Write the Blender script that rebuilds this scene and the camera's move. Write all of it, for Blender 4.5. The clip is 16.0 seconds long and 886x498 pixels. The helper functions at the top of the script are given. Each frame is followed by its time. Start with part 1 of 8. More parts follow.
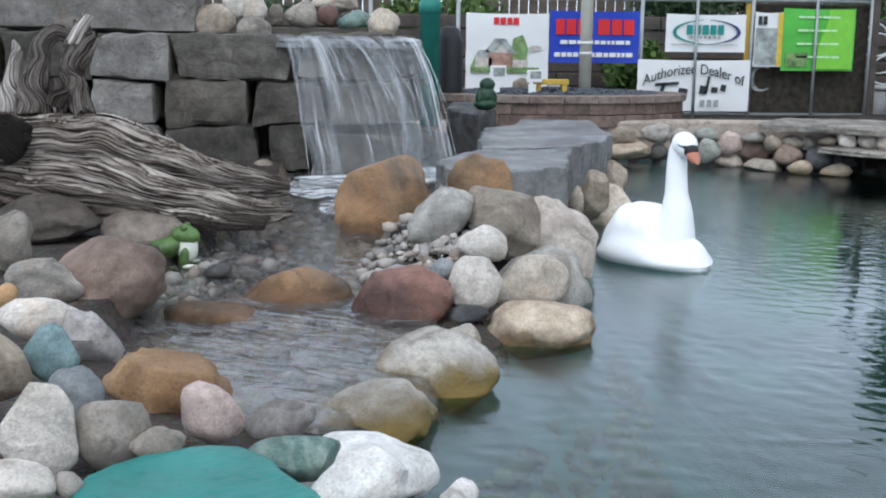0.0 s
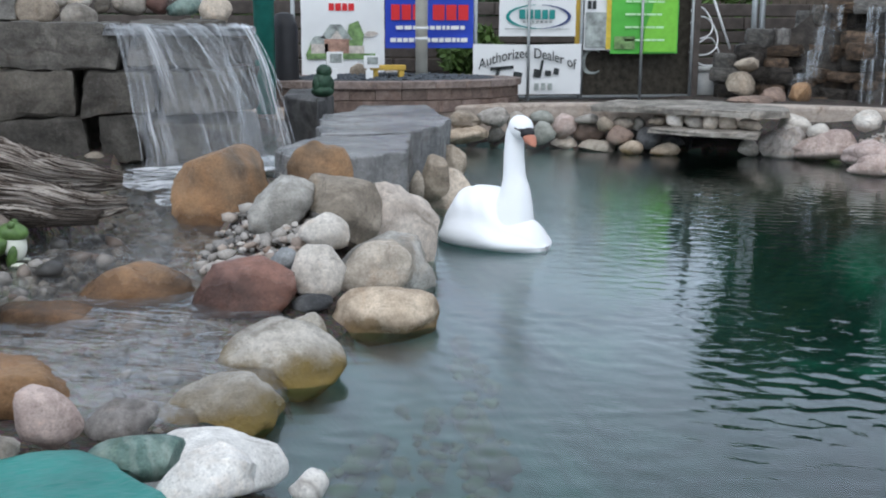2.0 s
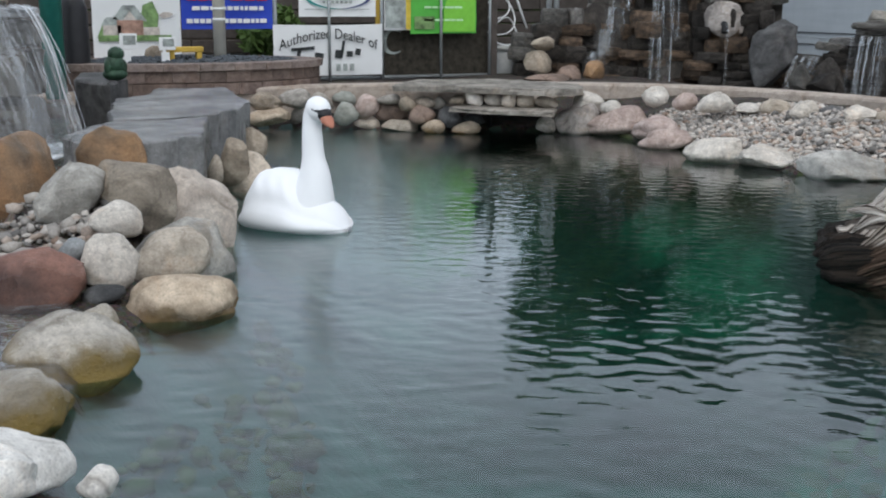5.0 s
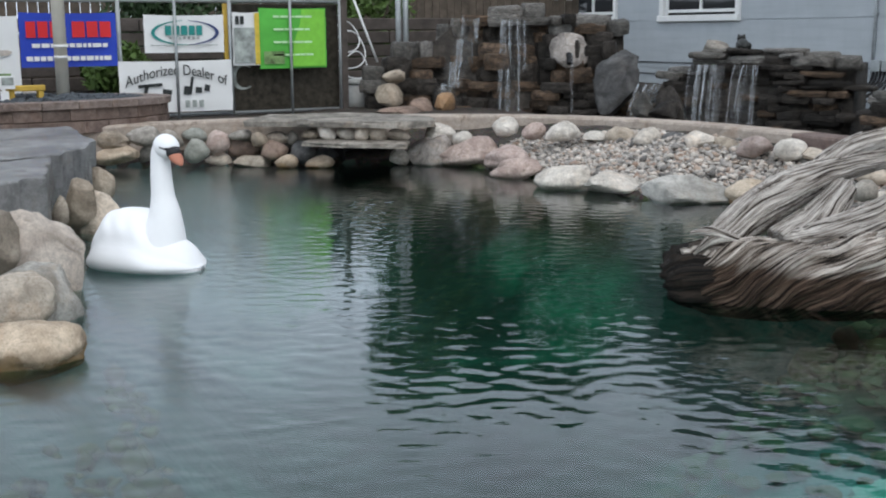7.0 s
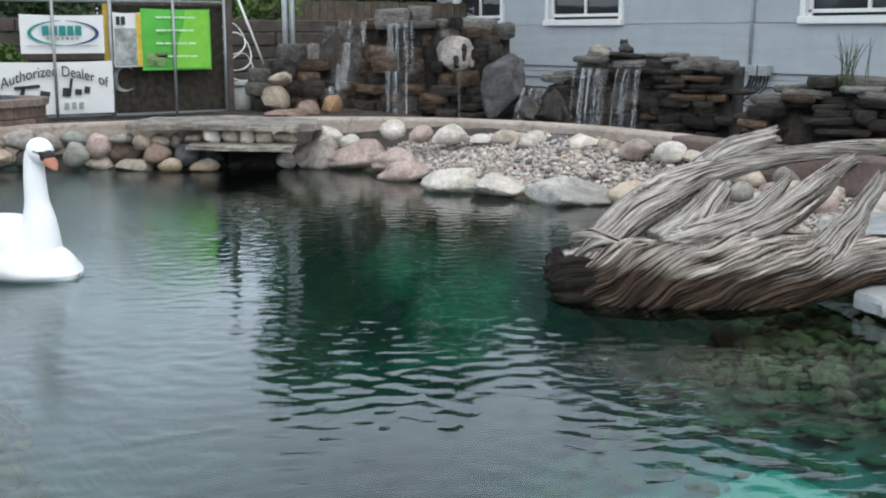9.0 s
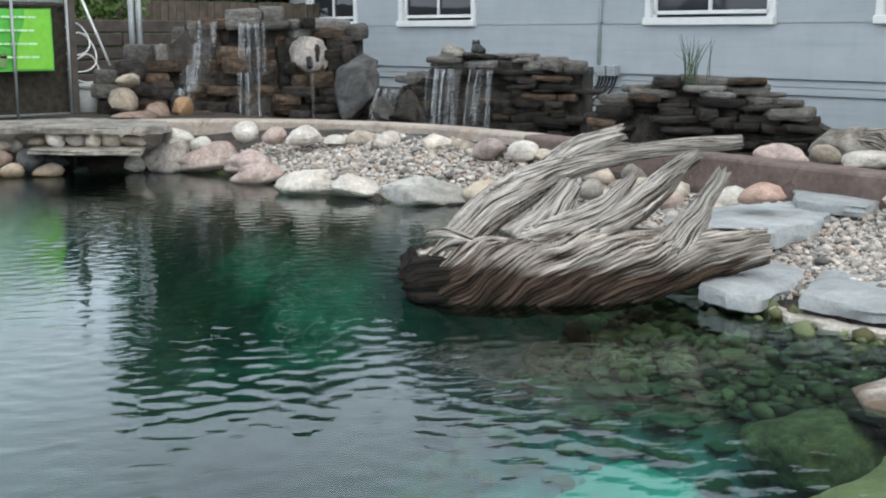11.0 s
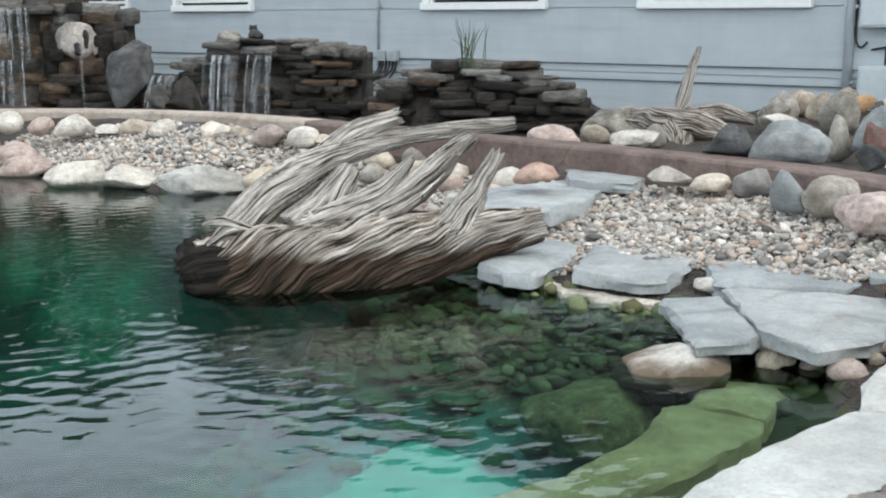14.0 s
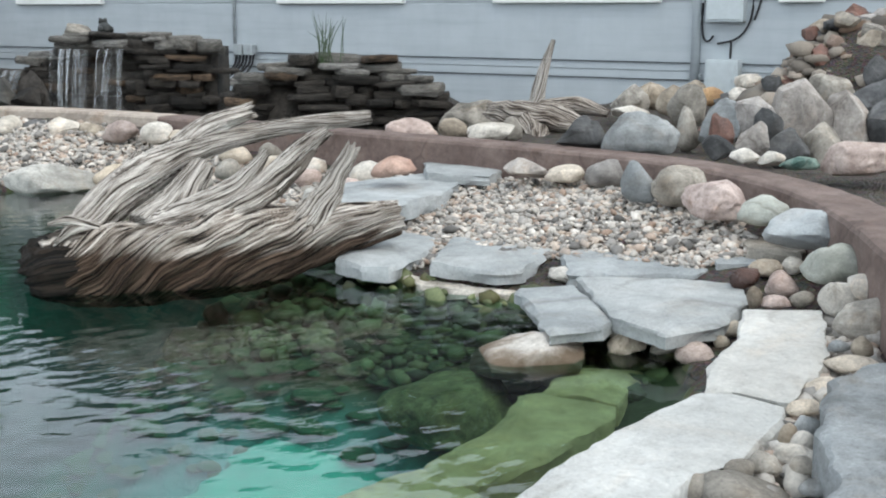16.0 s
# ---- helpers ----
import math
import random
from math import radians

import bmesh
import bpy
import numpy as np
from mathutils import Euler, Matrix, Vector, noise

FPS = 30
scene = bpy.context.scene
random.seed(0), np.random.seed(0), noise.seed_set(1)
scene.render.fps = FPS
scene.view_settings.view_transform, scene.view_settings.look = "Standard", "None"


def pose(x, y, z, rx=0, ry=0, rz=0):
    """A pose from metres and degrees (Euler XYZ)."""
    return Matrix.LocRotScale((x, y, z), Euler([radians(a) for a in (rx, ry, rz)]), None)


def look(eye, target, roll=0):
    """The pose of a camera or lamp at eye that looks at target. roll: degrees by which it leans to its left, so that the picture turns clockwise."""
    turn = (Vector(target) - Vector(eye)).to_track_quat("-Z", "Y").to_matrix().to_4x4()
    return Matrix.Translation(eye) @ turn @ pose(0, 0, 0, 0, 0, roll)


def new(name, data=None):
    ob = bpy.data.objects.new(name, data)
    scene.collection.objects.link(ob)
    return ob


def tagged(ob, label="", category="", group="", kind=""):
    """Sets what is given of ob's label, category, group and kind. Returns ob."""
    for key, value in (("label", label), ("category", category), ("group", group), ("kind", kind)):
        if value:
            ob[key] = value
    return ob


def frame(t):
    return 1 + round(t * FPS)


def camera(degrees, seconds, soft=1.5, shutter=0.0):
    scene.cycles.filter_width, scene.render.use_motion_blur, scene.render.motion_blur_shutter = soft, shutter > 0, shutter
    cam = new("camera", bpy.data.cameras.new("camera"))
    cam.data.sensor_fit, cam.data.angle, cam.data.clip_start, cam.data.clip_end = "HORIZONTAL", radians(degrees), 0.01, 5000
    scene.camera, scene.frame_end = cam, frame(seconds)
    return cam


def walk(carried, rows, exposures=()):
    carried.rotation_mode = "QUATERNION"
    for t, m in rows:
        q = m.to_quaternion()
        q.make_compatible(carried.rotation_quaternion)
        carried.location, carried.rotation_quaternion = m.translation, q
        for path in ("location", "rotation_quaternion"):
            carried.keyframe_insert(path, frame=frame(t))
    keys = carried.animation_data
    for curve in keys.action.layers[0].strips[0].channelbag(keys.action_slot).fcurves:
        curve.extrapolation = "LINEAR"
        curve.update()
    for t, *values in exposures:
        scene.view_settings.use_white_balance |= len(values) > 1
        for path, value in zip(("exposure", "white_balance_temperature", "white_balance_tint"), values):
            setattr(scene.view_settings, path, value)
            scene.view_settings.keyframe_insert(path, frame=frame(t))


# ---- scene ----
# ---------------------------------------------------------------- camera
cam = camera(42.47, 16.0, soft=2.0)
# seconds, eye x, y, z, yaw, pitch, roll
PATH = [
    (0.0, 0.001, 0.000, 1.200, -4.62, -10.87, 0.67),
    (0.5, 0.002, 0.003, 1.200, -6.94, -10.82, 0.60),
    (1.0, 0.002, 0.004, 1.200, -8.97, -10.72, 0.28),
    (1.5, 0.003, 0.004, 1.200, -10.45, -10.89, 0.06),
    (2.0, 0.005, 0.008, 1.199, -12.64, -11.49, 0.26),
    (2.5, 0.007, 0.013, 1.199, -14.76, -12.04, 0.34),
    (3.0, 0.009, 0.014, 1.199, -16.64, -12.16, 0.55),
    (5.5, 0.076, -0.014, 1.200, -23.68, -12.18, 0.20),
    (6.0, 0.079, -0.008, 1.203, -25.57, -11.64, 0.21),
    (6.5, 0.079, -0.016, 1.204, -27.90, -11.09, -0.20),
    (7.0, 0.078, -0.024, 1.204, -29.38, -10.80, -0.39),
    (7.5, 0.075, -0.035, 1.205, -30.71, -10.63, -0.15),
    (8.0, 0.075, -0.041, 1.206, -32.43, -10.77, 0.14),
    (8.5, 0.096, -0.032, 1.207, -33.67, -10.77, 0.10),
    (11.0, 0.157, -0.026, 1.200, -42.01, -10.62, 0.13),
    (11.5, 0.161, -0.030, 1.199, -44.32, -10.79, 0.10),
    (12.0, 0.165, -0.029, 1.197, -45.79, -10.94, 0.15),
    (12.5, 0.185, -0.034, 1.196, -47.76, -11.04, -0.05),
    (13.0, 0.193, -0.033, 1.194, -49.69, -11.26, 0.14),
    (13.5, 0.198, -0.039, 1.196, -51.16, -11.48, 0.24),
    (14.0, 0.205, -0.044, 1.194, -52.70, -11.31, 0.03),
    (14.5, 0.209, -0.049, 1.190, -53.61, -11.28, 0.07),
    (15.0, 0.219, -0.057, 1.188, -55.83, -11.59, 0.23),
    (15.5, 0.232, -0.061, 1.187, -57.71, -11.69, 0.13),
    (16.0, 0.235, -0.067, 1.188, -59.59, -11.57, 0.19),
]


def eye_pose(x, y, z, yaw, pitch, roll):
    a, b = radians(yaw), radians(pitch)
    ahead = Vector((-math.sin(a) * math.cos(b), math.cos(a) * math.cos(b), math.sin(b)))
    eye = Vector((x, y, z))
    return look(eye, eye + ahead, roll)


walk(cam, [(row[0], eye_pose(*row[1:])) for row in PATH],
     exposures=[(0.0, 0.0, 6250, 10), (3.0, -0.2, 6450, 10), (5.5, -0.3, 6650, 10), (8.5, -0.04, 6650, 9), (11.0, 0.17, 6750, 7), (13.0, 0.28, 6800, 6), (16.0, 0.33, 6800, 7)])

# ---------------------------------------------------------------- light
world = bpy.data.worlds.new("sky")
scene.world = world
world.use_nodes = True
wt = world.node_tree
sky = wt.nodes.new("ShaderNodeTexSky")
sky.sky_type = "NISHITA"
sky.sun_disc = False
sky.sun_elevation = radians(52)
sky.sun_rotation = radians(150)
sky.dust_density = 4.0
sky.ozone_density = 1.5
back = wt.nodes["Background"]
back.inputs["Strength"].default_value = 0.15
soft_sky = wt.nodes.new("ShaderNodeMix")
soft_sky.data_type = "RGBA"
soft_sky.inputs[0].default_value = 0.85
soft_sky.inputs[7].default_value = (6.5, 7.35, 8.5, 1)
wt.links.new(sky.outputs[0], soft_sky.inputs[6])
direction = wt.nodes.new("ShaderNodeTexCoord")
split = wt.nodes.new("ShaderNodeSeparateXYZ")
haze = wt.nodes.new("ShaderNodeValToRGB")
haze.color_ramp.elements[0].color = (1.95, 1.95, 1.95, 1)
haze.color_ramp.elements[1].color = (0.9, 0.9, 0.9, 1)
middle = haze.color_ramp.elements.new(0.4)
middle.color = (1.4, 1.4, 1.4, 1)
bright = wt.nodes.new("ShaderNodeMix")
bright.data_type, bright.blend_type = "RGBA", "MULTIPLY"
bright.inputs[0].default_value = 1.0
wt.links.new(direction.outputs["Generated"], split.inputs[0])
wt.links.new(split.outputs["Z"], haze.inputs["Fac"])
wt.links.new(soft_sky.outputs[2], bright.inputs[6])
wt.links.new(haze.outputs["Color"], bright.inputs[7])
wt.links.new(bright.outputs[2], back.inputs["Color"])

sun_data = bpy.data.lights.new("sun", "SUN")
sun_data.energy = 1.0
sun_data.angle = radians(25)
sun_data.color = (1.0, 0.98, 0.95)
sun = new("sun", sun_data)
sun.matrix_world = look((-3, -8, 12), (-3 + 2.5, -8 + 5.0, 12 - 7.2))


# ---------------------------------------------------------------- materials
def shader(name, rough=0.7, metal=0.0):
    mat = bpy.data.materials.new(name)
    mat.use_nodes = True
    nt = mat.node_tree
    bsdf = nt.nodes["Principled BSDF"]
    bsdf.inputs["Roughness"].default_value = rough
    bsdf.inputs["Metallic"].default_value = metal
    bsdf.inputs["Specular IOR Level"].default_value = 0.3
    return mat, nt, bsdf


def node(nt, kind, **values):
    n = nt.nodes.new(kind)
    for key, value in values.items():
        n.inputs[key.replace("_", " ")].default_value = value
    return n


def coords(nt, which="Object", stretch=(1, 1, 1), shuffle=True, spin=False):
    tc = nt.nodes.new("ShaderNodeTexCoord")
    mp = nt.nodes.new("ShaderNodeMapping")
    mp.inputs["Scale"].default_value = stretch
    nt.links.new(tc.outputs[which], mp.inputs["Vector"])
    if shuffle:
        info = nt.nodes.new("ShaderNodeObjectInfo")
        mul = nt.nodes.new("ShaderNodeMath")
        mul.operation = "MULTIPLY"
        mul.inputs[1].default_value = 37.0
        nt.links.new(info.outputs["Random"], mul.inputs[0])
        nt.links.new(mul.outputs[0], mp.inputs["Location"])
        if spin:
            nt.links.new(mul.outputs[0], mp.inputs["Rotation"])
    return mp.outputs["Vector"]


def ramp(nt, source, stops):
    r = nt.nodes.new("ShaderNodeValToRGB")
    el = r.color_ramp.elements
    while len(el) < len(stops):
        el.new(0.5)
    for e, (p, c) in zip(el, stops):
        e.position, e.color = p, (*c, 1)
    nt.links.new(source, r.inputs["Fac"])
    return r.outputs["Color"]


def mix(nt, fac, a, b, blend="MIX"):
    m = nt.nodes.new("ShaderNodeMix")
    m.data_type, m.blend_type = "RGBA", blend
    for socket, value in ((m.inputs[0], fac), (m.inputs[6], a), (m.inputs[7], b)):
        if isinstance(value, (int, float)):
            socket.default_value = value
        elif isinstance(value, tuple):
            socket.default_value = (*value, 1)[:4]
        else:
            nt.links.new(value, socket)
    return m.outputs[2]


def noise_tex(nt, vec, scale, detail=4.0, rough=0.55, warp=0.0):
    n = node(nt, "ShaderNodeTexNoise", Scale=scale, Detail=detail, Roughness=rough, Distortion=warp)
    nt.links.new(vec, n.inputs["Vector"])
    return n.outputs["Fac"]


def relief(nt, bsdf, height, strength=0.4, distance=0.01):
    b = node(nt, "ShaderNodeBump", Strength=strength, Distance=distance)
    nt.links.new(height, b.inputs["Height"])
    nt.links.new(b.outputs[0], bsdf.inputs["Normal"])


def vary(nt, colour, amount=0.35):
    """A tone of its own for each object."""
    info = nt.nodes.new("ShaderNodeObjectInfo")
    tone = ramp(nt, info.outputs["Random"], [(0.0, (1 - amount,) * 3), (0.5, (1.0, 0.97, 0.94)), (1.0, (1 + amount * 0.4, 1 + amount * 0.4, 1 + amount * 0.45))])
    return mix(nt, 1.0, colour, tone, "MULTIPLY")


def stone(name, dark, light, vein=None, patch=5.0, grain=70.0, rough=0.75, bump=0.5, each=0.25, algae=None, mottle=0.7, wet=None):
    mat, nt, bsdf = shader(name, rough)
    vec = coords(nt)
    broad = noise_tex(nt, vec, patch * 0.8, 7, 0.62, 0.6)
    col = ramp(nt, broad, [(0.34, dark), (0.5, tuple(0.5 * (a + b) for a, b in zip(dark, light))), (0.62, light)])
    blot = noise_tex(nt, vec, patch * 3.5, 6, 0.7, 0.3)
    col = mix(nt, 0.8 * mottle, col, ramp(nt, blot, [(0.34, (0.58, 0.56, 0.54)), (0.5, (0.98, 0.98, 0.98)), (0.66, (1.24, 1.23, 1.21))]), "MULTIPLY")
    fine = noise_tex(nt, vec, grain, 5, 0.75)
    col = mix(nt, 0.42 * mottle, col, ramp(nt, fine, [(0.34, (0.5, 0.49, 0.48)), (0.5, (1, 1, 1)), (0.66, (1.3, 1.29, 1.27))]), "MULTIPLY")
    strata = noise_tex(nt, coords(nt, "Object", (1.0, 1.4, 4.5), True, True), patch * 1.1, 5, 0.65, 1.2)
    col = mix(nt, 0.4 * mottle, col, ramp(nt, strata, [(0.36, (0.62, 0.6, 0.58)), (0.56, (1.1, 1.1, 1.1))]), "MULTIPLY")
    if vein:
        band = node(nt, "ShaderNodeTexWave", Scale=patch * 0.8, Distortion=14.0, Detail=4.0)
        nt.links.new(vec, band.inputs["Vector"])
        col = mix(nt, ramp(nt, band.outputs["Fac"], [(0.6, (0, 0, 0)), (0.98, (0.15, 0.15, 0.15))]), col, vein)
    stain = noise_tex(nt, vec, patch * 0.7, 6, 0.7, 0.8)
    col = mix(nt, ramp(nt, stain, [(0.55, (0, 0, 0)), (0.72, (0.6 * mottle,) * 3)]), col, mix(nt, 1.0, col, (1.0, 0.76, 0.55), "MULTIPLY"))
    scuff = noise_tex(nt, vec, patch * 6.0, 8, 0.78, 0.2)
    col = mix(nt, ramp(nt, scuff, [(0.56, (0, 0, 0)), (0.7, (0.4 * mottle,) * 3)]), col, mix(nt, 0.35, mix(nt, 1.0, col, (1.6, 1.6, 1.6), "MULTIPLY"), (0.62, 0.61, 0.59)))
    crack = node(nt, "ShaderNodeTexVoronoi", Scale=patch * 0.55)
    crack.feature = "DISTANCE_TO_EDGE"
    bent = nt.nodes.new("ShaderNodeVectorMath")
    bent.operation = "MULTIPLY_ADD"
    bent.inputs[1].default_value = (0.12, 0.12, 0.12)
    warp_noise = node(nt, "ShaderNodeTexNoise", Scale=patch * 2.0, Detail=4.0)
    nt.links.new(vec, warp_noise.inputs["Vector"])
    nt.links.new(warp_noise.outputs["Color"], bent.inputs[0])
    nt.links.new(vec, bent.inputs[2])
    nt.links.new(bent.outputs[0], crack.inputs["Vector"])
    line = ramp(nt, crack.outputs["Distance"], [(0.0, (0.45, 0.42, 0.39)), (0.03, (1, 1, 1))])
    gate = ramp(nt, noise_tex(nt, vec, patch * 0.9, 2), [(0.5, (0, 0, 0)), (0.6, (mottle,) * 3)])
    col = mix(nt, gate, col, mix(nt, 1.0, col, line, "MULTIPLY"))
    speck = noise_tex(nt, vec, grain * 2.0, 2, 0.5)
    col = mix(nt, 0.38 * mottle, col, ramp(nt, speck, [(0.32, (0.5, 0.5, 0.5)), (0.42, (1, 1, 1)), (0.6, (1, 1, 1)), (0.7, (1.5, 1.48, 1.45))]), "MULTIPLY")
    col = vary(nt, col, each)
    if algae or wet:
        geo = nt.nodes.new("ShaderNodeNewGeometry")
        sep = nt.nodes.new("ShaderNodeSeparateXYZ")
        nt.links.new(geo.outputs["Position"], sep.inputs[0])
        add = nt.nodes.new("ShaderNodeMath")
        add.operation = "MULTIPLY_ADD"
        add.inputs[1].default_value = -0.18
        nt.links.new(noise_tex(nt, vec, 7, 4, 0.6), add.inputs[0])
        nt.links.new(sep.outputs["Z"], add.inputs[2])
        raised = nt.nodes.new("ShaderNodeMath")
        raised.inputs[1].default_value = 0.5
        nt.links.new(add.outputs[0], raised.inputs[0])
        level = raised.outputs[0]
        if wet:
            damp = ramp(nt, level, [(0.5 + wet, (1, 1, 1)), (0.56 + wet, (0, 0, 0))])
            col = mix(nt, damp, col, mix(nt, 1.0, col, (0.5, 0.46, 0.42), "MULTIPLY"))
            gloss = nt.nodes.new("ShaderNodeMapRange")
            gloss.inputs["To Min"].default_value, gloss.inputs["To Max"].default_value = rough, 0.22
            nt.links.new(damp, gloss.inputs["Value"])
            nt.links.new(gloss.outputs[0], bsdf.inputs["Roughness"])
        # Colour below a height: algae bands, damp, and a depth tint on sunken cobbles.
        if algae:
            col = mix(nt, ramp(nt, level, [(0.5 + algae[4], (0.9, 0.9, 0.9)), (0.5 + algae[4] + algae[3], (0, 0, 0))]), col, mix(nt, 0.5, col, tuple(algae[:3]), "MIX"))
            col = mix(nt, ramp(nt, level, [(0.47 + algae[4], (0.9, 0.9, 0.9)), (0.5 + algae[4] + algae[3] * 0.5, (0, 0, 0))]), col, tuple(algae[:3]))
    nt.links.new(col, bsdf.inputs["Base Color"])
    relief(nt, bsdf, mix(nt, 0.45, noise_tex(nt, vec, patch * 3, 9, 0.7), fine), bump * 1.1, 0.025)
    return mat


def plain(name, colour, rough=0.6, metal=0.0, wear=0.15, scale=12.0, bump=0.1):
    mat, nt, bsdf = shader(name, rough, metal)
    vec = coords(nt)
    n = noise_tex(nt, vec, scale, 5, 0.6)
    lo, hi = tuple(c * (1 - wear) for c in colour), tuple(min(1, c * (1 + wear)) for c in colour)
    nt.links.new(ramp(nt, n, [(0.3, lo), (0.7, hi)]), bsdf.inputs["Base Color"])
    relief(nt, bsdf, noise_tex(nt, vec, scale * 8, 4), bump, 0.004)
    return mat


def drift_material(name, dark, mid, light, waterline=None):
    mat, nt, bsdf = shader(name, 0.85)
    fibre = noise_tex(nt, coords(nt, "UV", (17.0, 0.8, 1), False), 5.0, 5, 0.6, 0.35)
    fine = noise_tex(nt, coords(nt, "UV", (60.0, 1.8, 1), False), 5.0, 4, 0.6, 0.2)
    col = ramp(nt, fibre, [(0.38, dark), (0.46, mid), (0.6, light)])
    col = mix(nt, 0.75, col, ramp(nt, fine, [(0.3, (0.3, 0.27, 0.25)), (0.48, (0.95, 0.95, 0.95)), (0.7, (1.15, 1.15, 1.15))]), "MULTIPLY")
    blot = noise_tex(nt, coords(nt, "Object", (1, 1, 1), False), 3.0, 4)
    col = mix(nt, ramp(nt, blot, [(0.52, (0, 0, 0)), (0.75, (0.35, 0.35, 0.35))]), col, mix(nt, 1.0, col, (0.55, 0.42, 0.33), "MULTIPLY"))
    # Soaked wood and the trunk's shaded lower side, both as darker colour by height.
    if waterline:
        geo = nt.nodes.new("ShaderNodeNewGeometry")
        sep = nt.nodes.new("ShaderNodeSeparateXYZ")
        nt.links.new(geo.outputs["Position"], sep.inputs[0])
        soak_shade = nt.nodes.new("ShaderNodeMath")
        soak_shade.operation = "MULTIPLY_ADD"
        soak_shade.inputs[1].default_value = -0.3
        nt.links.new(noise_tex(nt, coords(nt, "UV", (6.0, 1.2, 1), False), 2.0, 4), soak_shade.inputs[0])
        nt.links.new(sep.outputs["Z"], soak_shade.inputs[2])
        col = mix(nt, ramp(nt, soak_shade.outputs[0], [(0.0, (1, 1, 1)), (waterline, (0, 0, 0))]), col, mix(nt, 1.0, col, (0.19, 0.14, 0.11), "MULTIPLY"))
    nt.links.new(col, bsdf.inputs["Base Color"])
    relief(nt, bsdf, mix(nt, 0.4, fibre, fine), 1.0, 0.03)
    return mat


def spread_mask(nt, start, stop):
    """0 on the churned side of the pond near the falls, 1 on the still side."""
    geo = nt.nodes.new("ShaderNodeNewGeometry")
    dot = nt.nodes.new("ShaderNodeVectorMath")
    dot.operation = "DOT_PRODUCT"
    dot.inputs[1].default_value = (1.0, -0.47, 0.0)
    nt.links.new(geo.outputs["Position"], dot.inputs[0])
    wander = nt.nodes.new("ShaderNodeMath")
    wander.operation = "MULTIPLY_ADD"
    wander.inputs[1].default_value = 0.5
    nt.links.new(noise_tex(nt, coords(nt, "Object", (1, 1, 1), False), 1.3, 2), wander.inputs[0])
    nt.links.new(dot.outputs["Value"], wander.inputs[2])
    span = nt.nodes.new("ShaderNodeMapRange")
    span.inputs["From Min"].default_value = start + 0.25
    span.inputs["From Max"].default_value = stop + 0.25
    nt.links.new(wander.outputs[0], span.inputs["Value"])
    return span.outputs[0]


def water_material(name, tint, calm, wave, ripple, churn=0.0, froth=0.0, ior=1.37):
    """Clear water: tinted depth, rippled mirror surface, finely churned near the falls."""
    mat = bpy.data.materials.new(name)
    mat.use_nodes = True
    nt = mat.node_tree
    nt.nodes.remove(nt.nodes["Principled BSDF"])
    out = nt.nodes["Material Output"]
    clear = nt.nodes.new("ShaderNodeBsdfTransparent")
    clear.inputs["Color"].default_value = (*tint, 1)
    gloss = nt.nodes.new("ShaderNodeBsdfGlossy")
    gloss.inputs["Roughness"].default_value = calm
    gloss.inputs["Color"].default_value = (0.95, 0.97, 1, 1)
    fres = nt.nodes.new("ShaderNodeFresnel")
    fres.inputs["IOR"].default_value = ior
    m = nt.nodes.new("ShaderNodeMixShader")
    bump = node(nt, "ShaderNodeBump", Strength=wave, Distance=0.06)
    across = nt.nodes.new("ShaderNodeMapping")
    across.inputs["Rotation"].default_value = (0, 0, radians(28))
    nt.links.new(coords(nt, "Object", (1, 1, 1), False), across.inputs["Vector"])
    drawn = nt.nodes.new("ShaderNodeMapping")
    drawn.inputs["Scale"].default_value = (0.5, 1.4, 1)
    nt.links.new(across.outputs[0], drawn.inputs["Vector"])
    swell = noise_tex(nt, drawn.outputs[0], ripple, 3, 0.5, 0.35)
    calm_spots = noise_tex(nt, coords(nt, "Object", (1, 1, 1), False), ripple * 0.13, 2, 0.5)
    gate = ramp(nt, calm_spots, [(0.4, (0.3, 0.3, 0.3)), (0.6, (1, 1, 1))])
    chop = noise_tex(nt, drawn.outputs[0], ripple * 2.6, 2, 0.5, 0.5)
    waves = mix(nt, 0.26, ramp(nt, swell, [(0.25, (0, 0, 0)), (0.75, (1, 1, 1))]), ramp(nt, chop, [(0.3, (0, 0, 0)), (0.7, (1, 1, 1))]))
    nt.links.new(mix(nt, 1.0, waves, gate, "MULTIPLY"), bump.inputs["Height"])
    if churn:
        still = spread_mask(nt, -0.4, 0.08)
        power = nt.nodes.new("ShaderNodeMapRange")
        power.inputs["To Min"].default_value = wave * 1.5
        power.inputs["To Max"].default_value = wave
        nt.links.new(still, power.inputs["Value"])
        nt.links.new(power.outputs[0], bump.inputs["Strength"])
        rough = nt.nodes.new("ShaderNodeMapRange")
        rough.inputs["To Min"].default_value = churn
        rough.inputs["To Max"].default_value = calm
        nt.links.new(still, rough.inputs["Value"])
        nt.links.new(rough.outputs[0], gloss.inputs["Roughness"])
    nt.links.new(bump.outputs[0], gloss.inputs["Normal"])
    nt.links.new(bump.outputs[0], fres.inputs["Normal"])
    nt.links.new(fres.outputs[0], m.inputs[0])
    nt.links.new(clear.outputs[0], m.inputs[1])
    nt.links.new(gloss.outputs[0], m.inputs[2])
    last = m.outputs[0]
    if froth:
        white = nt.nodes.new("ShaderNodeBsdfDiffuse")
        white.inputs["Color"].default_value = (0.75, 0.77, 0.78, 1)
        lace = noise_tex(nt, coords(nt, "Object", (1.0, 1.3, 1), False), 9.0, 5, 0.6, 1.5)
        m2 = nt.nodes.new("ShaderNodeMixShader")
        nt.links.new(ramp(nt, lace, [(0.5, (0.04, 0.04, 0.04)), (0.68, (froth, froth, froth))]), m2.inputs[0])
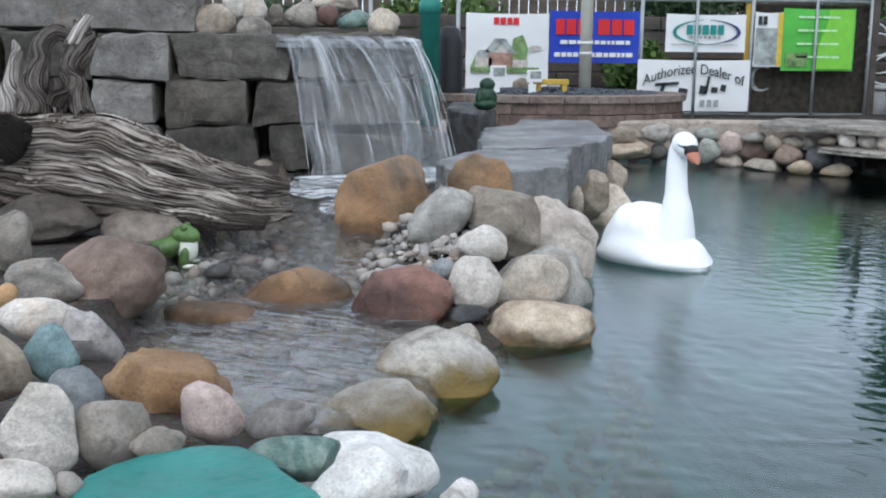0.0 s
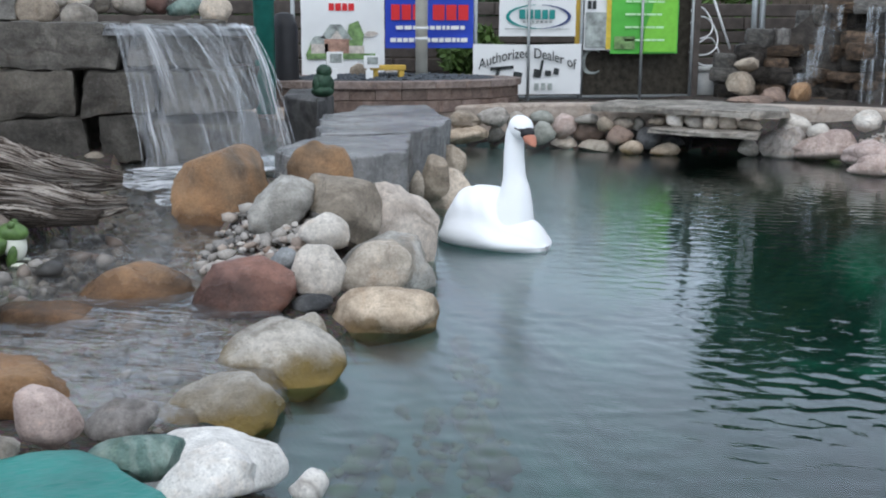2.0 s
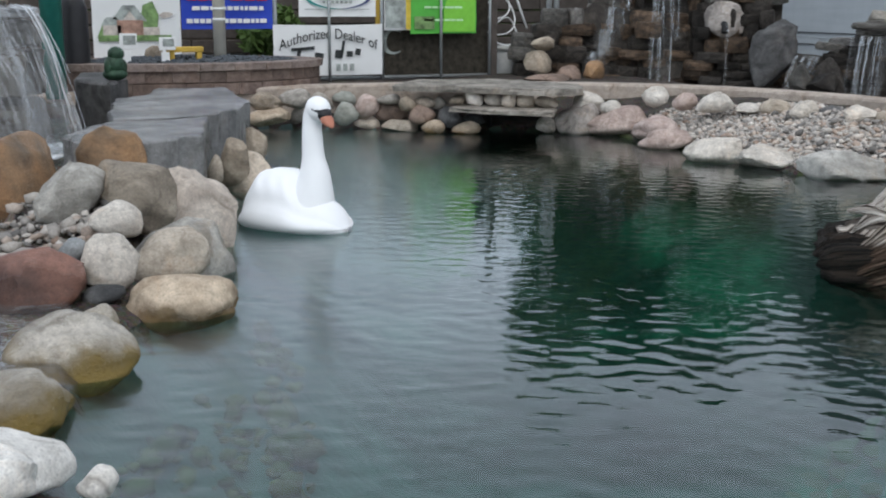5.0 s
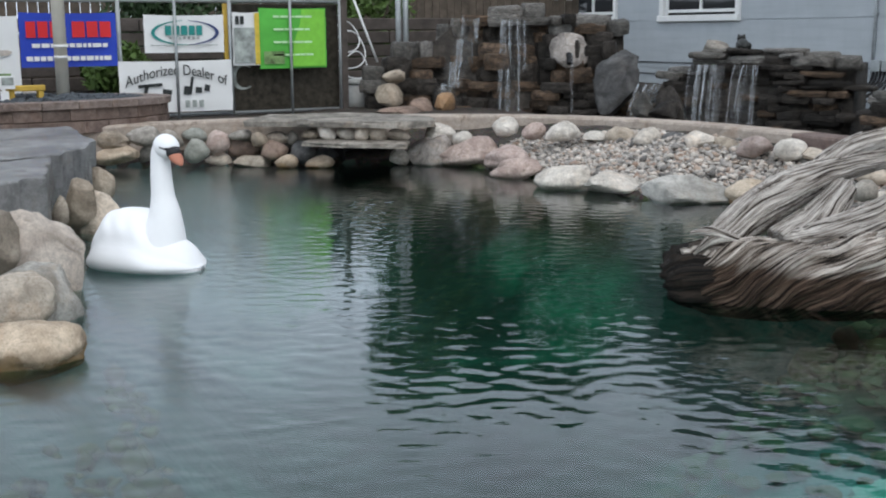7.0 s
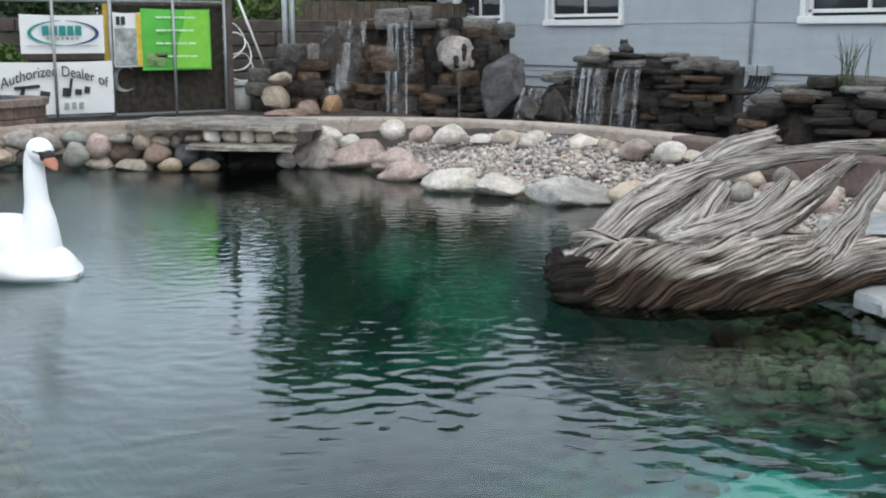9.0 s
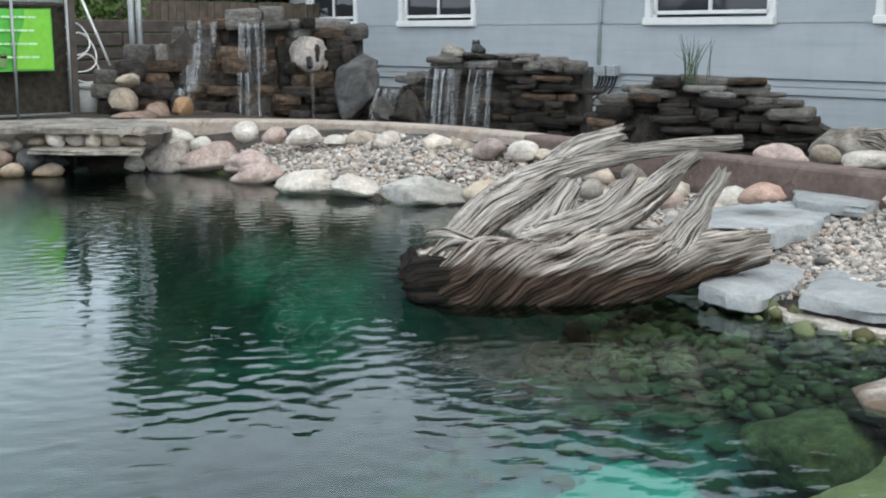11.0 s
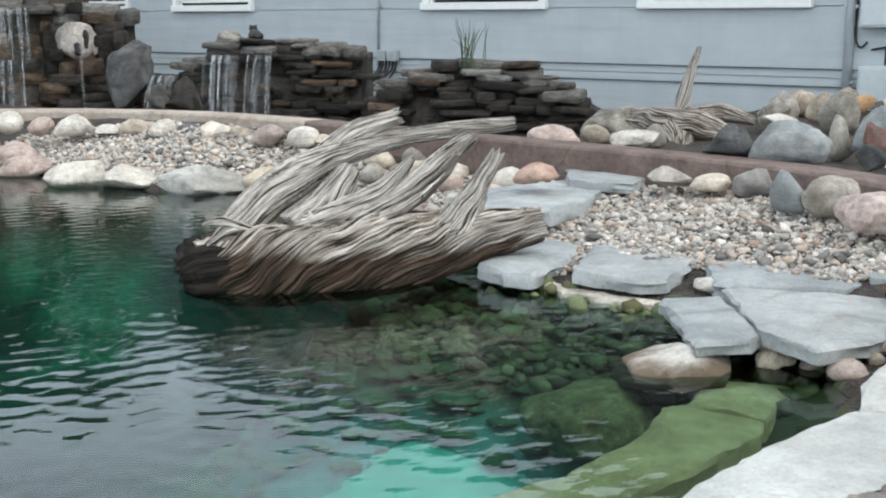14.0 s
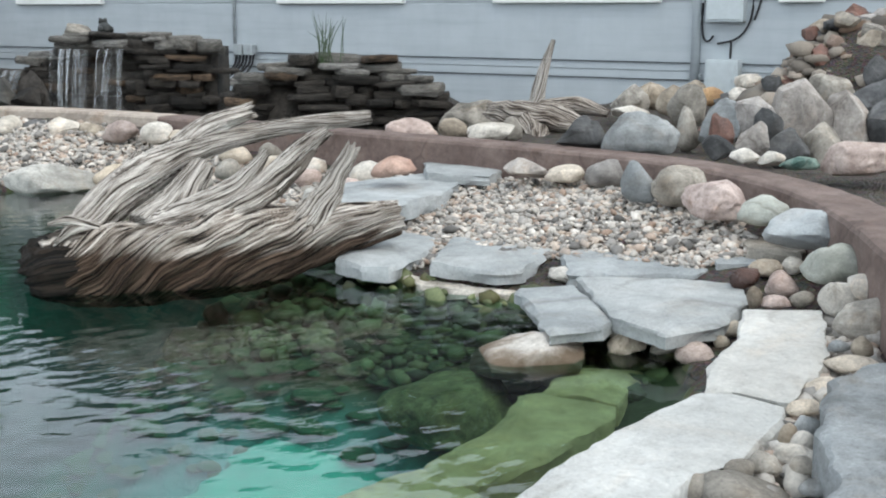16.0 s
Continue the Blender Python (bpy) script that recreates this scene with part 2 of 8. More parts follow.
        nt.links.new(last, m2.inputs[1])
        nt.links.new(white.outputs[0], m2.inputs[2])
        last = m2.outputs[0]
    nt.links.new(last, out.inputs["Surface"])
    return mat


GREY = stone("grey_stone", (0.15, 0.137, 0.118), (0.41, 0.38, 0.335), patch=6)
DARK_GREY = stone("dark_grey_stone", (0.04, 0.042, 0.044), (0.14, 0.142, 0.145), patch=5, bump=0.8, mottle=0.6)
PALE = stone("pale_limestone", (0.5, 0.465, 0.41), (0.8, 0.755, 0.69), bump=0.9, each=0.12)
WHITE = stone("white_limestone", (0.6, 0.59, 0.56), (0.8, 0.79, 0.76), patch=4, bump=0.6, each=0.06)
TAN = stone("tan_stone", (0.2, 0.168, 0.132), (0.48, 0.415, 0.335), patch=5, bump=0.8, each=0.12)
BROWN = stone("brown_boulder", (0.065, 0.055, 0.046), (0.21, 0.175, 0.145), patch=4, each=0.3)
ORANGE = stone("orange_sandstone", (0.24, 0.135, 0.065), (0.56, 0.36, 0.19), patch=3, rough=0.5, bump=0.8)
RED = stone("red_granite", (0.085, 0.052, 0.046), (0.25, 0.13, 0.1), patch=3.5, rough=0.5, wet=0.08)
RUSTY = stone("rust_boulder", (0.13, 0.095, 0.065), (0.42, 0.25, 0.13), patch=2.6, rough=0.5, bump=0.8, each=0.2, wet=0.06)
PINK = stone("pink_granite", (0.34, 0.262, 0.235), (0.54, 0.445, 0.405), patch=8)
ROSE_BROWN = stone("rosy_brown_boulder", (0.12, 0.09, 0.075), (0.33, 0.245, 0.2), patch=3, each=0.15, bump=0.8)
TEAL = stone("blue_green_stone", (0.09, 0.155, 0.17), (0.25, 0.36, 0.37), patch=4, each=0.1)
BLUE_GREY = stone("blue_grey_stone", (0.185, 0.2, 0.208), (0.34, 0.36, 0.368), patch=4, each=0.15)
PALE_TAN = stone("pale_tan_granite", (0.44, 0.38, 0.33), (0.72, 0.655, 0.585), patch=4, bump=1.0, each=0.1)
SALMON = stone("salmon_granite", (0.36, 0.22, 0.17), (0.55, 0.38, 0.31), patch=5, each=0.1)
PALE_GREY = stone("pale_grey_boulder", (0.26, 0.25, 0.225), (0.54, 0.525, 0.485), patch=4, bump=0.8, each=0.12)
GREEN = stone("green_serpentine", (0.055, 0.115, 0.1), (0.24, 0.33, 0.29), vein=(0.5, 0.55, 0.5), patch=6)
VEINED = stone("veined_granite", (0.2, 0.185, 0.175), (0.42, 0.39, 0.365), vein=(0.55, 0.52, 0.49), patch=5)
PALE_WET = stone("white_stone_wet_below", (0.64, 0.61, 0.56), (0.84, 0.81, 0.77), patch=4, algae=(0.12, 0.08, 0.048, 0.04, -0.058))
GREENISH = stone("grey_green_stone", (0.2, 0.21, 0.185), (0.42, 0.43, 0.385), patch=4, each=0.12, mottle=0.55)
BUFF = stone("buff_cobble", (0.4, 0.345, 0.28), (0.67, 0.595, 0.5), bump=0.7)
MOSSY = stone("mossy_dam_stone", (0.22, 0.2, 0.165), (0.52, 0.49, 0.435), rough=0.5, bump=0.8, algae=(0.24, 0.165, 0.045, 0.09, -0.045), wet=-0.05)
TAN_WET = stone("tan_shore_stone", (0.31, 0.24, 0.17), (0.66, 0.56, 0.44), patch=4, algae=(0.22, 0.14, 0.055, 0.05, -0.1), wet=-0.07)
BLOCK = stone("quarried_block", (0.06, 0.054, 0.046), (0.19, 0.175, 0.15), patch=3.5, grain=45, bump=1.4, each=0.35)
BLOCK_LIGHT = stone("pale_quarried_block", (0.16, 0.155, 0.145), (0.34, 0.33, 0.31), patch=3.5, grain=45, bump=1.4)
FLAG = stone("blue_grey_flagstone", (0.29, 0.315, 0.325), (0.44, 0.465, 0.475), patch=2.5, grain=50, bump=0.7, each=0.12, mottle=0.5)
LIME_SLAB = stone("white_limestone_slab", (0.52, 0.525, 0.51), (0.7, 0.705, 0.685), patch=3, grain=40, bump=1.0, each=0.05, mottle=0.4)
WET_SLAB = stone("wet_dark_slab", (0.15, 0.155, 0.158), (0.33, 0.337, 0.343), patch=3, rough=0.24, bump=1.3)
ALGAE_SLAB = stone("algae_covered_slab", (0.37, 0.31, 0.155), (0.58, 0.5, 0.28), patch=3, bump=0.6, mottle=0.6)
# The emerald lower down is the water's absorption painted onto algae-olive stones.
ALGAE_COBBLE = stone("depth_tinted_algae_cobble", (0.045, 0.05, 0.024), (0.24, 0.225, 0.1), patch=4, each=0.6, mottle=0.9, algae=(0.03, 0.13, 0.065, 0.3, -0.4))
GREEN_BOULDER = stone("algae_green_boulder", (0.085, 0.098, 0.04), (0.255, 0.262, 0.12), patch=6, each=0.1, bump=0.5, mottle=1.0)
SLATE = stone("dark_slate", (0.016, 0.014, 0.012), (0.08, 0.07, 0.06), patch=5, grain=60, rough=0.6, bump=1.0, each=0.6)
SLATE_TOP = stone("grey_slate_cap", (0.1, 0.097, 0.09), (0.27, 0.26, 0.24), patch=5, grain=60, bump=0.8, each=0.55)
RUST_SLATE = stone("rusty_ledge_stone", (0.03, 0.022, 0.016), (0.17, 0.115, 0.075), patch=4, grain=60, rough=0.6, bump=1.0, each=0.6)
KERB = stone("brown_concrete_kerb", (0.12, 0.086, 0.076), (0.2, 0.152, 0.137), patch=4, grain=120, bump=0.3, each=0.05)
KERB_TAN = stone("tan_concrete_kerb", (0.36, 0.3, 0.25), (0.5, 0.43, 0.37), patch=4, grain=120, bump=0.3, each=0.05)
DRIFT = drift_material("weathered_driftwood", (0.03, 0.02, 0.014), (0.36, 0.315, 0.275), (0.8, 0.75, 0.69))
DRIFT_TRUNK = drift_material("driftwood_soaked_and_shaded_below", (0.016, 0.011, 0.008), (0.29, 0.24, 0.2), (0.8, 0.735, 0.665), 0.05)
DRIFT_DARK = drift_material("darker_driftwood", (0.014, 0.01, 0.008), (0.085, 0.066, 0.054), (0.3, 0.27, 0.24))
DRIFT_LOG = drift_material("grey_brown_driftwood", (0.009, 0.006, 0.0045), (0.12, 0.092, 0.072), (0.62, 0.555, 0.49))
DRIFT_BROWN = drift_material("dark_brown_driftwood", (0.015, 0.011, 0.009), (0.085, 0.065, 0.052), (0.24, 0.205, 0.175))
# Near-black for hollow ends; the log's hollow has its shade in this colour.
DRIFT_BLACK = drift_material("black_hollow_wood", (0.003, 0.0025, 0.002), (0.01, 0.008, 0.006), (0.035, 0.025, 0.018))
DRIFT_NEAR_BLACK = drift_material("near_black_driftwood", (0.008, 0.006, 0.005), (0.035, 0.026, 0.02), (0.1, 0.08, 0.065))
WATER = water_material("pond_water", (0.67, 0.88, 0.84), 0.008, 0.025, 9.0, churn=0.17)
STREAM = water_material("stream_water", (0.94, 0.91, 0.85), 0.06, 0.2, 7.0, froth=0.16, ior=1.28)


# ---------------------------------------------------------------- mesh tools
def mesh_object(name, verts, faces, material, smooth=True, parent=None, uvs=None):
    me = bpy.data.meshes.new(name)
    me.from_pydata([tuple(v) for v in verts], [], [tuple(f) for f in faces])
    me.materials.append(material)
    if smooth:
        me.polygons.foreach_set("use_smooth", [True] * len(me.polygons))
    if uvs is not None:
        layer = me.uv_layers.new()
        for loop in me.loops:
            layer.data[loop.index].uv = uvs[loop.vertex_index]
    ob = new(name, me)
    if parent:
        ob.parent = parent
    return ob


def part(name, bm, material, parent=None, label="", smooth=False):
    me = bpy.data.meshes.new(name)
    bmesh.ops.recalc_face_normals(bm, faces=bm.faces)
    bm.to_mesh(me)
    bm.free()
    me.materials.append(material)
    if smooth:
        me.polygons.foreach_set("use_smooth", [True] * len(me.polygons))
    ob = new(name, me)
    if parent:
        ob.parent = parent
    if label:
        ob["label"] = label
    return ob


def thing(name, label, category, at=(0, 0, 0), group="", kind="", turn=0.0):
    ob = new(name)
    ob.empty_display_size = 0.1
    ob.matrix_basis = pose(*at, 0, 0, turn)
    return tagged(ob, label, category, group, kind)


def sphere_base(level):
    bm = bmesh.new()
    bmesh.ops.create_icosphere(bm, subdivisions=level, radius=1.0)
    v = np.array([x.co[:] for x in bm.verts])
    f = [[w.index for w in x.verts] for x in bm.faces]
    bm.free()
    return v, f


SPHERES = {n: sphere_base(n) for n in (1, 2, 3, 4, 5)}


def rock_shape(size, seed, shape="round", level=3):
    """A stone filling a box of that size, its base at z = 0."""
    rng = np.random.default_rng(seed)
    v, f = SPHERES[level]
    p = {"round": 2.15, "angular": 2.35, "flat": 2.7, "broken": 2.6}[shape]
    r = (np.abs(v) ** p).sum(1) ** (-1 / p)
    off = rng.uniform(-50, 50, 3)
    lump = np.array([noise.noise(Vector(x * 1.1 + off)) for x in v])
    bump = np.array([noise.noise(Vector(x * 2.7 - off)) for x in v])
    big, small = {"round": (0.26, 0.1), "angular": (0.3, 0.14), "flat": (0.16, 0.1), "broken": (0.3, 0.1)}[shape]
    w = v * (r * (1 + big * lump + small * bump))[:, None]
    cuts = {"round": 6, "angular": 16, "flat": 9, "broken": 22}[shape]
    for k in range(cuts):
        n = rng.normal(size=3)
        n /= np.linalg.norm(n)
        far = (w @ n).max()
        d = far * (rng.uniform(0.8, 0.95) if shape == "round" else rng.uniform(0.62, 0.88))
        over = np.maximum(w @ n - d, 0)
        w -= (over * (0.7 if shape == "round" else 0.98 if shape == "broken" else 0.85))[:, None] * n
    if level > 2:
        fine = np.array([noise.noise(Vector(x * 5 + off)) + 0.6 * noise.noise(Vector(x * 11 + off)) for x in v])
        w *= (1 + {"round": 0.026, "angular": 0.045, "flat": 0.035, "broken": 0.03}[shape] * fine)[:, None]
    w[:, :2] *= (1 - rng.uniform(0.06, 0.24) * w[:, 2:3])
    w[:, 0] += rng.uniform(-0.22, 0.22) * w[:, 2]
    w[:, 0] *= 1 + rng.uniform(-0.16, 0.12) * w[:, 2]
    w[:, 2] *= 1 + rng.uniform(-0.18, 0.18) * w[:, 0]
    lo, hi = w.min(0), w.max(0)
    w = (w - (lo + hi) / 2) / (hi - lo) * np.array(size)
    w[:, 2] += size[2] / 2
    return w, f


STONE_SEED = [100]


def rock(name, label, at, size, material, shape="round", turn=0.0, tilt=0.0, level=3, category="rock", group="", lean=0.0):
    STONE_SEED[0] += 1
    v, f = rock_shape(size, STONE_SEED[0], shape, 4 if level == 3 and size[0] > 0.3 else level)
    ob = mesh_object(name, v, f, material)
    if shape != "round":
        ob.data.set_sharp_from_angle(angle=0.4 if shape == "broken" else 0.8)
    ob.matrix_basis = pose(*at, tilt, lean, turn)
    return tagged(ob, label, category, group)


def slab_mesh(corners, thick, seed, rough=0.03, bevel=0.02, step=0.035, grow=0.0):
    """An irregular flat stone: the outline of its top face, worn edges, its top at z = 0."""
    rng = np.random.default_rng(seed)
    pts = [np.array(c, float) for c in corners]
    ring = []
    for a, b in zip(pts, pts[1:] + pts[:1]):
        n = max(2, int(np.linalg.norm(b - a) / step))
        ring += [a + (b - a) * k / n for k in range(n)]
    ring = np.array(ring)
    mid = ring.mean(0)
    soft = (np.roll(ring, 1, 0) + 6 * ring + np.roll(ring, -1, 0)) / 8
    off = rng.uniform(-50, 50, 2)
    run = np.roll(soft, -1, 0) - np.roll(soft, 1, 0)
    out = np.stack([run[:, 1], -run[:, 0]], 1) / np.linalg.norm(run, axis=1)[:, None]
    if (out * (soft - mid)).sum() < 0:
        out = -out
    jag = np.array([0.4 * noise.noise(Vector((*(x * 4 + off), 0))) + 0.5 * noise.noise(Vector((*(x * 13 + off), 3))) + 0.12 * noise.noise(Vector((*(x * 31 + off), 6))) for x in soft])
    soft = soft + out * (jag * rough)[:, None]
    layers = [(bevel * 1.5, 0.0, 0), (bevel * 0.45, -bevel * 0.25, 1), (0.0, -bevel, 2), (-grow * 0.5, -thick * 0.55, 3), (-grow, -thick, 4)]
    verts, n = [], len(soft)
    for inset, z, k in layers:
        wob = np.array([noise.noise(Vector((*(x * 6 + off), k * 1.7))) + 0.6 * noise.noise(Vector((*(x * 15 + off), k * 5.9))) for x in soft])
        for x, o, w in zip(soft, out, wob):
            q = x - o * (inset + (0.02 * w if k > 1 else 0.008 * w))
            verts.append((q[0], q[1], z + (0.006 * w if k < 2 else 0.0)))
    top = np.array(verts[:n])
    core = top.mean(0)
    spoke = top[:, :2] - core[:2]
    turn = np.roll(spoke, -1, 0)
    area = spoke[:, 0] * turn[:, 1] - spoke[:, 1] * turn[:, 0]
    if (area > 0).all() or (area < 0).all():
        base, faces, last = len(layers) * n, [], 0
        for g in (0.9, 0.74, 0.54, 0.3):
            for q in top:
                x, y = core[:2] + (q[:2] - core[:2]) * g
                verts.append((x, y, bevel * 0.35 * (1 - g) + 0.009 * noise.noise(Vector((x * 5 + off[0], y * 5 + off[1], 9))) + 0.004 * noise.noise(Vector((x * 17, y * 17, off[0])))))
            for i in range(n):
                j = (i + 1) % n
                faces.append([last + i, last + j, base + j, base + i])
            last, base = base, base + n
        verts.append((core[0], core[1], bevel * 0.3))
        faces += [[last + i, last + (i + 1) % n, len(verts) - 1] for i in range(n)]
    else:
        faces = [list(range(n))]
    for k in range(len(layers) - 1):
        for i in range(n):
            j = (i + 1) % n
            faces.append([k * n + i, (k + 1) * n + i, (k + 1) * n + j, k * n + j])
    faces.append([(len(layers) - 1) * n + i for i in reversed(range(n))])
    return verts, faces


def slab(name, label, corners, top, thick, material, seed, rough=0.03, bevel=0.02, category="flagstone", group="", parent=None, tilt=(0, 0), grow=0.0):
    mx, my = (sum(c[k] for c in corners) / len(corners) for k in (0, 1))
    v, f = slab_mesh([(c[0] - mx, c[1] - my) for c in corners], thick, seed, rough, bevel, grow=grow)
    ob = mesh_object(name, v, f, material, parent=parent)
    ob.data.set_sharp_from_angle(angle=0.6)
    ob.matrix_basis = pose(mx, my, top, tilt[0], tilt[1], 0)
    return tagged(ob, label, category, group) if not parent else ob


def box_bm(size, bevel=0.0, at=(0, 0, 0), seg=1, jitter=0.0, rng=None):
    bm = bmesh.new()
    bmesh.ops.create_cube(bm, size=1.0)
    for v in bm.verts:
        v.co = Vector((v.co.x * size[0] + at[0], v.co.y * size[1] + at[1], v.co.z * size[2] + at[2]))
        if jitter:
            v.co += Vector(rng.uniform(-jitter, jitter, 3))
    if bevel:
        bmesh.ops.bevel(bm, geom=list(bm.edges), offset=bevel, segments=seg, affect="EDGES", profile=0.6)
    return bm


def tube_bm(points, radius, sides=10, cap=True):
    """A pipe along points."""
    bm = bmesh.new()
    pts = [Vector(p) for p in points]
    rings = []
    for i, p in enumerate(pts):
        d = (pts[min(i + 1, len(pts) - 1)] - pts[max(i - 1, 0)]).normalized()
        side = d.cross(Vector((0, 0, 1)))
        side = side.normalized() if side.length > 1e-3 else Vector((1, 0, 0))
        up = side.cross(d)
        r = radius[i] if isinstance(radius, (list, tuple)) else radius
        rings.append([bm.verts.new(p + (side * math.cos(a) + up * math.sin(a)) * r) for a in (2 * math.pi * k / sides for k in range(sides))])
    for a, b in zip(rings, rings[1:]):
        for k in range(sides):
            bm.faces.new((a[k], a[(k + 1) % sides], b[(k + 1) % sides], b[k]))
    if cap:
        bm.faces.new(rings[0])
        bm.faces.new(list(reversed(rings[-1])))
    return bm


def smooth_path(points, n):
    """Catmull-Rom through a few points."""
    p = [np.array(q, float) for q in points]
    p = [2 * p[0] - p[1]] + p + [2 * p[-1] - p[-2]]
    out = []
    for s in np.linspace(0, len(p) - 3 - 1e-6, n):
        i = int(s)
        t = s - i
        a, b, c, d = p[i : i + 4]
        out.append(0.5 * (2 * b + (c - a) * t + (2 * a - 5 * b + 4 * c - d) * t * t + (3 * b - a - 3 * c + d) * t**3))
    return np.array(out)


def limb(name, points, radii, material, seed, parent=None, around=40, along=60, groove=0.12, twist=0.6, squash=1.0, ragged=0.1, crack=0.0, unwind=0.0, lines=0.0):
    """A weathered piece of wood with grooves and split cracks that run and twist along it."""
    rng = np.random.default_rng(seed)
    c = smooth_path(points, along)
    rad = np.interp(np.linspace(0, 1, along), np.linspace(0, 1, len(radii)), radii)
    off = rng.uniform(-40, 40, 2)
    length = np.r_[0, np.cumsum(np.linalg.norm(np.diff(c, axis=0), axis=1))]
    verts, uvs, faces = [], [], []
    ring = around + 1
    many = lines or min(9.0, max(2.5, max(radii) * 48))
    for i in range(along):
        d = c[min(i + 1, along - 1)] - c[max(i - 1, 0)]
        d = Vector(d).normalized()
        side = d.cross(Vector((0, 0, 1)))
        side = side.normalized() if side.length > 0.05 else Vector((1, 0, 0))
        up = side.cross(d)
        wind = twist * length[i] * (1 - unwind * 0.5 * length[i] / length[-1])
        for k in range(ring):
            a = 2 * math.pi * (k % around) / around + 3.9
            s = a + wind + 0.3 * noise.noise(Vector((length[i] * 3.0, math.cos(a), off[0]))) + 0.12 * noise.noise(Vector((length[i] * 9.0, math.sin(a), off[1])))
            g = noise.noise(Vector((math.cos(s) * 2.6, math.sin(s) * 2.6, length[i] * 0.9 + off[0])))
            g += 0.6 * (0.5 - abs(noise.noise(Vector((math.cos(s) * 6.5, math.sin(s) * 6.5, length[i] * 1.3 + off[1])))))
            split = max(0.0, 1 - abs(noise.noise(Vector((math.cos(s) * many, math.sin(s) * many, length[i] * 1.6 - off[1])))) / 0.17)
            split = max(split, 0.7 * max(0.0, 1 - abs(noise.noise(Vector((math.cos(s) * many * 2.1, math.sin(s) * many * 2.1, length[i] * 2.4 - off[0])))) / 0.2))
            big = noise.noise(Vector((math.cos(a) * 1.0, math.sin(a) * 1.0, length[i] * 2.0 + off[1])))
            r = rad[i] * (1 + groove * g + 0.14 * big) - crack * split * min(1.0, rad[i] / 0.06)
            q = Vector(c[i]) + side * (math.cos(a) * r) + up * (math.sin(a) * r * squash)
            if i in (0, along - 1):
                q += d * (ragged * rad[i] * noise.noise(Vector((math.cos(a) * 3, math.sin(a) * 3, off[0] + i))) * (1 if i else -1))
            verts.append(q)
            uvs.append(((2 * math.pi * k / around + s - a) * max(rad), length[i]))
    for i in range(along - 1):
        for k in range(around):
            faces.append((i * ring + k, i * ring + k + 1, (i + 1) * ring + k + 1, (i + 1) * ring + k))
    for i, turn in ((0, -1), (along - 1, 1)):
        verts.append(Vector(c[i]) - Vector(c[i] - c[max(0, min(along - 1, i + (2 if i == 0 else -2)))]) * 0.35)
        uvs.append((0, length[i]))
        for k in range(around):
            tri = (i * ring + k, i * ring + k + 1, len(verts) - 1)
            faces.append(tri if turn > 0 else tri[::-1])
    return mesh_object(name, verts, faces, material, parent=parent, uvs=uvs)


def inside(x, y, poly):
    x, y = np.asarray(x, float), np.asarray(y, float)
    hit = np.zeros(x.shape, bool)
    for (ax, ay), (bx, by) in zip(poly, poly[1:] + poly[:1]):
        cross = (ay > y) != (by > y)
        with np.errstate(divide="ignore", invalid="ignore"):
            hit ^= cross & (x < (bx - ax) * (y - ay) / (by - ay) + ax)
    return hit


def reach(x, y, line, closed=True):
    """Distance to a polyline."""
    best = np.full(np.shape(x), 1e9)
    for (ax, ay), (bx, by) in zip(line, line[1:] + (line[:1] if closed else [])):
        dx, dy = bx - ax, by - ay
        t = np.clip(((x - ax) * dx + (y - ay) * dy) / (dx * dx + dy * dy + 1e-12), 0, 1)
        best = np.minimum(best, np.hypot(x - ax - t * dx, y - ay - t * dy))
    return best


# ---------------------------------------------------------------- ground, pond and kerb
POND = [(0.12, 3.15), (0.32, 3.75), (0.58, 4.2), (0.8, 4.75), (0.92, 5.4), (1.15, 6.2), (1.3, 7.2), (1.55, 8.6), (1.7, 9.8), (2.5, 10.6), (3.4, 10.1), (4.4, 9.75),
        (5.25, 9.2), (5.45, 8.5), (5.3, 7.2), (5.35, 6.35), (5.8, 5.95), (6.0, 4.8), (5.2, 3.5), (4.45, 2.65), (4.4, 1.95), (4.25, 1.2), (3.4, 0.97), (2.4, 1.0), (1.2, 1.3), (0.3, 2.2)]
BROOK = [(-0.82, 3.6), (-0.85, 4.3), (-0.82, 5.0), (-0.8, 5.7), (-0.5, 6.3), (-0.5, 8.6), (0.4, 10.2), (1.1, 10.3), (0.75, 8.2), (0.3, 6.6), (0.1, 5.4), (0.3, 4.4), (0.42, 4.0), (0.2, 3.55), (0.02, 3.3), (-0.1, 3.1), (-0.4, 3.2)]
KERB_LINE = [(-0.5, 10.9), (1.2, 10.85), (2.3, 10.8), (3.8, 10.65), (5.4, 10.05), (6.4, 9.0), (6.78, 7.7), (6.72, 6.3), (6.52, 4.5), (6.3, 2.75), (6.02, 1.85), (5.35, 1.12), (4.25, 0.58), (3.0, 0.2)]


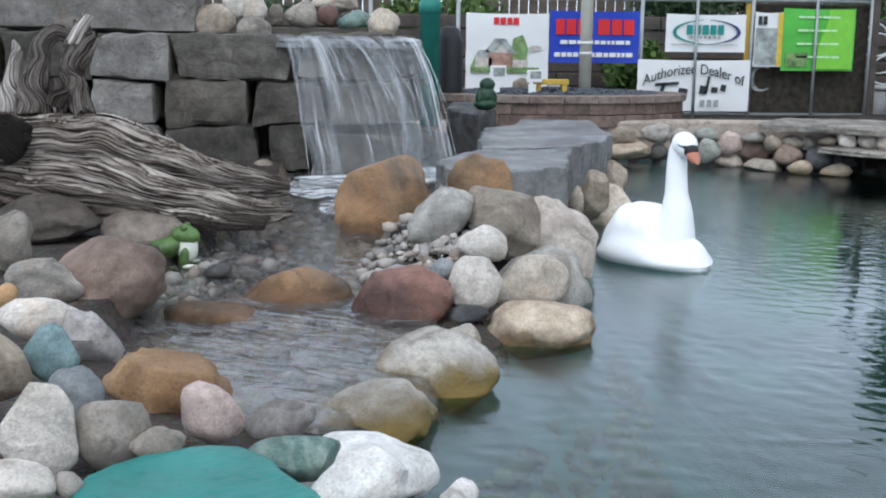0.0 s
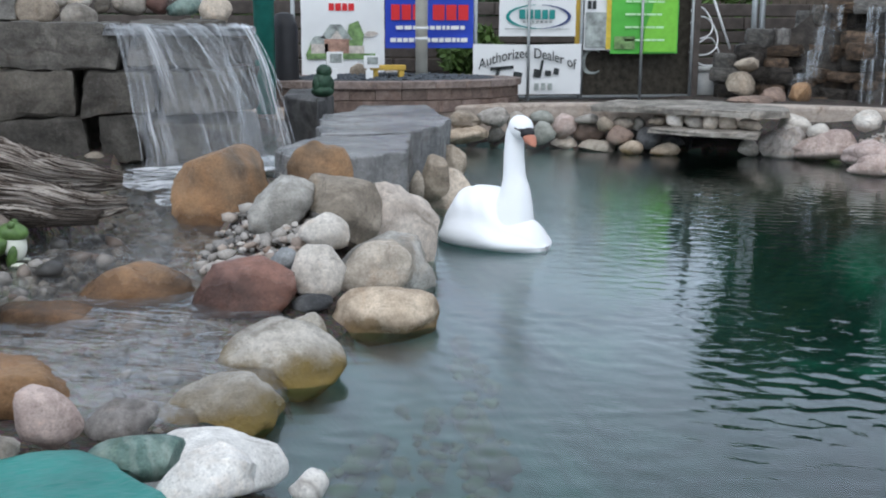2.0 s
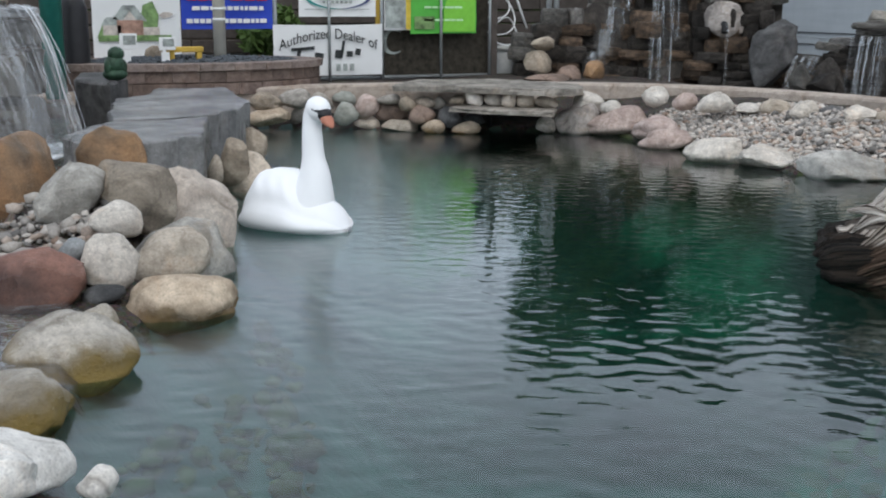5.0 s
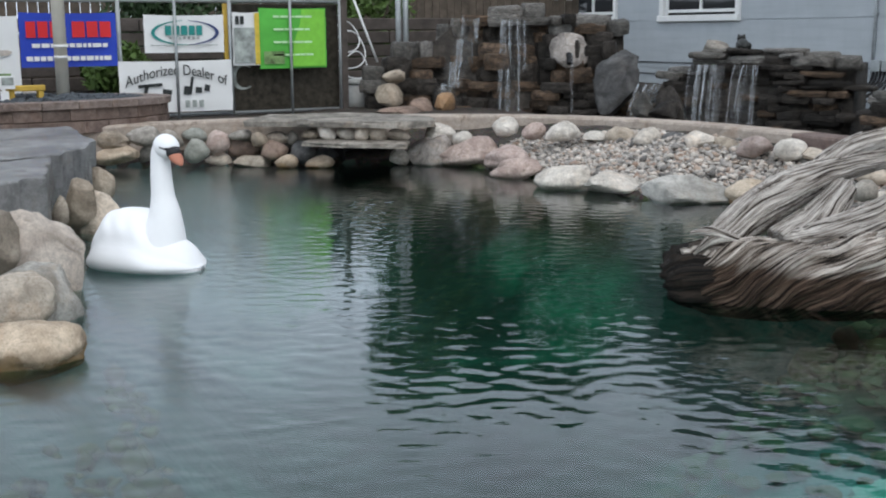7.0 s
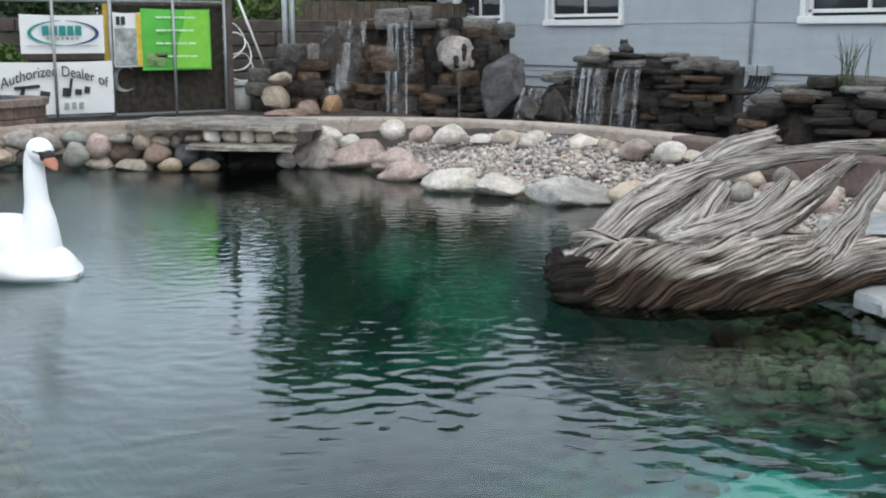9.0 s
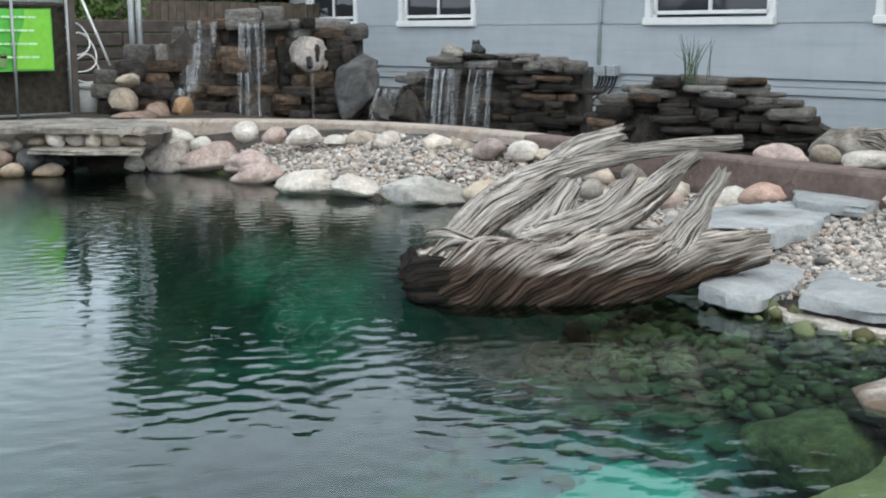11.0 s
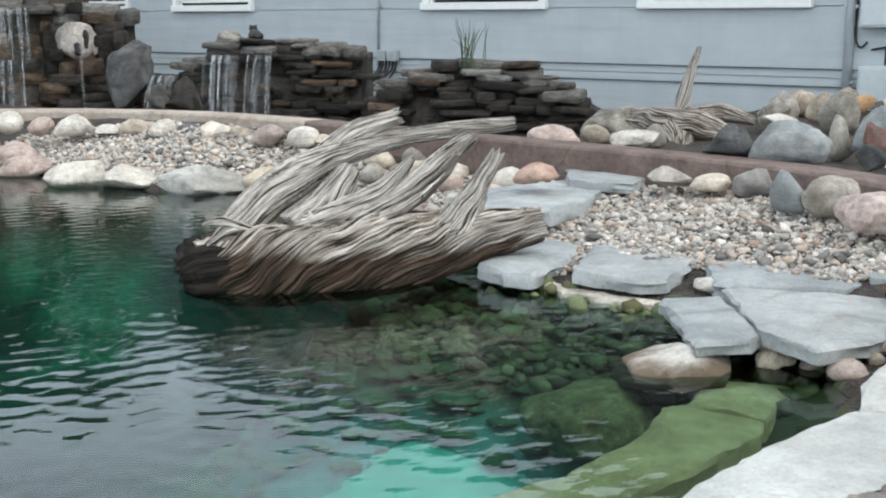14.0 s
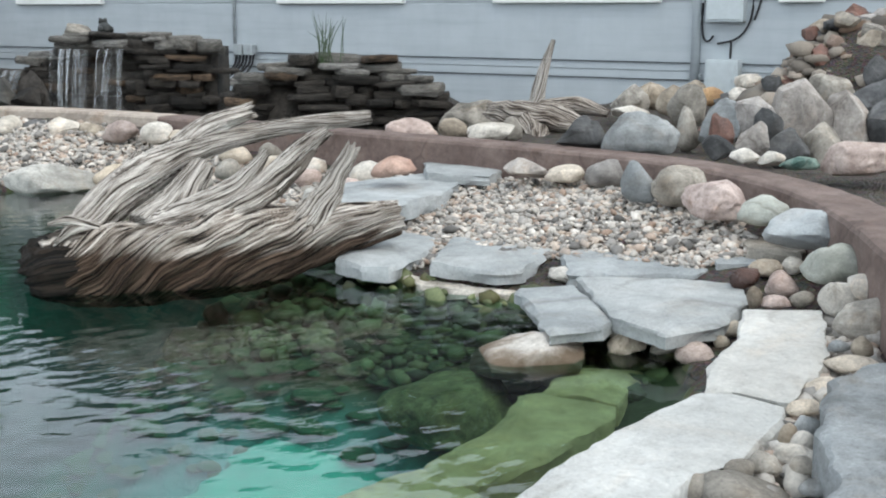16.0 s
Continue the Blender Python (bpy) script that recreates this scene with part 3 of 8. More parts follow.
def ground_height(x, y):
    d = reach(x, y, POND)
    wet = inside(x, y, POND)
    shelf = np.clip((x - 3.0) / 0.8, 0, 1) * np.clip((4.3 - y) / 0.8, 0, 1)
    steep = 0.75 * (1 - shelf) + 0.30 * shelf
    deep = -np.minimum(0.03 + d * steep * 1.1, 0.95)
    bank = np.minimum(0.02 + 0.17 * d, 0.30)
    high = np.clip((x - 5.2) / 0.2, 0, 1) * np.clip((y - 4.2) / 0.4, 0, 1)
    bank = bank * (1 - high) + high * np.minimum(0.02 + 0.3 * d, 0.33)
    left = np.clip((0.9 - x) / 0.5, 0, 1) * np.clip((8.5 - y) / 1.0, 0, 1)
    bank = bank * (1 - left) + left * np.minimum(0.02 + 0.22 * d, 0.2)
    brook = inside(x, y, BROOK)
    bank = np.where(brook, np.minimum(bank, 0.03), bank)
    far = np.clip((y - 10.9) / 0.4, 0, 1)
    bank = np.maximum(bank, 0.3 * far)
    beyond = np.clip((x - 7.0) / 0.3, 0, 1) * np.clip((11.2 - y) / 0.6, 0, 1)
    low = 0.28 + (0.03 - 0.28) * np.clip((y - 4.6) / 0.8, 0, 1)
    bank = bank * (1 - beyond) + low * beyond
    z = np.where(wet, deep, bank)
    out = np.clip((np.hypot(x - 3, y - 5) - 30) / 60, 0, 1)
    return z * (1 - out) + 0.2 * out


def build_ground():
    fx = np.r_[-900, -300, -120, -60, -30, -15, np.arange(-6, 14.01, 0.1), 20, 35, 60, 120, 300, 900]
    fy = np.r_[-900, -300, -120, -60, -30, -12, np.arange(-3, 17.01, 0.1), 22, 35, 60, 120, 300, 900]
    gx, gy = np.meshgrid(fx, fy)
    z = ground_height(gx, gy)
    rough = np.array([noise.noise(Vector((a * 3, b * 3, 0))) for a, b in zip(gx.ravel(), gy.ravel())]).reshape(gx.shape)
    z = z + 0.02 * rough
    nx, ny = len(fx), len(fy)
    verts = np.stack([gx, gy, z], -1).reshape(-1, 3)
    idx = np.arange(nx * ny).reshape(ny, nx)
    faces = np.stack([idx[:-1, :-1], idx[:-1, 1:], idx[1:, 1:], idx[1:, :-1]], -1).reshape(-1, 4)
    me = bpy.data.meshes.new("ground")
    me.from_pydata(verts.tolist(), [], faces.tolist())
    me.materials.append(SOIL)
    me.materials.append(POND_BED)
    me.materials.append(BROOK_BED)
    c = verts[faces].mean(1)
    wet = inside(c[:, 0], c[:, 1], POND)
    brook = inside(c[:, 0], c[:, 1], BROOK) & ~wet
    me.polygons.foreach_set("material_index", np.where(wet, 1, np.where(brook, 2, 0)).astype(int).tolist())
    me.polygons.foreach_set("use_smooth", [True] * len(me.polygons))
    return tagged(new("ground", me), "grey gravelly soil with a green pond bed toned for water depth", "ground", kind="structure")


def flat_sheet(name, outline, z_of, material, step=0.12, margin=0.1):
    """A level or sloping water sheet inside an outline, its rim dipping down."""
    xs = [p[0] for p in outline]
    ys = [p[1] for p in outline]
    gx, gy = np.meshgrid(np.arange(min(xs) - step, max(xs) + step, step), np.arange(min(ys) - step, max(ys) + step, step))
    within, off = inside(gx, gy, outline), reach(gx, gy, outline)
    keep = within | (off < margin)
    dip = np.where(within, 0.0, 1.3 * off)
    ids = -np.ones(gx.shape, int)
    ids[keep] = np.arange(keep.sum())
    verts = [(x, y, z_of(x, y) - d) for x, y, d in zip(gx[keep], gy[keep], dip[keep])]
    faces = []
    for j in range(gx.shape[0] - 1):
        for i in range(gx.shape[1] - 1):
            q = (ids[j, i], ids[j, i + 1], ids[j + 1, i + 1], ids[j + 1, i])
            if min(q) >= 0:
                faces.append(q)
    return mesh_object(name, verts, faces, material)


def ground_material(name, lo, hi, spots, scale=6.0, bump=0.8):
    mat, nt, bsdf = shader(name, 0.9)
    vec = coords(nt, "Object", (1, 1, 1), False)
    col = ramp(nt, noise_tex(nt, vec, scale, 6, 0.65), [(0.3, lo), (0.7, hi)])
    cell = node(nt, "ShaderNodeTexVoronoi", Scale=scale * 9)
    nt.links.new(vec, cell.inputs["Vector"])
    col = mix(nt, 0.5, col, mix(nt, 0.5, cell.outputs["Color"], spots), "OVERLAY")
    nt.links.new(col, bsdf.inputs["Base Color"])
    relief(nt, bsdf, cell.outputs["Distance"], bump, 0.03)
    return mat


def bed_material(name):
    mat, nt, bsdf = shader(name, 0.9)
    vec = coords(nt, "Object", (1, 1, 1), False)
    broad = noise_tex(nt, vec, 0.55, 3, 0.5)
    fine = noise_tex(nt, vec, 5.0, 6, 0.65)
    # Water's scatter and light lost with depth are painted into the bed's tones.
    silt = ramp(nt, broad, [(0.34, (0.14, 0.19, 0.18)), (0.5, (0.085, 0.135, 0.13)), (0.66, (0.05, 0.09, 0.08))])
    far_bed = ramp(nt, broad, [(0.36, (0.016, 0.17, 0.1)), (0.45, (0.006, 0.05, 0.036)), (0.6, (0.003, 0.022, 0.016))])
    geo = nt.nodes.new("ShaderNodeNewGeometry")
    sep = nt.nodes.new("ShaderNodeSeparateXYZ")
    nt.links.new(geo.outputs["Position"], sep.inputs[0])
    away = nt.nodes.new("ShaderNodeMapRange")
    away.inputs["From Min"].default_value = 4.4
    away.inputs["From Max"].default_value = 5.7
    slant = nt.nodes.new("ShaderNodeMath")
    slant.operation = "MULTIPLY_ADD"
    slant.inputs[1].default_value = 0.55
    nt.links.new(sep.outputs["X"], slant.inputs[0])
    nt.links.new(sep.outputs["Y"], slant.inputs[2])
    nt.links.new(slant.outputs[0], away.inputs["Value"])
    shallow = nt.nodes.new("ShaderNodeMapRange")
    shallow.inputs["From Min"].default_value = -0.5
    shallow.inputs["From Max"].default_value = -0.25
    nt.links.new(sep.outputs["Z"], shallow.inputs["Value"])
    near_bed = ramp(nt, broad, [(0.38, (0.13, 0.5, 0.48)), (0.62, (0.09, 0.38, 0.36))])
    col = mix(nt, spread_mask(nt, -0.9, 0.9), silt, mix(nt, shallow.outputs[0], mix(nt, away.outputs[0], near_bed, far_bed), (0.05, 0.06, 0.025)))
    col = mix(nt, 0.5, col, ramp(nt, fine, [(0.34, (0.3, 0.36, 0.3)), (0.5, (0.9, 0.95, 0.9)), (0.66, (1.4, 1.4, 1.35))]), "MULTIPLY")
    nt.links.new(col, bsdf.inputs["Base Color"])
    relief(nt, bsdf, fine, 0.6, 0.05)
    return mat


SOIL = ground_material("gravelly_soil", (0.035, 0.03, 0.025), (0.12, 0.1, 0.085), (0.2, 0.19, 0.17))
BROOK_BED = ground_material("stream_bed", (0.085, 0.07, 0.05), (0.25, 0.215, 0.165), (0.33, 0.3, 0.25))
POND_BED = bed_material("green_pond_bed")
build_ground()



def ripple_height(x, y):
    """Trains of small waves, livelier on the side of the falls."""
    rng = np.random.default_rng(23)
    lively = np.clip((0.6 - (x - 0.47 * y)) / 1.6, 0, 1)
    h = np.zeros_like(x)
    for k in range(70):
        long = 0.05 * 3.0 ** rng.random()
        way = math.radians(55) + rng.normal(0, 0.52)
        kx, ky = 2 * math.pi / long * math.cos(way), 2 * math.pi / long * math.sin(way)
        patch = 0.5 + 0.5 * np.sin(x * rng.uniform(0.6, 2.2) + y * rng.uniform(0.6, 2.2) * rng.choice([-1, 1]) + rng.uniform(0, 6.3))
        h += 0.0002 * long / 0.2 * (0.25 + patch) * np.sin(kx * x + ky * y + rng.uniform(0, 6.3))
    return h * (1.0 + 0.4 * lively)


def pond_surface(step=0.022):
    xs, ys = [q[0] for q in POND], [q[1] for q in POND]
    gx, gy = np.meshgrid(np.arange(min(xs) - 0.25, max(xs) + 0.25, step), np.arange(min(ys) - 0.25, max(ys) + 0.25, step))
    keep = inside(gx, gy, POND) | (reach(gx, gy, POND) < 0.22)
    ids = np.where(keep, np.cumsum(keep.ravel()).reshape(keep.shape) - 1, -1)
    q = np.stack([ids[:-1, :-1], ids[:-1, 1:], ids[1:, 1:], ids[1:, :-1]], -1).reshape(-1, 4)
    x, y = gx[keep], gy[keep]
    return mesh_object("water", np.stack([x, y, ripple_height(x, y)], -1).tolist(), q[q.min(1) >= 0].tolist(), WATER)


tagged(pond_surface(), "clear teal pond water with small ripples", "water", kind="structure")
BROOK_Z = lambda x, y: 0.075 + 0.015 * max(0.0, min(1.0, (y - 3.6) / 1.0)) + 0.10 * max(0.0, min(1.0, (y - 5.0) / 3.5))
tagged(flat_sheet("stream_water", BROOK, BROOK_Z, STREAM, 0.03, 0.09), "shallow rippling stream running over stones", "water", kind="structure")


def sweep_kerb(name, line, material, top=0.42, first=0.42, wide=0.27, deep=0.42, label=""):
    pts = smooth_path([(x, y, 0) for x, y in line], 24 * (len(line) - 1))
    prof = [(-0.005, -deep), (0.0, -0.02), (0.012, -0.004), (0.03, 0.0), (wide - 0.03, 0.0), (wide - 0.012, -0.004), (wide, -0.02), (wide, -deep)]
    verts, faces = [], []
    for i, p in enumerate(pts):
        d = pts[min(i + 1, len(pts) - 1)] - pts[max(i - 1, 0)]
        d /= np.linalg.norm(d)
        out = np.array([-d[1], d[0]])
        w = 0.004 * noise.noise(Vector((i * 0.5, 0, 7)))
        for a, z in prof:
            verts.append((p[0] + out[0] * (a + w), p[1] + out[1] * (a + w), first + (top - first) * i / (len(pts) - 1) + z + 0.5 * w))
    m = len(prof)
    for i in range(len(pts) - 1):
        for k in range(m - 1):
            faces.append((i * m + k, i * m + k + 1, (i + 1) * m + k + 1, (i + 1) * m + k))
    faces += [tuple(range(m)), tuple(reversed(range((len(pts) - 1) * m, len(pts) * m)))]
    return tagged(mesh_object(name, verts, faces, material, smooth=False), label, "kerb", kind="structure")


sweep_kerb("kerb_far", KERB_LINE[:8], KERB_TAN, first=0.34, label="curved tan concrete kerb round the pond's far bank")
sweep_kerb("kerb_near", KERB_LINE[7:], KERB, top=0.42, first=0.418, label="curved reddish-brown concrete kerb round the pond")


# ---------------------------------------------------------------- building
WALL_X = 12.67
PAINT = plain("pale_grey_painted_siding", (0.43, 0.465, 0.485), 0.65, wear=0.05, scale=2.5, bump=0.08)
weather = noise_tex(PAINT.node_tree, coords(PAINT.node_tree, "Object", (1.0, 0.35, 7.0), True), 1.6, 6, 0.7, 0.2)
streaks = noise_tex(PAINT.node_tree, coords(PAINT.node_tree, "Object", (1.0, 5.0, 0.6), True), 1.3, 5, 0.65)
skin = PAINT.node_tree.nodes["Principled BSDF"]
worn = mix(PAINT.node_tree, 0.5, skin.inputs["Base Color"].links[0].from_socket, ramp(PAINT.node_tree, weather, [(0.32, (0.84, 0.85, 0.86)), (0.5, (1, 1, 1)), (0.7, (1.08, 1.08, 1.07))]), "MULTIPLY")
PAINT.node_tree.links.new(mix(PAINT.node_tree, 0.2, worn, ramp(PAINT.node_tree, streaks, [(0.36, (0.86, 0.87, 0.88)), (0.52, (1, 1, 1))]), "MULTIPLY"), skin.inputs["Base Color"])
TRIM = plain("white_window_trim", (0.8, 0.8, 0.78), 0.5, wear=0.04)
PIPE = plain("grey_metal_conduit", (0.42, 0.45, 0.46), 0.45, 0.5)
ROOF = plain("unseen_dark_roof", (0.035, 0.035, 0.037), 0.9, wear=0.3, scale=20)
GLASS = bpy.data.materials.new("dark_window_glass")
GLASS.use_nodes = True
GLASS.node_tree.nodes["Principled BSDF"].inputs["Base Color"].default_value = (0.03, 0.032, 0.035, 1)
GLASS.node_tree.nodes["Principled BSDF"].inputs["Roughness"].default_value = 0.05
METAL_BOX = plain("light_grey_metal_box", (0.5, 0.54, 0.55), 0.5, 0.2, wear=0.06)


def building():
    h = thing("house", "long single-storey building with pale grey painted siding", "building")
    y0, y1, thick, sill, top, head = 0.9, 18.2, 0.2, 1.36, 3.1, 2.55
    holes = [(16.1, 17.6), (13.1, 14.95), (7.8, 9.78), (4.42, 6.5), (2.65, 3.1)]
    def add(a, b, lo, hi, x=WALL_X, t=thick):
        part("wall_board", box_bm((t, b - a, hi - lo), 0, (x + t / 2, (a + b) / 2, (lo + hi) / 2)), PAINT, h)

    # lapped boards: each a little proud of the one above; bare joints at two heights as in the lower wall
    levels = [0.0, 0.5, 0.595, 0.69, sill]
    for k, (lo, hi) in enumerate(zip(levels, levels[1:])):
        add(y0, y1, lo, hi - 0.012, WALL_X - 0.012 * (k % 2), thick + 0.012 * (k % 2))
    add(y0, y1, 0.0, sill, WALL_X + 0.03, thick - 0.04)
    add(y0, y1, head, top)
    edges = [y0] + [e for hole in sorted(holes) for e in hole] + [y1]
    for a, b in zip(edges[::2], edges[1::2]):
        add(a, b, sill, head)
    for lo, hi in ((0.49, 0.505), (0.68, 0.695)):
        q = box_bm((0.02, y1 - y0, 0.012), 0, (WALL_X - 0.008, (y0 + y1) / 2, lo))
        part("board_shadow_gap", q, plain("dark_joint", (0.12, 0.13, 0.14), 0.9), h)
    # end walls, back and roof
    part("wall", box_bm((8, 0.2, 3.1), 0, (WALL_X + 4.2, y0 + 0.1, 1.55)), PAINT, h)
    part("wall", box_bm((8, 0.2, 3.1), 0, (WALL_X + 4.2, y1 - 0.1, 1.55)), PAINT, h)
    part("wall", box_bm((0.2, y1 - y0, 3.1), 0, (WALL_X + 8.2, (y0 + y1) / 2, 1.55)), PAINT, h)
    # Unseen roof, steep and dark so the pond mirrors a dark mass.
    bm = bmesh.new()
    prof = [(-0.6, 2.95), (4.1, 7.0), (8.8, 2.95), (8.8, 2.83), (4.1, 6.86), (-0.6, 2.83)]
    a = [bm.verts.new((WALL_X + x, y0 - 0.4, z)) for x, z in prof]
    b = [bm.verts.new((WALL_X + x, y1 + 0.4, z)) for x, z in prof]
    for k in range(6):
        j = (k + 1) % 6
        bm.faces.new((a[k], a[j], b[j], b[k]))
    bm.faces.new(a)
    bm.faces.new(list(reversed(b)))
    part("roof", bm, ROOF, h)
    for a, b in holes:
        w = new("window")
        w.parent = h
        w.location = (0, 0, 0)
        mid = (a + b) / 2
        for at, size in (((WALL_X - 0.012, a + 0.04, 1.95), (0.07, 0.09, 1.2)), ((WALL_X - 0.012, b - 0.04, 1.95), (0.07, 0.09, 1.2)), ((WALL_X - 0.012, mid, 2.53), (0.07, b - a, 0.09)),
                         ((WALL_X + 0.03, a + 0.12, 1.95), (0.04, 0.06, 1.1)), ((WALL_X + 0.03, b - 0.12, 1.95), (0.04, 0.06, 1.1)), ((WALL_X + 0.03, mid, 1.5), (0.04, b - a - 0.2, 0.05)), ((WALL_X + 0.035, mid, 1.98), (0.035, 0.05, 1.0))):
            part("frame", box_bm(size, 0.006, at), TRIM, w)
        part("sill", box_bm((0.1, b - a + 0.02, 0.1), 0.01, (WALL_X - 0.04, mid, 1.385)), TRIM, w)
        part("pane", box_bm((0.012, b - a - 0.2, 1.06), 0, (WALL_X + 0.06, mid, 1.98)), GLASS, w)
    return h


building()


def conduit(label, y, lo, hi, r, material=None):
    c = thing("conduit_pipe", label, "pipe")
    part("pipe", tube_bm([(WALL_X - 0.035, y, lo), (WALL_X - 0.035, y, hi)], r, 10), material or PIPE, c, smooth=True)
    for z in np.arange(lo + 0.3, hi, 0.8):
        part("clip", box_bm((0.05, r * 3.2, 0.03), 0.004, (WALL_X - 0.03, y, z)), PIPE, c)
    return c


conduit("thin grey metal conduit running down the house wall", 10.57, 0.3, 2.9, 0.022)
conduit("pale grey downpipe on the house wall", 3.99, 0.25, 2.9, 0.05, PAINT)


def meter_box(label, y0, y1, z0, z1, deep):
    b = thing("utility_box", label, "utility box")
    part("body", box_bm((deep, y1 - y0, z1 - z0), 0.012, (WALL_X - deep / 2 - 0.01, (y0 + y1) / 2, (z0 + z1) / 2), 2), METAL_BOX, b)
    part("door", box_bm((0.012, y1 - y0 - 0.04, z1 - z0 - 0.05), 0.004, (WALL_X - deep - 0.016, (y0 + y1) / 2, (z0 + z1) / 2)), METAL_BOX, b)
    part("latch", box_bm((0.02, 0.02, 0.04), 0.003, (WALL_X - deep - 0.03, y0 + 0.05, (z0 + z1) / 2)), PIPE, b)
    return b


meter_box("pale grey electrical cabinet on the house wall", 3.45, 3.86, 1.13, 1.75, 0.16)
meter_box("small light grey utility box low on the wall", 3.47, 3.83, 0.3, 0.73, 0.18)


def wall_cables():
    c = thing("wall_cables", "black cables looping from the electrical cabinet", "cable")
    black = plain("black_cable", (0.03, 0.03, 0.032), 0.6)
    for pts in ([(3.9, 1.7), (3.93, 1.3), (3.92, 1.0), (3.86, 0.92), (3.8, 0.98)], [(3.42, 1.7), (3.38, 1.35), (3.42, 1.1), (3.55, 0.95), (3.75, 0.9)], [(3.36, 1.75), (3.3, 1.4), (3.36, 1.15)], [(3.6, 0.92), (3.6, 0.74)]):
        path = smooth_path([(WALL_X - 0.04, y, z) for y, z in pts], 14)
        part("cable", tube_bm([tuple(q) for q in path], 0.012, 6), black, c, smooth=True)
    return c


wall_cables()


# ---------------------------------------------------------------- single stones
rock("boulder", "large pinkish-brown boulder beside the stream", (-0.97, 4.36, 0.054), (0.52, 0.40, 0.35), ROSE_BROWN, "round", 13, group="stones on the stream bank")
rock("boulder", "flat grey-brown boulder under the driftwood log", (-1.47, 5.48, 0.189), (0.57, 0.44, 0.23), BROWN, "flat", 15, group="stones on the stream bank")
rock("boulder", "dull brown boulder under the driftwood log", (-0.99, 5.52, 0.133), (0.46, 0.36, 0.20), BROWN, "flat", 10, group="stones on the stream bank")
rock("cobble", "rounded grey cobble on the stream bank", (-1.40, 4.68, 0.208), (0.21, 0.18, 0.25), GREY, "round", 17, group="stones on the stream bank")
rock("cobble", "pale grey cobble on the stream bank", (-1.13, 4.20, 0.177), (0.29, 0.24, 0.18), GREY, "round", 15, group="stones on the stream bank")
rock("cobble", "small orange-brown cobble among grey stones", (-1.16, 3.81, 0.268), (0.09, 0.07, 0.09), ORANGE, "round", 17, level=2, group="stones on the stream bank")
rock("cobble", "off-white rounded cobble among the stones", (-0.96, 3.49, 0.252), (0.26, 0.21, 0.13), PALE, "round", 15, group="stones on the stream bank")
rock("cobble", "blue-green wedge-shaped cobble among the stones", (-0.79, 2.96, 0.279), (0.15, 0.11, 0.16), TEAL, "round", 15, group="stones on the stream bank")
rock("boulder", "speckled grey granite boulder", (-0.80, 3.46, 0.132), (0.20, 0.16, 0.22), VEINED, "angular", 13, group="stones on the stream bank")
rock("boulder", "smooth grey-tan boulder among the stones", (-0.90, 2.86, 0.254), (0.17, 0.14, 0.20), TAN, "round", 17, group="stones on the stream bank")
rock("cobble", "smooth blue-grey cobble among the stones", (-0.66, 2.66, 0.284), (0.14, 0.12, 0.12), BLUE_GREY, "round", 14, group="stones on the stream bank")
rock("boulder", "orange-brown sandstone boulder at the stream's edge", (-0.52, 3.13, 0.104), (0.36, 0.24, 0.20), ORANGE, "angular", 9, group="stones on the stream bank")
rock("cobble", "large cream-white cobble standing on end", (-0.70, 2.48, 0.189), (0.17, 0.09, 0.24), PALE, "round", 16, group="stones on the stream bank")
rock("cobble", "round smooth grey cobble", (-0.55, 2.56, 0.176), (0.19, 0.14, 0.18), GREY, "round", 12, group="stones on the stream bank")
rock("cobble", "egg-shaped pale pink granite cobble", (-0.35, 2.78, 0.158), (0.16, 0.11, 0.17), PINK, "round", 7, group="stones on the stream bank")
rock("cobble", "small grey-blue cobble among the stones", (-0.45, 2.52, 0.231), (0.14, 0.12, 0.07), GREY, "round", 10, group="stones on the stream bank")
rock("cobble", "cream cobble with smooth surface", (-0.68, 2.23, 0.248), (0.16, 0.13, 0.09), PALE, "round", 17, group="stones on the stream bank")
rock("cobble", "small grey cobble among the stones", (-0.58, 2.26, 0.243), (0.06, 0.05, 0.06), GREY, "round", 14, level=2, group="stones on the stream bank")
rock("boulder", "grey boulder with pale banding", (-0.20, 3.04, 0.074), (0.20, 0.16, 0.12), VEINED, "round", 4, group="stones on the stream bank")
rock("boulder", "broad white limestone boulder at the pond's edge", (0.02, 2.77, 0.031), (0.41, 0.35, 0.14), WHITE, "round", -0, group="stones on the stream bank")
rock("cobble", "green and white veined stone", (-0.14, 2.56, 0.158), (0.23, 0.14, 0.10), GREEN, "angular", 3, group="stones on the stream bank")
rock("cobble", "rough white limestone lump", (0.01, 2.41, 0.155), (0.23, 0.19, 0.12), WHITE, "angular", -0, group="stones on the stream bank")
rock("cobble", "small white cobble at the waterline", (0.26, 2.63, 0.039), (0.10, 0.09, 0.08), WHITE, "round", -6, group="stones on the stream bank")
rock("boulder", "pale dam stone with yellow-green algae at its foot", (0.290, 3.780, -0.102), (0.433, 0.351, 0.296), MOSSY, "round", -4, group="dam stones")
rock("boulder", "algae-stained dam stone between stream and pond", (0.070, 3.350, -0.087), (0.396, 0.329, 0.235), MOSSY, "round", -2, group="dam stones")
rock("boulder", "small olive-brown dam stone", (0.40, 4.09, 0.002), (0.16, 0.14, 0.13), MOSSY, "round", -6, group="dam stones")
rock("boulder", "smooth tan boulder standing in the water", (0.74, 4.34, -0.074), (0.44, 0.34, 0.23), TAN_WET, "round", -10, group="dam stones")
rock("boulder", "dark red-brown boulder beside the stream", (0.180, 4.480, -0.013), (0.443, 0.320, 0.281), RED, "angular", -2, group="dam stones")
rock("boulder", "flat orange boulder washed by the stream", (-0.230, 4.750, 0.003), (0.483, 0.330, 0.200), RUSTY, "round", 3, group="dam stones")
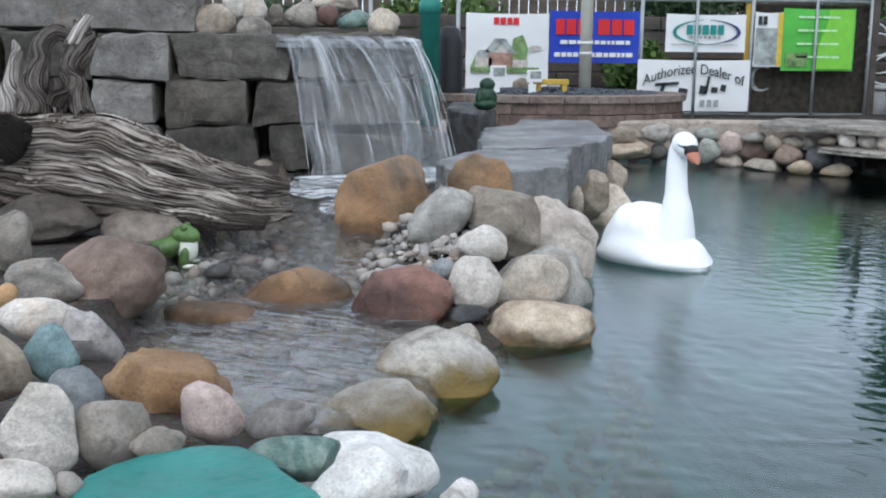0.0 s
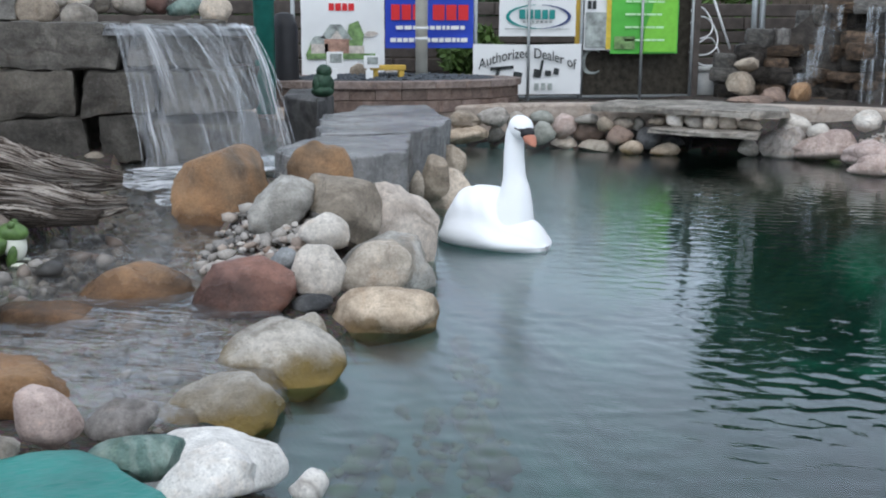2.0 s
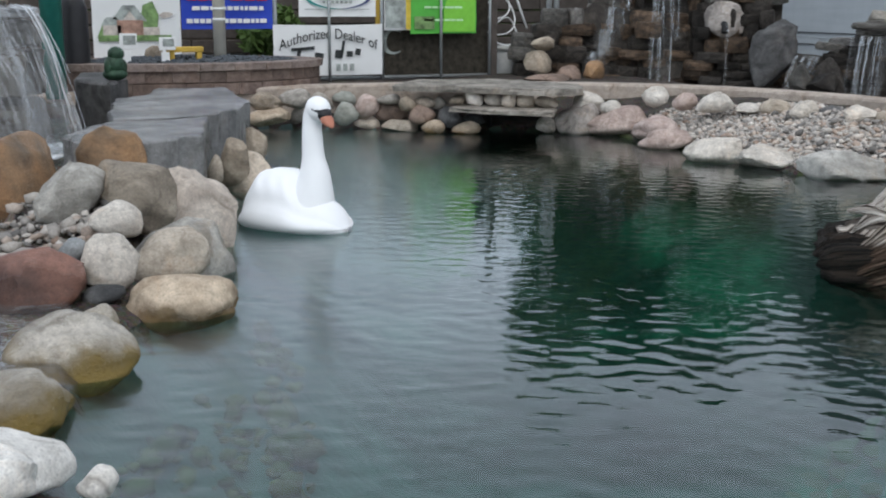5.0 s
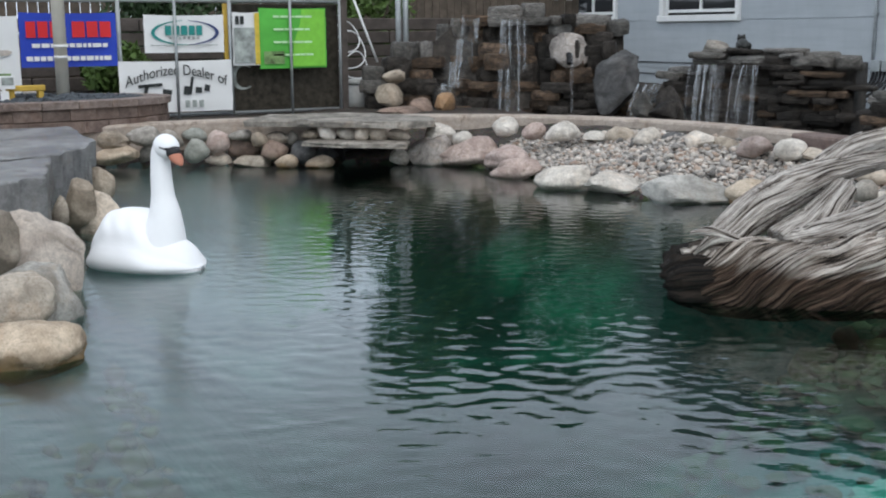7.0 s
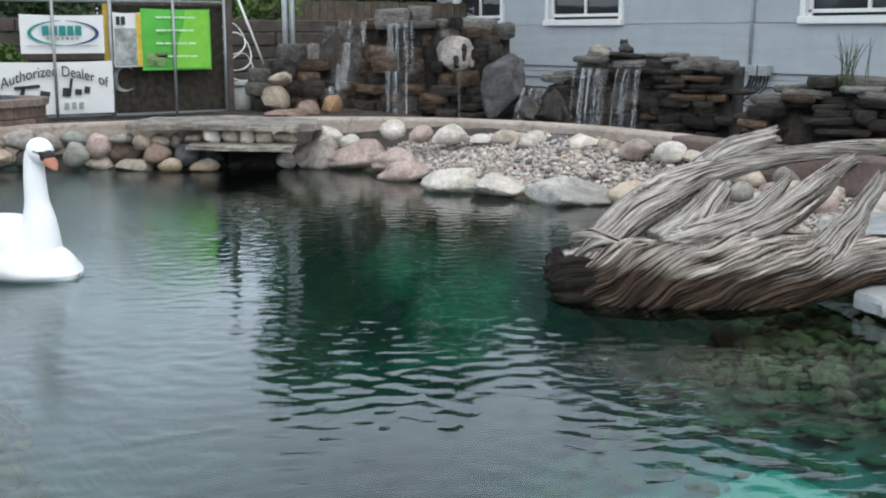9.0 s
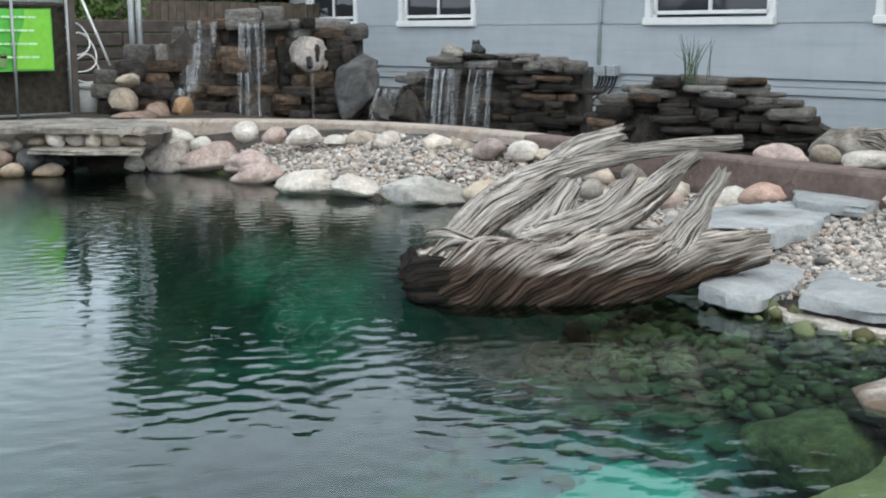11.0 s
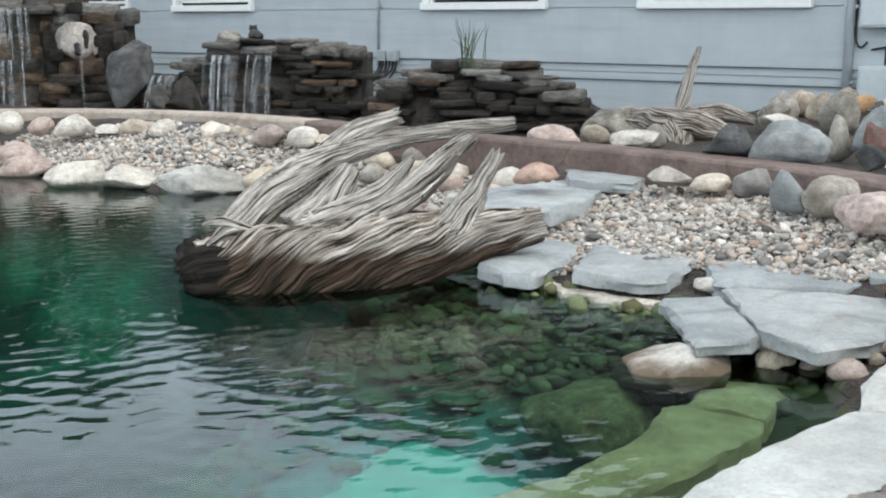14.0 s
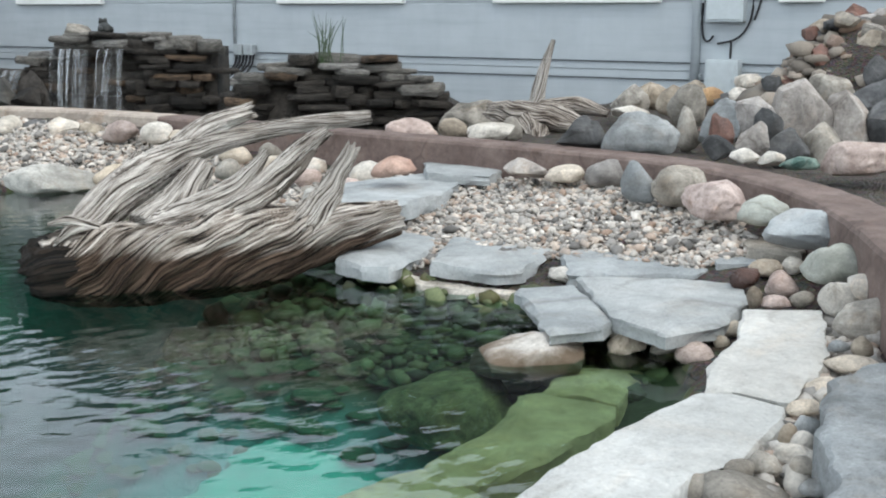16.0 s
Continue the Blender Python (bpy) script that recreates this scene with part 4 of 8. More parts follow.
rock("boulder", "low orange-brown stone in the stream", (-0.540, 4.450, -0.006), (0.407, 0.290, 0.137), RUSTY, "round", 7, group="dam stones")
rock("cobble", "small dark grey cobble", (0.46, 4.41, 0.051), (0.17, 0.14, 0.07), DARK_GREY, "round", -6, group="stone pile in the pond")
rock("cobble", "white two-lobed stone in the pile", (0.50, 4.58, 0.060), (0.25, 0.20, 0.23), PALE, "angular", -6, group="stone pile in the pond")
rock("boulder", "buff rounded boulder in the stone pile", (0.77, 4.81, -0.023), (0.35, 0.29, 0.27), BUFF, "round", -9, group="stone pile in the pond")
rock("boulder", "grey banded boulder at the waterline", (0.820, 5.010, -0.131), (0.464, 0.330, 0.390), PALE_GREY, "round", -11, group="stone pile in the pond", lean=14)
rock("cobble", "smooth off-white round cobble", (0.58, 4.99, 0.178), (0.23, 0.19, 0.17), PALE, "round", -7, group="stone pile in the pond")
rock("boulder", "rough pale limestone boulder with tan streaks", (0.870, 5.590, -0.033), (0.604, 0.400, 0.435), PALE_TAN, "angular", -11, group="stone pile in the pond", lean=24)
rock("boulder", "grey-brown angular boulder among the stones", (0.670, 5.430, 0.149), (0.414, 0.280, 0.310), TAN, "angular", -8, group="stone pile in the pond", lean=18)
rock("boulder", "greenish-grey boulder in the stone pile", (0.440, 5.440, 0.153), (0.352, 0.250, 0.304), PALE_GREY, "angular", -4, group="stone pile in the pond")
rock("boulder", "tall rust-brown boulder beside the falls", (0.18, 6.21, 0.017), (0.56, 0.43, 0.50), RUSTY, "angular", -2, group="stone pile in the pond")
rock("boulder", "brown boulder leaning on the grey slab", (0.69, 6.09, 0.095), (0.36, 0.21, 0.46), RUSTY, "round", -6, group="stone pile in the pond")
rock("cobble", "small blue-grey cobble among the stones", (0.38, 4.70, 0.157), (0.12, 0.10, 0.10), BLUE_GREY, "round", -5, level=2, group="stone pile in the pond")
rock("cobble", "brown stone under the grey slab", (1.340, 6.730, 0.094), (0.110, 0.090, 0.200), TAN, "round", -11, level=2, group="stone pile in the pond")
rock("cobble", "tan-brown stone under the grey slab", (1.520, 7.060, 0.025), (0.210, 0.160, 0.320), TAN, "angular", -12, group="stone pile in the pond")
rock("boulder", "buff angular boulder at the waterline", (1.670, 7.120, -0.104), (0.360, 0.320, 0.360), BUFF, "angular", -13, group="stone pile in the pond")
rock("cobble", "tan stone behind the slab", (1.870, 8.010, 0.040), (0.200, 0.150, 0.260), TAN, "round", -13, level=2, group="stone pile in the pond")
rock("boulder", "cream-yellow oblong stone at the far shore", (2.55, 10.39, 0.030), (0.43, 0.36, 0.19), TAN_WET, "round", -13, group="far shore cobbles")
rock("cobble", "tan cobble in the far shore wall", (2.56, 10.44, 0.175), (0.31, 0.26, 0.17), TAN, "round", -13, group="far shore cobbles")
rock("cobble", "grey cobble in the far shore wall", (2.81, 10.38, 0.185), (0.31, 0.26, 0.19), GREY, "round", -15, group="far shore cobbles")
rock("cobble", "grey cobble in the far shore wall", (2.85, 10.42, 0.037), (0.18, 0.15, 0.18), GREY, "round", -15, level=2, group="far shore cobbles")
rock("cobble", "grey cobble in the far shore wall", (3.10, 10.51, 0.136), (0.24, 0.20, 0.19), GREY, "round", -16, level=2, group="far shore cobbles")
rock("cobble", "grey-green cobble in the far shore wall", (3.36, 10.63, 0.182), (0.24, 0.20, 0.14), GREENISH, "round", -17, level=2, group="far shore cobbles")
rock("cobble", "grey-green cobble in the far shore wall", (3.23, 10.15, 0.030), (0.24, 0.20, 0.23), GREENISH, "round", -17, level=2, group="far shore cobbles")
rock("cobble", "pinkish cobble in the far shore wall", (3.44, 10.15, 0.088), (0.24, 0.20, 0.24), PINK, "round", -18, level=2, group="far shore cobbles")
rock("cobble", "buff cobble at the waterline", (3.45, 10.20, -0.018), (0.25, 0.21, 0.13), BUFF, "round", -18, level=2, group="far shore cobbles")
rock("cobble", "rosy brown cobble in the far shore wall", (3.67, 10.14, 0.066), (0.33, 0.27, 0.18), ROSE_BROWN, "round", -19, group="far shore cobbles")
rock("cobble", "rosy brown cobble in the far shore wall", (3.84, 9.77, 0.067), (0.26, 0.22, 0.18), ROSE_BROWN, "round", -21, level=2, group="far shore cobbles")
rock("cobble", "flat buff cobble at the waterline", (3.68, 9.94, -0.016), (0.35, 0.30, 0.12), BUFF, "flat", -20, group="far shore cobbles")
rock("cobble", "cream cobble at the waterline", (3.90, 9.64, -0.018), (0.22, 0.18, 0.14), TAN_WET, "round", -22, level=2, group="far shore cobbles")
rock("cobble", "dark grey cobble in the far shore wall", (4.09, 9.71, 0.023), (0.25, 0.21, 0.21), DARK_GREY, "round", -22, level=2, group="far shore cobbles")
rock("cobble", "small tan cobble among the stones", (3.72, 9.84, 0.182), (0.16, 0.14, 0.14), TAN, "round", -20, level=2, group="far shore cobbles")
rock("cobble", "small grey cobble among the stones", (3.90, 9.87, 0.205), (0.21, 0.18, 0.11), GREY, "round", -21, level=2, group="far shore cobbles")
rock("cobble", "small grey cobble among the stones", (4.05, 9.86, 0.182), (0.13, 0.11, 0.14), GREY, "round", -22, level=2, group="far shore cobbles")
rock("cobble", "grey cobble under the bench slab", (3.62, 10.08, 0.227), (0.23, 0.19, 0.10), GREY, "round", -19, level=2, group="far shore cobbles")
rock("cobble", "flat cream cobble at the waterline", (4.18, 9.53, -0.017), (0.27, 0.23, 0.13), TAN_WET, "flat", -23, level=2, group="far shore cobbles")
rock("cobble", "dark cobble beside the skimmer opening", (4.35, 9.76, 0.044), (0.23, 0.20, 0.12), DARK_GREY, "round", -24, level=2, group="far shore cobbles")
rock("cobble", "grey wedge stone beside the skimmer opening", (4.86, 9.28, -0.001), (0.18, 0.15, 0.16), GREY, "round", -27, level=2, group="far shore cobbles")
rock("cobble", "tan cobble on the ledge under the bench slab", (4.16, 9.70, 0.237), (0.18, 0.15, 0.10), TAN, "round", -23, level=2, group="far shore cobbles")
rock("cobble", "pale round cobble on the ledge", (4.27, 9.56, 0.230), (0.16, 0.14, 0.16), PALE, "round", -24, level=2, group="far shore cobbles")
rock("cobble", "pale round cobble on the ledge", (4.42, 9.47, 0.231), (0.19, 0.16, 0.14), PALE, "round", -25, level=2, group="far shore cobbles")
rock("cobble", "cream round cobble on the ledge", (4.51, 9.32, 0.231), (0.14, 0.12, 0.15), BUFF, "round", -25, level=2, group="far shore cobbles")
rock("cobble", "buff round cobble on the ledge", (4.64, 9.25, 0.231), (0.17, 0.15, 0.15), BUFF, "round", -26, level=2, group="far shore cobbles")
rock("cobble", "flat cream cobble on the ledge", (4.80, 9.17, 0.236), (0.23, 0.19, 0.11), BUFF, "flat", -27, level=2, group="far shore cobbles")
rock("boulder", "speckled grey boulder beside the skimmer", (5.13, 9.19, -0.040), (0.41, 0.34, 0.31), VEINED, "round", -29, group="far shore cobbles")
rock("boulder", "large pinkish boulder at the far shore", (5.410, 8.960, -0.035), (0.594, 0.450, 0.297), PINK, "round", -31, group="far shore cobbles")
rock("cobble", "pale angular stone by the bench slab", (5.29, 9.25, 0.174), (0.31, 0.26, 0.20), PALE, "angular", -29, group="far shore cobbles")
rock("cobble", "small white cobble among the stones", (5.37, 9.01, 0.161), (0.19, 0.16, 0.15), PALE, "round", -30, level=2, group="far shore cobbles")
rock("boulder", "pinkish shore boulder among the stones", (5.490, 8.420, -0.003), (0.429, 0.336, 0.225), PINK, "round", -33, group="far shore cobbles")
rock("boulder", "pale grey shore boulder", (5.310, 8.010, -0.035), (0.445, 0.339, 0.194), PINK, "round", -33, group="far shore cobbles")
rock("boulder", "grey-green shore boulder among the stones", (5.240, 7.210, -0.038), (0.486, 0.395, 0.216), PALE, "round", -36, group="far shore cobbles")
rock("boulder", "pale angular shore boulder", (5.400, 6.750, -0.035), (0.508, 0.415, 0.205), PALE, "angular", -38, group="far shore cobbles")
rock("boulder", "long flat layered shore stone", (5.600, 6.210, -0.037), (0.660, 0.500, 0.213), PALE_GREY, "angular", -41, group="far shore cobbles")
rock("boulder", "tan shore boulder beside the driftwood", (5.88, 5.87, -0.037), (0.34, 0.28, 0.21), TAN_WET, "round", -45, group="far shore cobbles")
rock("cobble", "pale cobble along the kerb", (5.69, 8.77, 0.244), (0.25, 0.21, 0.20), PALE, "round", -32, level=2, group="stones along the kerb")
rock("cobble", "pinkish cobble along the kerb", (5.76, 8.41, 0.249), (0.22, 0.18, 0.16), PINK, "round", -34, level=2, group="stones along the kerb")
rock("cobble", "pale cobble along the kerb", (5.92, 8.19, 0.246), (0.33, 0.27, 0.18), PALE, "round", -35, group="stones along the kerb")
rock("cobble", "flat white cobble along the kerb", (6.11, 7.98, 0.258), (0.23, 0.19, 0.09), PALE, "flat", -37, level=2, group="stones along the kerb")
rock("cobble", "buff cobble along the kerb", (6.22, 7.77, 0.252), (0.26, 0.22, 0.14), BUFF, "round", -38, level=2, group="stones along the kerb")
rock("cobble", "white cobble along the kerb", (6.20, 7.38, 0.248), (0.24, 0.20, 0.17), PALE, "round", -39, level=2, group="stones along the kerb")
rock("cobble", "dark grey cobble along the kerb", (6.35, 7.24, 0.253), (0.22, 0.18, 0.13), DARK_GREY, "round", -40, level=2, group="stones along the kerb")
rock("cobble", "white angular cobble along the kerb", (6.27, 6.83, 0.246), (0.23, 0.19, 0.18), PALE, "angular", -42, level=2, group="stones along the kerb")
rock("cobble", "tan cobble along the kerb", (6.42, 6.69, 0.252), (0.20, 0.17, 0.13), TAN, "round", -43, level=2, group="stones along the kerb")
rock("cobble", "pink-grey cobble along the kerb", (6.36, 6.32, 0.248), (0.27, 0.23, 0.17), PINK, "round", -44, group="stones along the kerb")
rock("cobble", "white cobble along the kerb", (6.43, 6.03, 0.247), (0.24, 0.20, 0.17), PALE, "round", -46, group="stones along the kerb")
rock("cobble", "flat cream cobble along the kerb", (6.53, 5.88, 0.256), (0.21, 0.18, 0.10), BUFF, "flat", -47, level=2, group="stones along the kerb")
rock("cobble", "grey cobble behind the driftwood", (6.40, 4.93, 0.180), (0.18, 0.15, 0.15), GREY, "round", -52, level=2, group="stones along the kerb")
rock("cobble", "grey cobble behind the driftwood", (5.98, 4.96, 0.110), (0.18, 0.15, 0.15), GREY, "round", -49, level=2, group="stones along the kerb")
rock("boulder", "salmon-pink boulder by the kerb", (5.700, 3.470, 0.274), (0.270, 0.230, 0.130), SALMON, "round", -57, group="stones along the kerb")
rock("boulder", "grey-brown angular stone along the kerb", (6.05, 2.80, 0.275), (0.26, 0.22, 0.12), VEINED, "angular", -64, group="stones along the kerb")
rock("boulder", "cream oval cobble along the kerb", (6.03, 2.55, 0.277), (0.23, 0.19, 0.10), BUFF, "round", -66, group="stones along the kerb")
rock("boulder", "speckled grey cobble along the kerb", (5.99, 2.29, 0.269), (0.22, 0.18, 0.16), VEINED, "round", -68, group="stones along the kerb")
rock("boulder", "upright blue-grey stone along the kerb", (5.65, 1.97, 0.261), (0.18, 0.11, 0.22), BLUE_GREY, "angular", -69, group="stones along the kerb")
rock("boulder", "large grey-brown boulder along the kerb", (5.64, 1.75, 0.263), (0.28, 0.23, 0.21), GREY, "round", -71, group="stones along the kerb")
rock("boulder", "pinkish-grey wedge boulder along the kerb", (5.40, 1.50, 0.266), (0.31, 0.25, 0.18), PINK, "angular", -73, group="stones along the kerb")
rock("boulder", "grey-green cobble along the kerb", (5.29, 1.24, 0.272), (0.23, 0.19, 0.14), GREENISH, "round", -75, group="stones along the kerb")
rock("boulder", "large smooth green-grey round stone", (4.59, 0.77, 0.199), (0.28, 0.25, 0.16), GREENISH, "round", -79, group="stones along the kerb")
rock("boulder", "flat blue-green angular stone", (5.010, 0.980, 0.237), (0.370, 0.250, 0.170), FLAG, "flat", -78, group="stones along the kerb")
rock("cobble", "pale flat stone wedged between two flagstones", (4.72, 1.86, 0.03), (0.3, 0.26, 0.09), PALE, "flat", -66, group="stones by the white slabs")
rock("cobble", "pale cobble between slabs", (4.87, 1.11, 0.129), (0.14, 0.12, 0.08), BUFF, "round", -76, group="stones by the white slabs")
rock("cobble", "white cobble between slabs", (4.95, 1.02, 0.139), (0.09, 0.08, 0.08), PALE, "round", -77, level=2, group="stones by the white slabs")
rock("cobble", "pinkish-grey cobble beside the slabs", (4.58, 0.97, 0.125), (0.13, 0.11, 0.11), PINK, "round", -77, group="stones by the white slabs")
rock("cobble", "red-brown cobble beside the slabs", (4.67, 1.14, 0.118), (0.12, 0.10, 0.09), RED, "round", -75, level=2, group="stones by the white slabs")
rock("cobble", "tan cobble beside the slabs", (4.34, 1.01, 0.128), (0.06, 0.05, 0.09), TAN, "round", -75, level=2, group="stones by the white slabs")
rock("cobble", "small pinkish cobble among the stones", (4.39, 0.94, 0.133), (0.11, 0.10, 0.05), PINK, "round", -76, level=2, group="stones by the white slabs")
rock("cobble", "small grey cobble among the stones", (4.43, 0.86, 0.130), (0.09, 0.07, 0.07), GREY, "round", -78, level=2, group="stones by the white slabs")
rock("cobble", "pale grey cobble beside the white slab", (4.35, 0.71, 0.133), (0.15, 0.13, 0.13), PALE, "round", -79, group="stones by the white slabs")
rock("boulder", "grey angular boulder beside the white slab", (4.16, 0.58, 0.120), (0.22, 0.18, 0.15), GREY, "angular", -81, group="stones by the white slabs")
rock("boulder", "pale brownish boulder among the stones", (4.41, 0.60, 0.186), (0.20, 0.17, 0.11), PALE, "round", -81, group="stones by the white slabs")
rock("boulder", "buff boulder beside the white slab", (3.73, 0.53, 0.133), (0.19, 0.15, 0.05), BUFF, "round", -80, group="stones by the white slabs")
rock("cobble", "tan pebble beside the white slab", (3.87, 0.54, 0.142), (0.07, 0.06, 0.07), TAN, "round", -81, level=2, group="stones by the white slabs")
rock("cobble", "small blue-grey pebble among the stones", (3.87, 0.61, 0.145), (0.07, 0.06, 0.04), BLUE_GREY, "round", -79, level=2, group="stones by the white slabs")
rock("cobble", "buff cobble beside the white slab", (3.47, 0.56, 0.133), (0.13, 0.11, 0.05), BUFF, "round", -79, group="stones by the white slabs")
rock("cobble", "tan cobble beside the white slab", (3.35, 0.52, 0.133), (0.05, 0.05, 0.05), TAN, "round", -79, level=2, group="stones by the white slabs")
rock("cobble", "cream cobble beside the white slab", (3.24, 0.57, 0.133), (0.10, 0.08, 0.05), BUFF, "round", -78, group="stones by the white slabs")
rock("cobble", "blue-grey cobble beside the white slab", (3.07, 0.52, 0.131), (0.09, 0.07, 0.07), BLUE_GREY, "angular", -78, group="stones by the white slabs")
rock("cobble", "tan pebble among the stones", (2.98, 0.55, 0.142), (0.05, 0.04, 0.06), TAN, "round", -77, level=2, group="stones by the white slabs")
rock("cobble", "pale cobble among the stones", (2.97, 0.51, 0.132), (0.07, 0.06, 0.06), PALE, "round", -78, level=2, group="stones by the white slabs")
rock("cobble", "pale grey cobble among the stones", (2.89, 0.51, 0.134), (0.10, 0.08, 0.05), PALE, "round", -78, group="stones by the white slabs")
rock("cobble", "grey cobble beside the white slab", (2.79, 0.56, 0.133), (0.09, 0.07, 0.06), GREY, "round", -76, group="stones by the white slabs")
rock("cobble", "small grey cobble among the stones", (2.73, 0.60, 0.145), (0.07, 0.06, 0.04), GREY, "round", -75, level=2, group="stones by the white slabs")
rock("cobble", "grey angular cobble among the stones", (2.83, 0.47, 0.123), (0.09, 0.07, 0.06), GREY, "angular", -78, group="stones by the white slabs")
rock("cobble", "small blue-grey cobble among the stones", (2.74, 0.43, 0.125), (0.07, 0.06, 0.04), BLUE_GREY, "round", -79, level=2, group="stones by the white slabs")
rock("cobble", "pale cobble among the stones", (2.89, 0.46, 0.135), (0.07, 0.06, 0.04), PALE, "round", -79, level=2, group="stones by the white slabs")
rock("boulder", "grey angular flat stone beside the white slab", (2.68, 0.57, 0.090), (0.20, 0.14, 0.08), GREY, "flat", -75, group="stones by the white slabs")
rock("boulder", "grey stone under the white slab", (2.67, 0.66, 0.068), (0.14, 0.09, 0.09), GREY, "flat", -73, group="stones by the white slabs")
rock("boulder", "white-topped boulder standing in the shallow water", (3.770, 1.660, -0.089), (0.418, 0.330, 0.172), PALE_WET, "angular", -64, group="stones by the white slabs")
rock("cobble", "brown cobble at the waterline", (3.92, 1.54, 0.008), (0.07, 0.06, 0.09), TAN, "round", -66, level=2, group="stones by the white slabs")
rock("cobble", "red-brown cobble at the waterline", (3.99, 1.50, 0.020), (0.10, 0.09, 0.08), RED, "round", -67, level=2, group="stones by the white slabs")
rock("cobble", "grey cobble at the waterline", (4.04, 1.41, 0.033), (0.11, 0.09, 0.05), GREY, "round", -69, level=2, group="stones by the white slabs")
rock("cobble", "cream angular cobble at the waterline", (4.00, 1.37, -0.010), (0.14, 0.11, 0.08), BUFF, "angular", -69, group="stones by the white slabs")
rock("cobble", "pale cobble at the waterline", (4.05, 1.28, 0.025), (0.09, 0.08, 0.04), PALE, "round", -71, level=2, group="stones by the white slabs")
rock("cobble", "grey cobble at the waterline", (4.04, 1.25, -0.006), (0.09, 0.08, 0.05), GREY, "round", -71, level=2, group="stones by the white slabs")
rock("boulder", "pinkish cobble at the waterline", (3.98, 1.10, -0.012), (0.16, 0.13, 0.09), PINK, "round", -73, group="stones by the white slabs")
rock("cobble", "buff cobble at the slab's edge", (4.20, 1.05, 0.053), (0.08, 0.06, 0.06), BUFF, "round", -74, level=2, group="stones by the white slabs")
rock("cobble", "tan cobble at the slab's edge", (4.09, 1.05, 0.034), (0.06, 0.05, 0.05), TAN, "round", -74, level=2, group="stones by the white slabs")
rock("boulder", "rounded pinkish boulder behind the kerb", (6.90, 4.10, 0.300), (0.37, 0.31, 0.20), PINK, "round", -58, group="stones behind the kerb")
rock("boulder", "yellowish stone behind the kerb", (7.33, 4.01, 0.311), (0.23, 0.19, 0.16), TAN, "round", -60, group="stones behind the kerb")
rock("boulder", "grey-brown boulder behind the kerb", (9.15, 4.88, 0.113), (0.58, 0.48, 0.35), GREY, "round", -61, group="stones behind the kerb")
rock("boulder", "pale flat stone behind the kerb", (6.93, 3.50, 0.375), (0.32, 0.27, 0.12), PALE, "flat", -62, group="stones behind the kerb")
rock("boulder", "grey stone behind the kerb", (7.51, 3.65, 0.307), (0.18, 0.15, 0.18), GREY, "round", -63, level=2, group="stones behind the kerb")
rock("boulder", "dark grey wedge-shaped boulder behind the kerb", (6.65, 2.71, 0.380), (0.33, 0.27, 0.22), DARK_GREY, "angular", -67, group="stones behind the kerb")
rock("boulder", "large round blue-grey boulder behind the kerb", (6.70, 2.36, 0.349), (0.47, 0.39, 0.29), BLUE_GREY, "round", -69, group="stones behind the kerb")
rock("boulder", "grey stone behind the kerb", (7.80, 2.43, 0.278), (0.17, 0.15, 0.31), GREY, "round", -72, level=2, group="stones behind the kerb")
rock("boulder", "grey angular rock in the heap behind the kerb", (6.75, 1.90, 0.367), (0.20, 0.17, 0.15), DARK_GREY, "broken", -73, group="stones behind the kerb")
rock("boulder", "streaky grey rock in the heap behind the kerb", (7.12, 1.81, 0.335), (0.21, 0.17, 0.24), VEINED, "broken", -75, group="stones behind the kerb")
rock("boulder", "dark grey angular rock in the heap", (7.24, 1.62, 0.271), (0.26, 0.22, 0.26), DARK_GREY, "broken", -76, group="stones behind the kerb")
rock("boulder", "grey broken rock in the heap", (7.46, 1.45, 0.272), (0.28, 0.23, 0.29), GREY, "broken", -78, group="stones behind the kerb")
rock("boulder", "broad pink-grey rock lying behind the kerb", (6.58, 1.06, 0.356), (0.44, 0.36, 0.18), PINK, "flat", -80, group="stones behind the kerb")
rock("boulder", "pale flat stone behind the kerb", (6.45, 1.66, 0.395), (0.17, 0.14, 0.09), PALE, "angular", -74, level=2, group="stones behind the kerb")
rock("boulder", "white broken stone behind the kerb", (6.43, 1.51, 0.389), (0.15, 0.13, 0.09), PALE, "angular", -76, level=2, group="stones behind the kerb")
rock("boulder", "greenish flat stone behind the kerb", (6.34, 1.34, 0.397), (0.21, 0.18, 0.07), GREEN, "flat", -77, group="stones behind the kerb")
rock("boulder", "blue-grey jagged rock in the heap", (7.68, 2.18, 0.335), (0.28, 0.24, 0.34), BLUE_GREY, "broken", -73, group="stones behind the kerb")
rock("boulder", "streaky grey jagged rock in the heap", (7.71, 1.98, 0.346), (0.30, 0.25, 0.34), VEINED, "broken", -75, group="stones behind the kerb")
rock("boulder", "big grey-purple veined rock in the heap", (8.01, 1.73, 0.372), (0.40, 0.33, 0.42), VEINED, "broken", -77, group="stones behind the kerb")
rock("boulder", "big grey jagged rock in the heap", (8.14, 1.45, 0.350), (0.34, 0.28, 0.37), VEINED, "broken", -79, group="stones behind the kerb")
rock("boulder", "rounded grey stone in the heap by the wall", (8.21, 2.59, 0.394), (0.28, 0.24, 0.32), GREY, "round", -72, group="stones behind the kerb")
rock("boulder", "grey oblong cobble by the wall", (9.45, 3.50, 0.356), (0.34, 0.28, 0.27), GREY, "round", -69, group="stones behind the kerb")
rock("boulder", "tan cobble by the wall", (9.75, 3.41, 0.390), (0.34, 0.29, 0.24), TAN, "round", -70, group="stones behind the kerb")
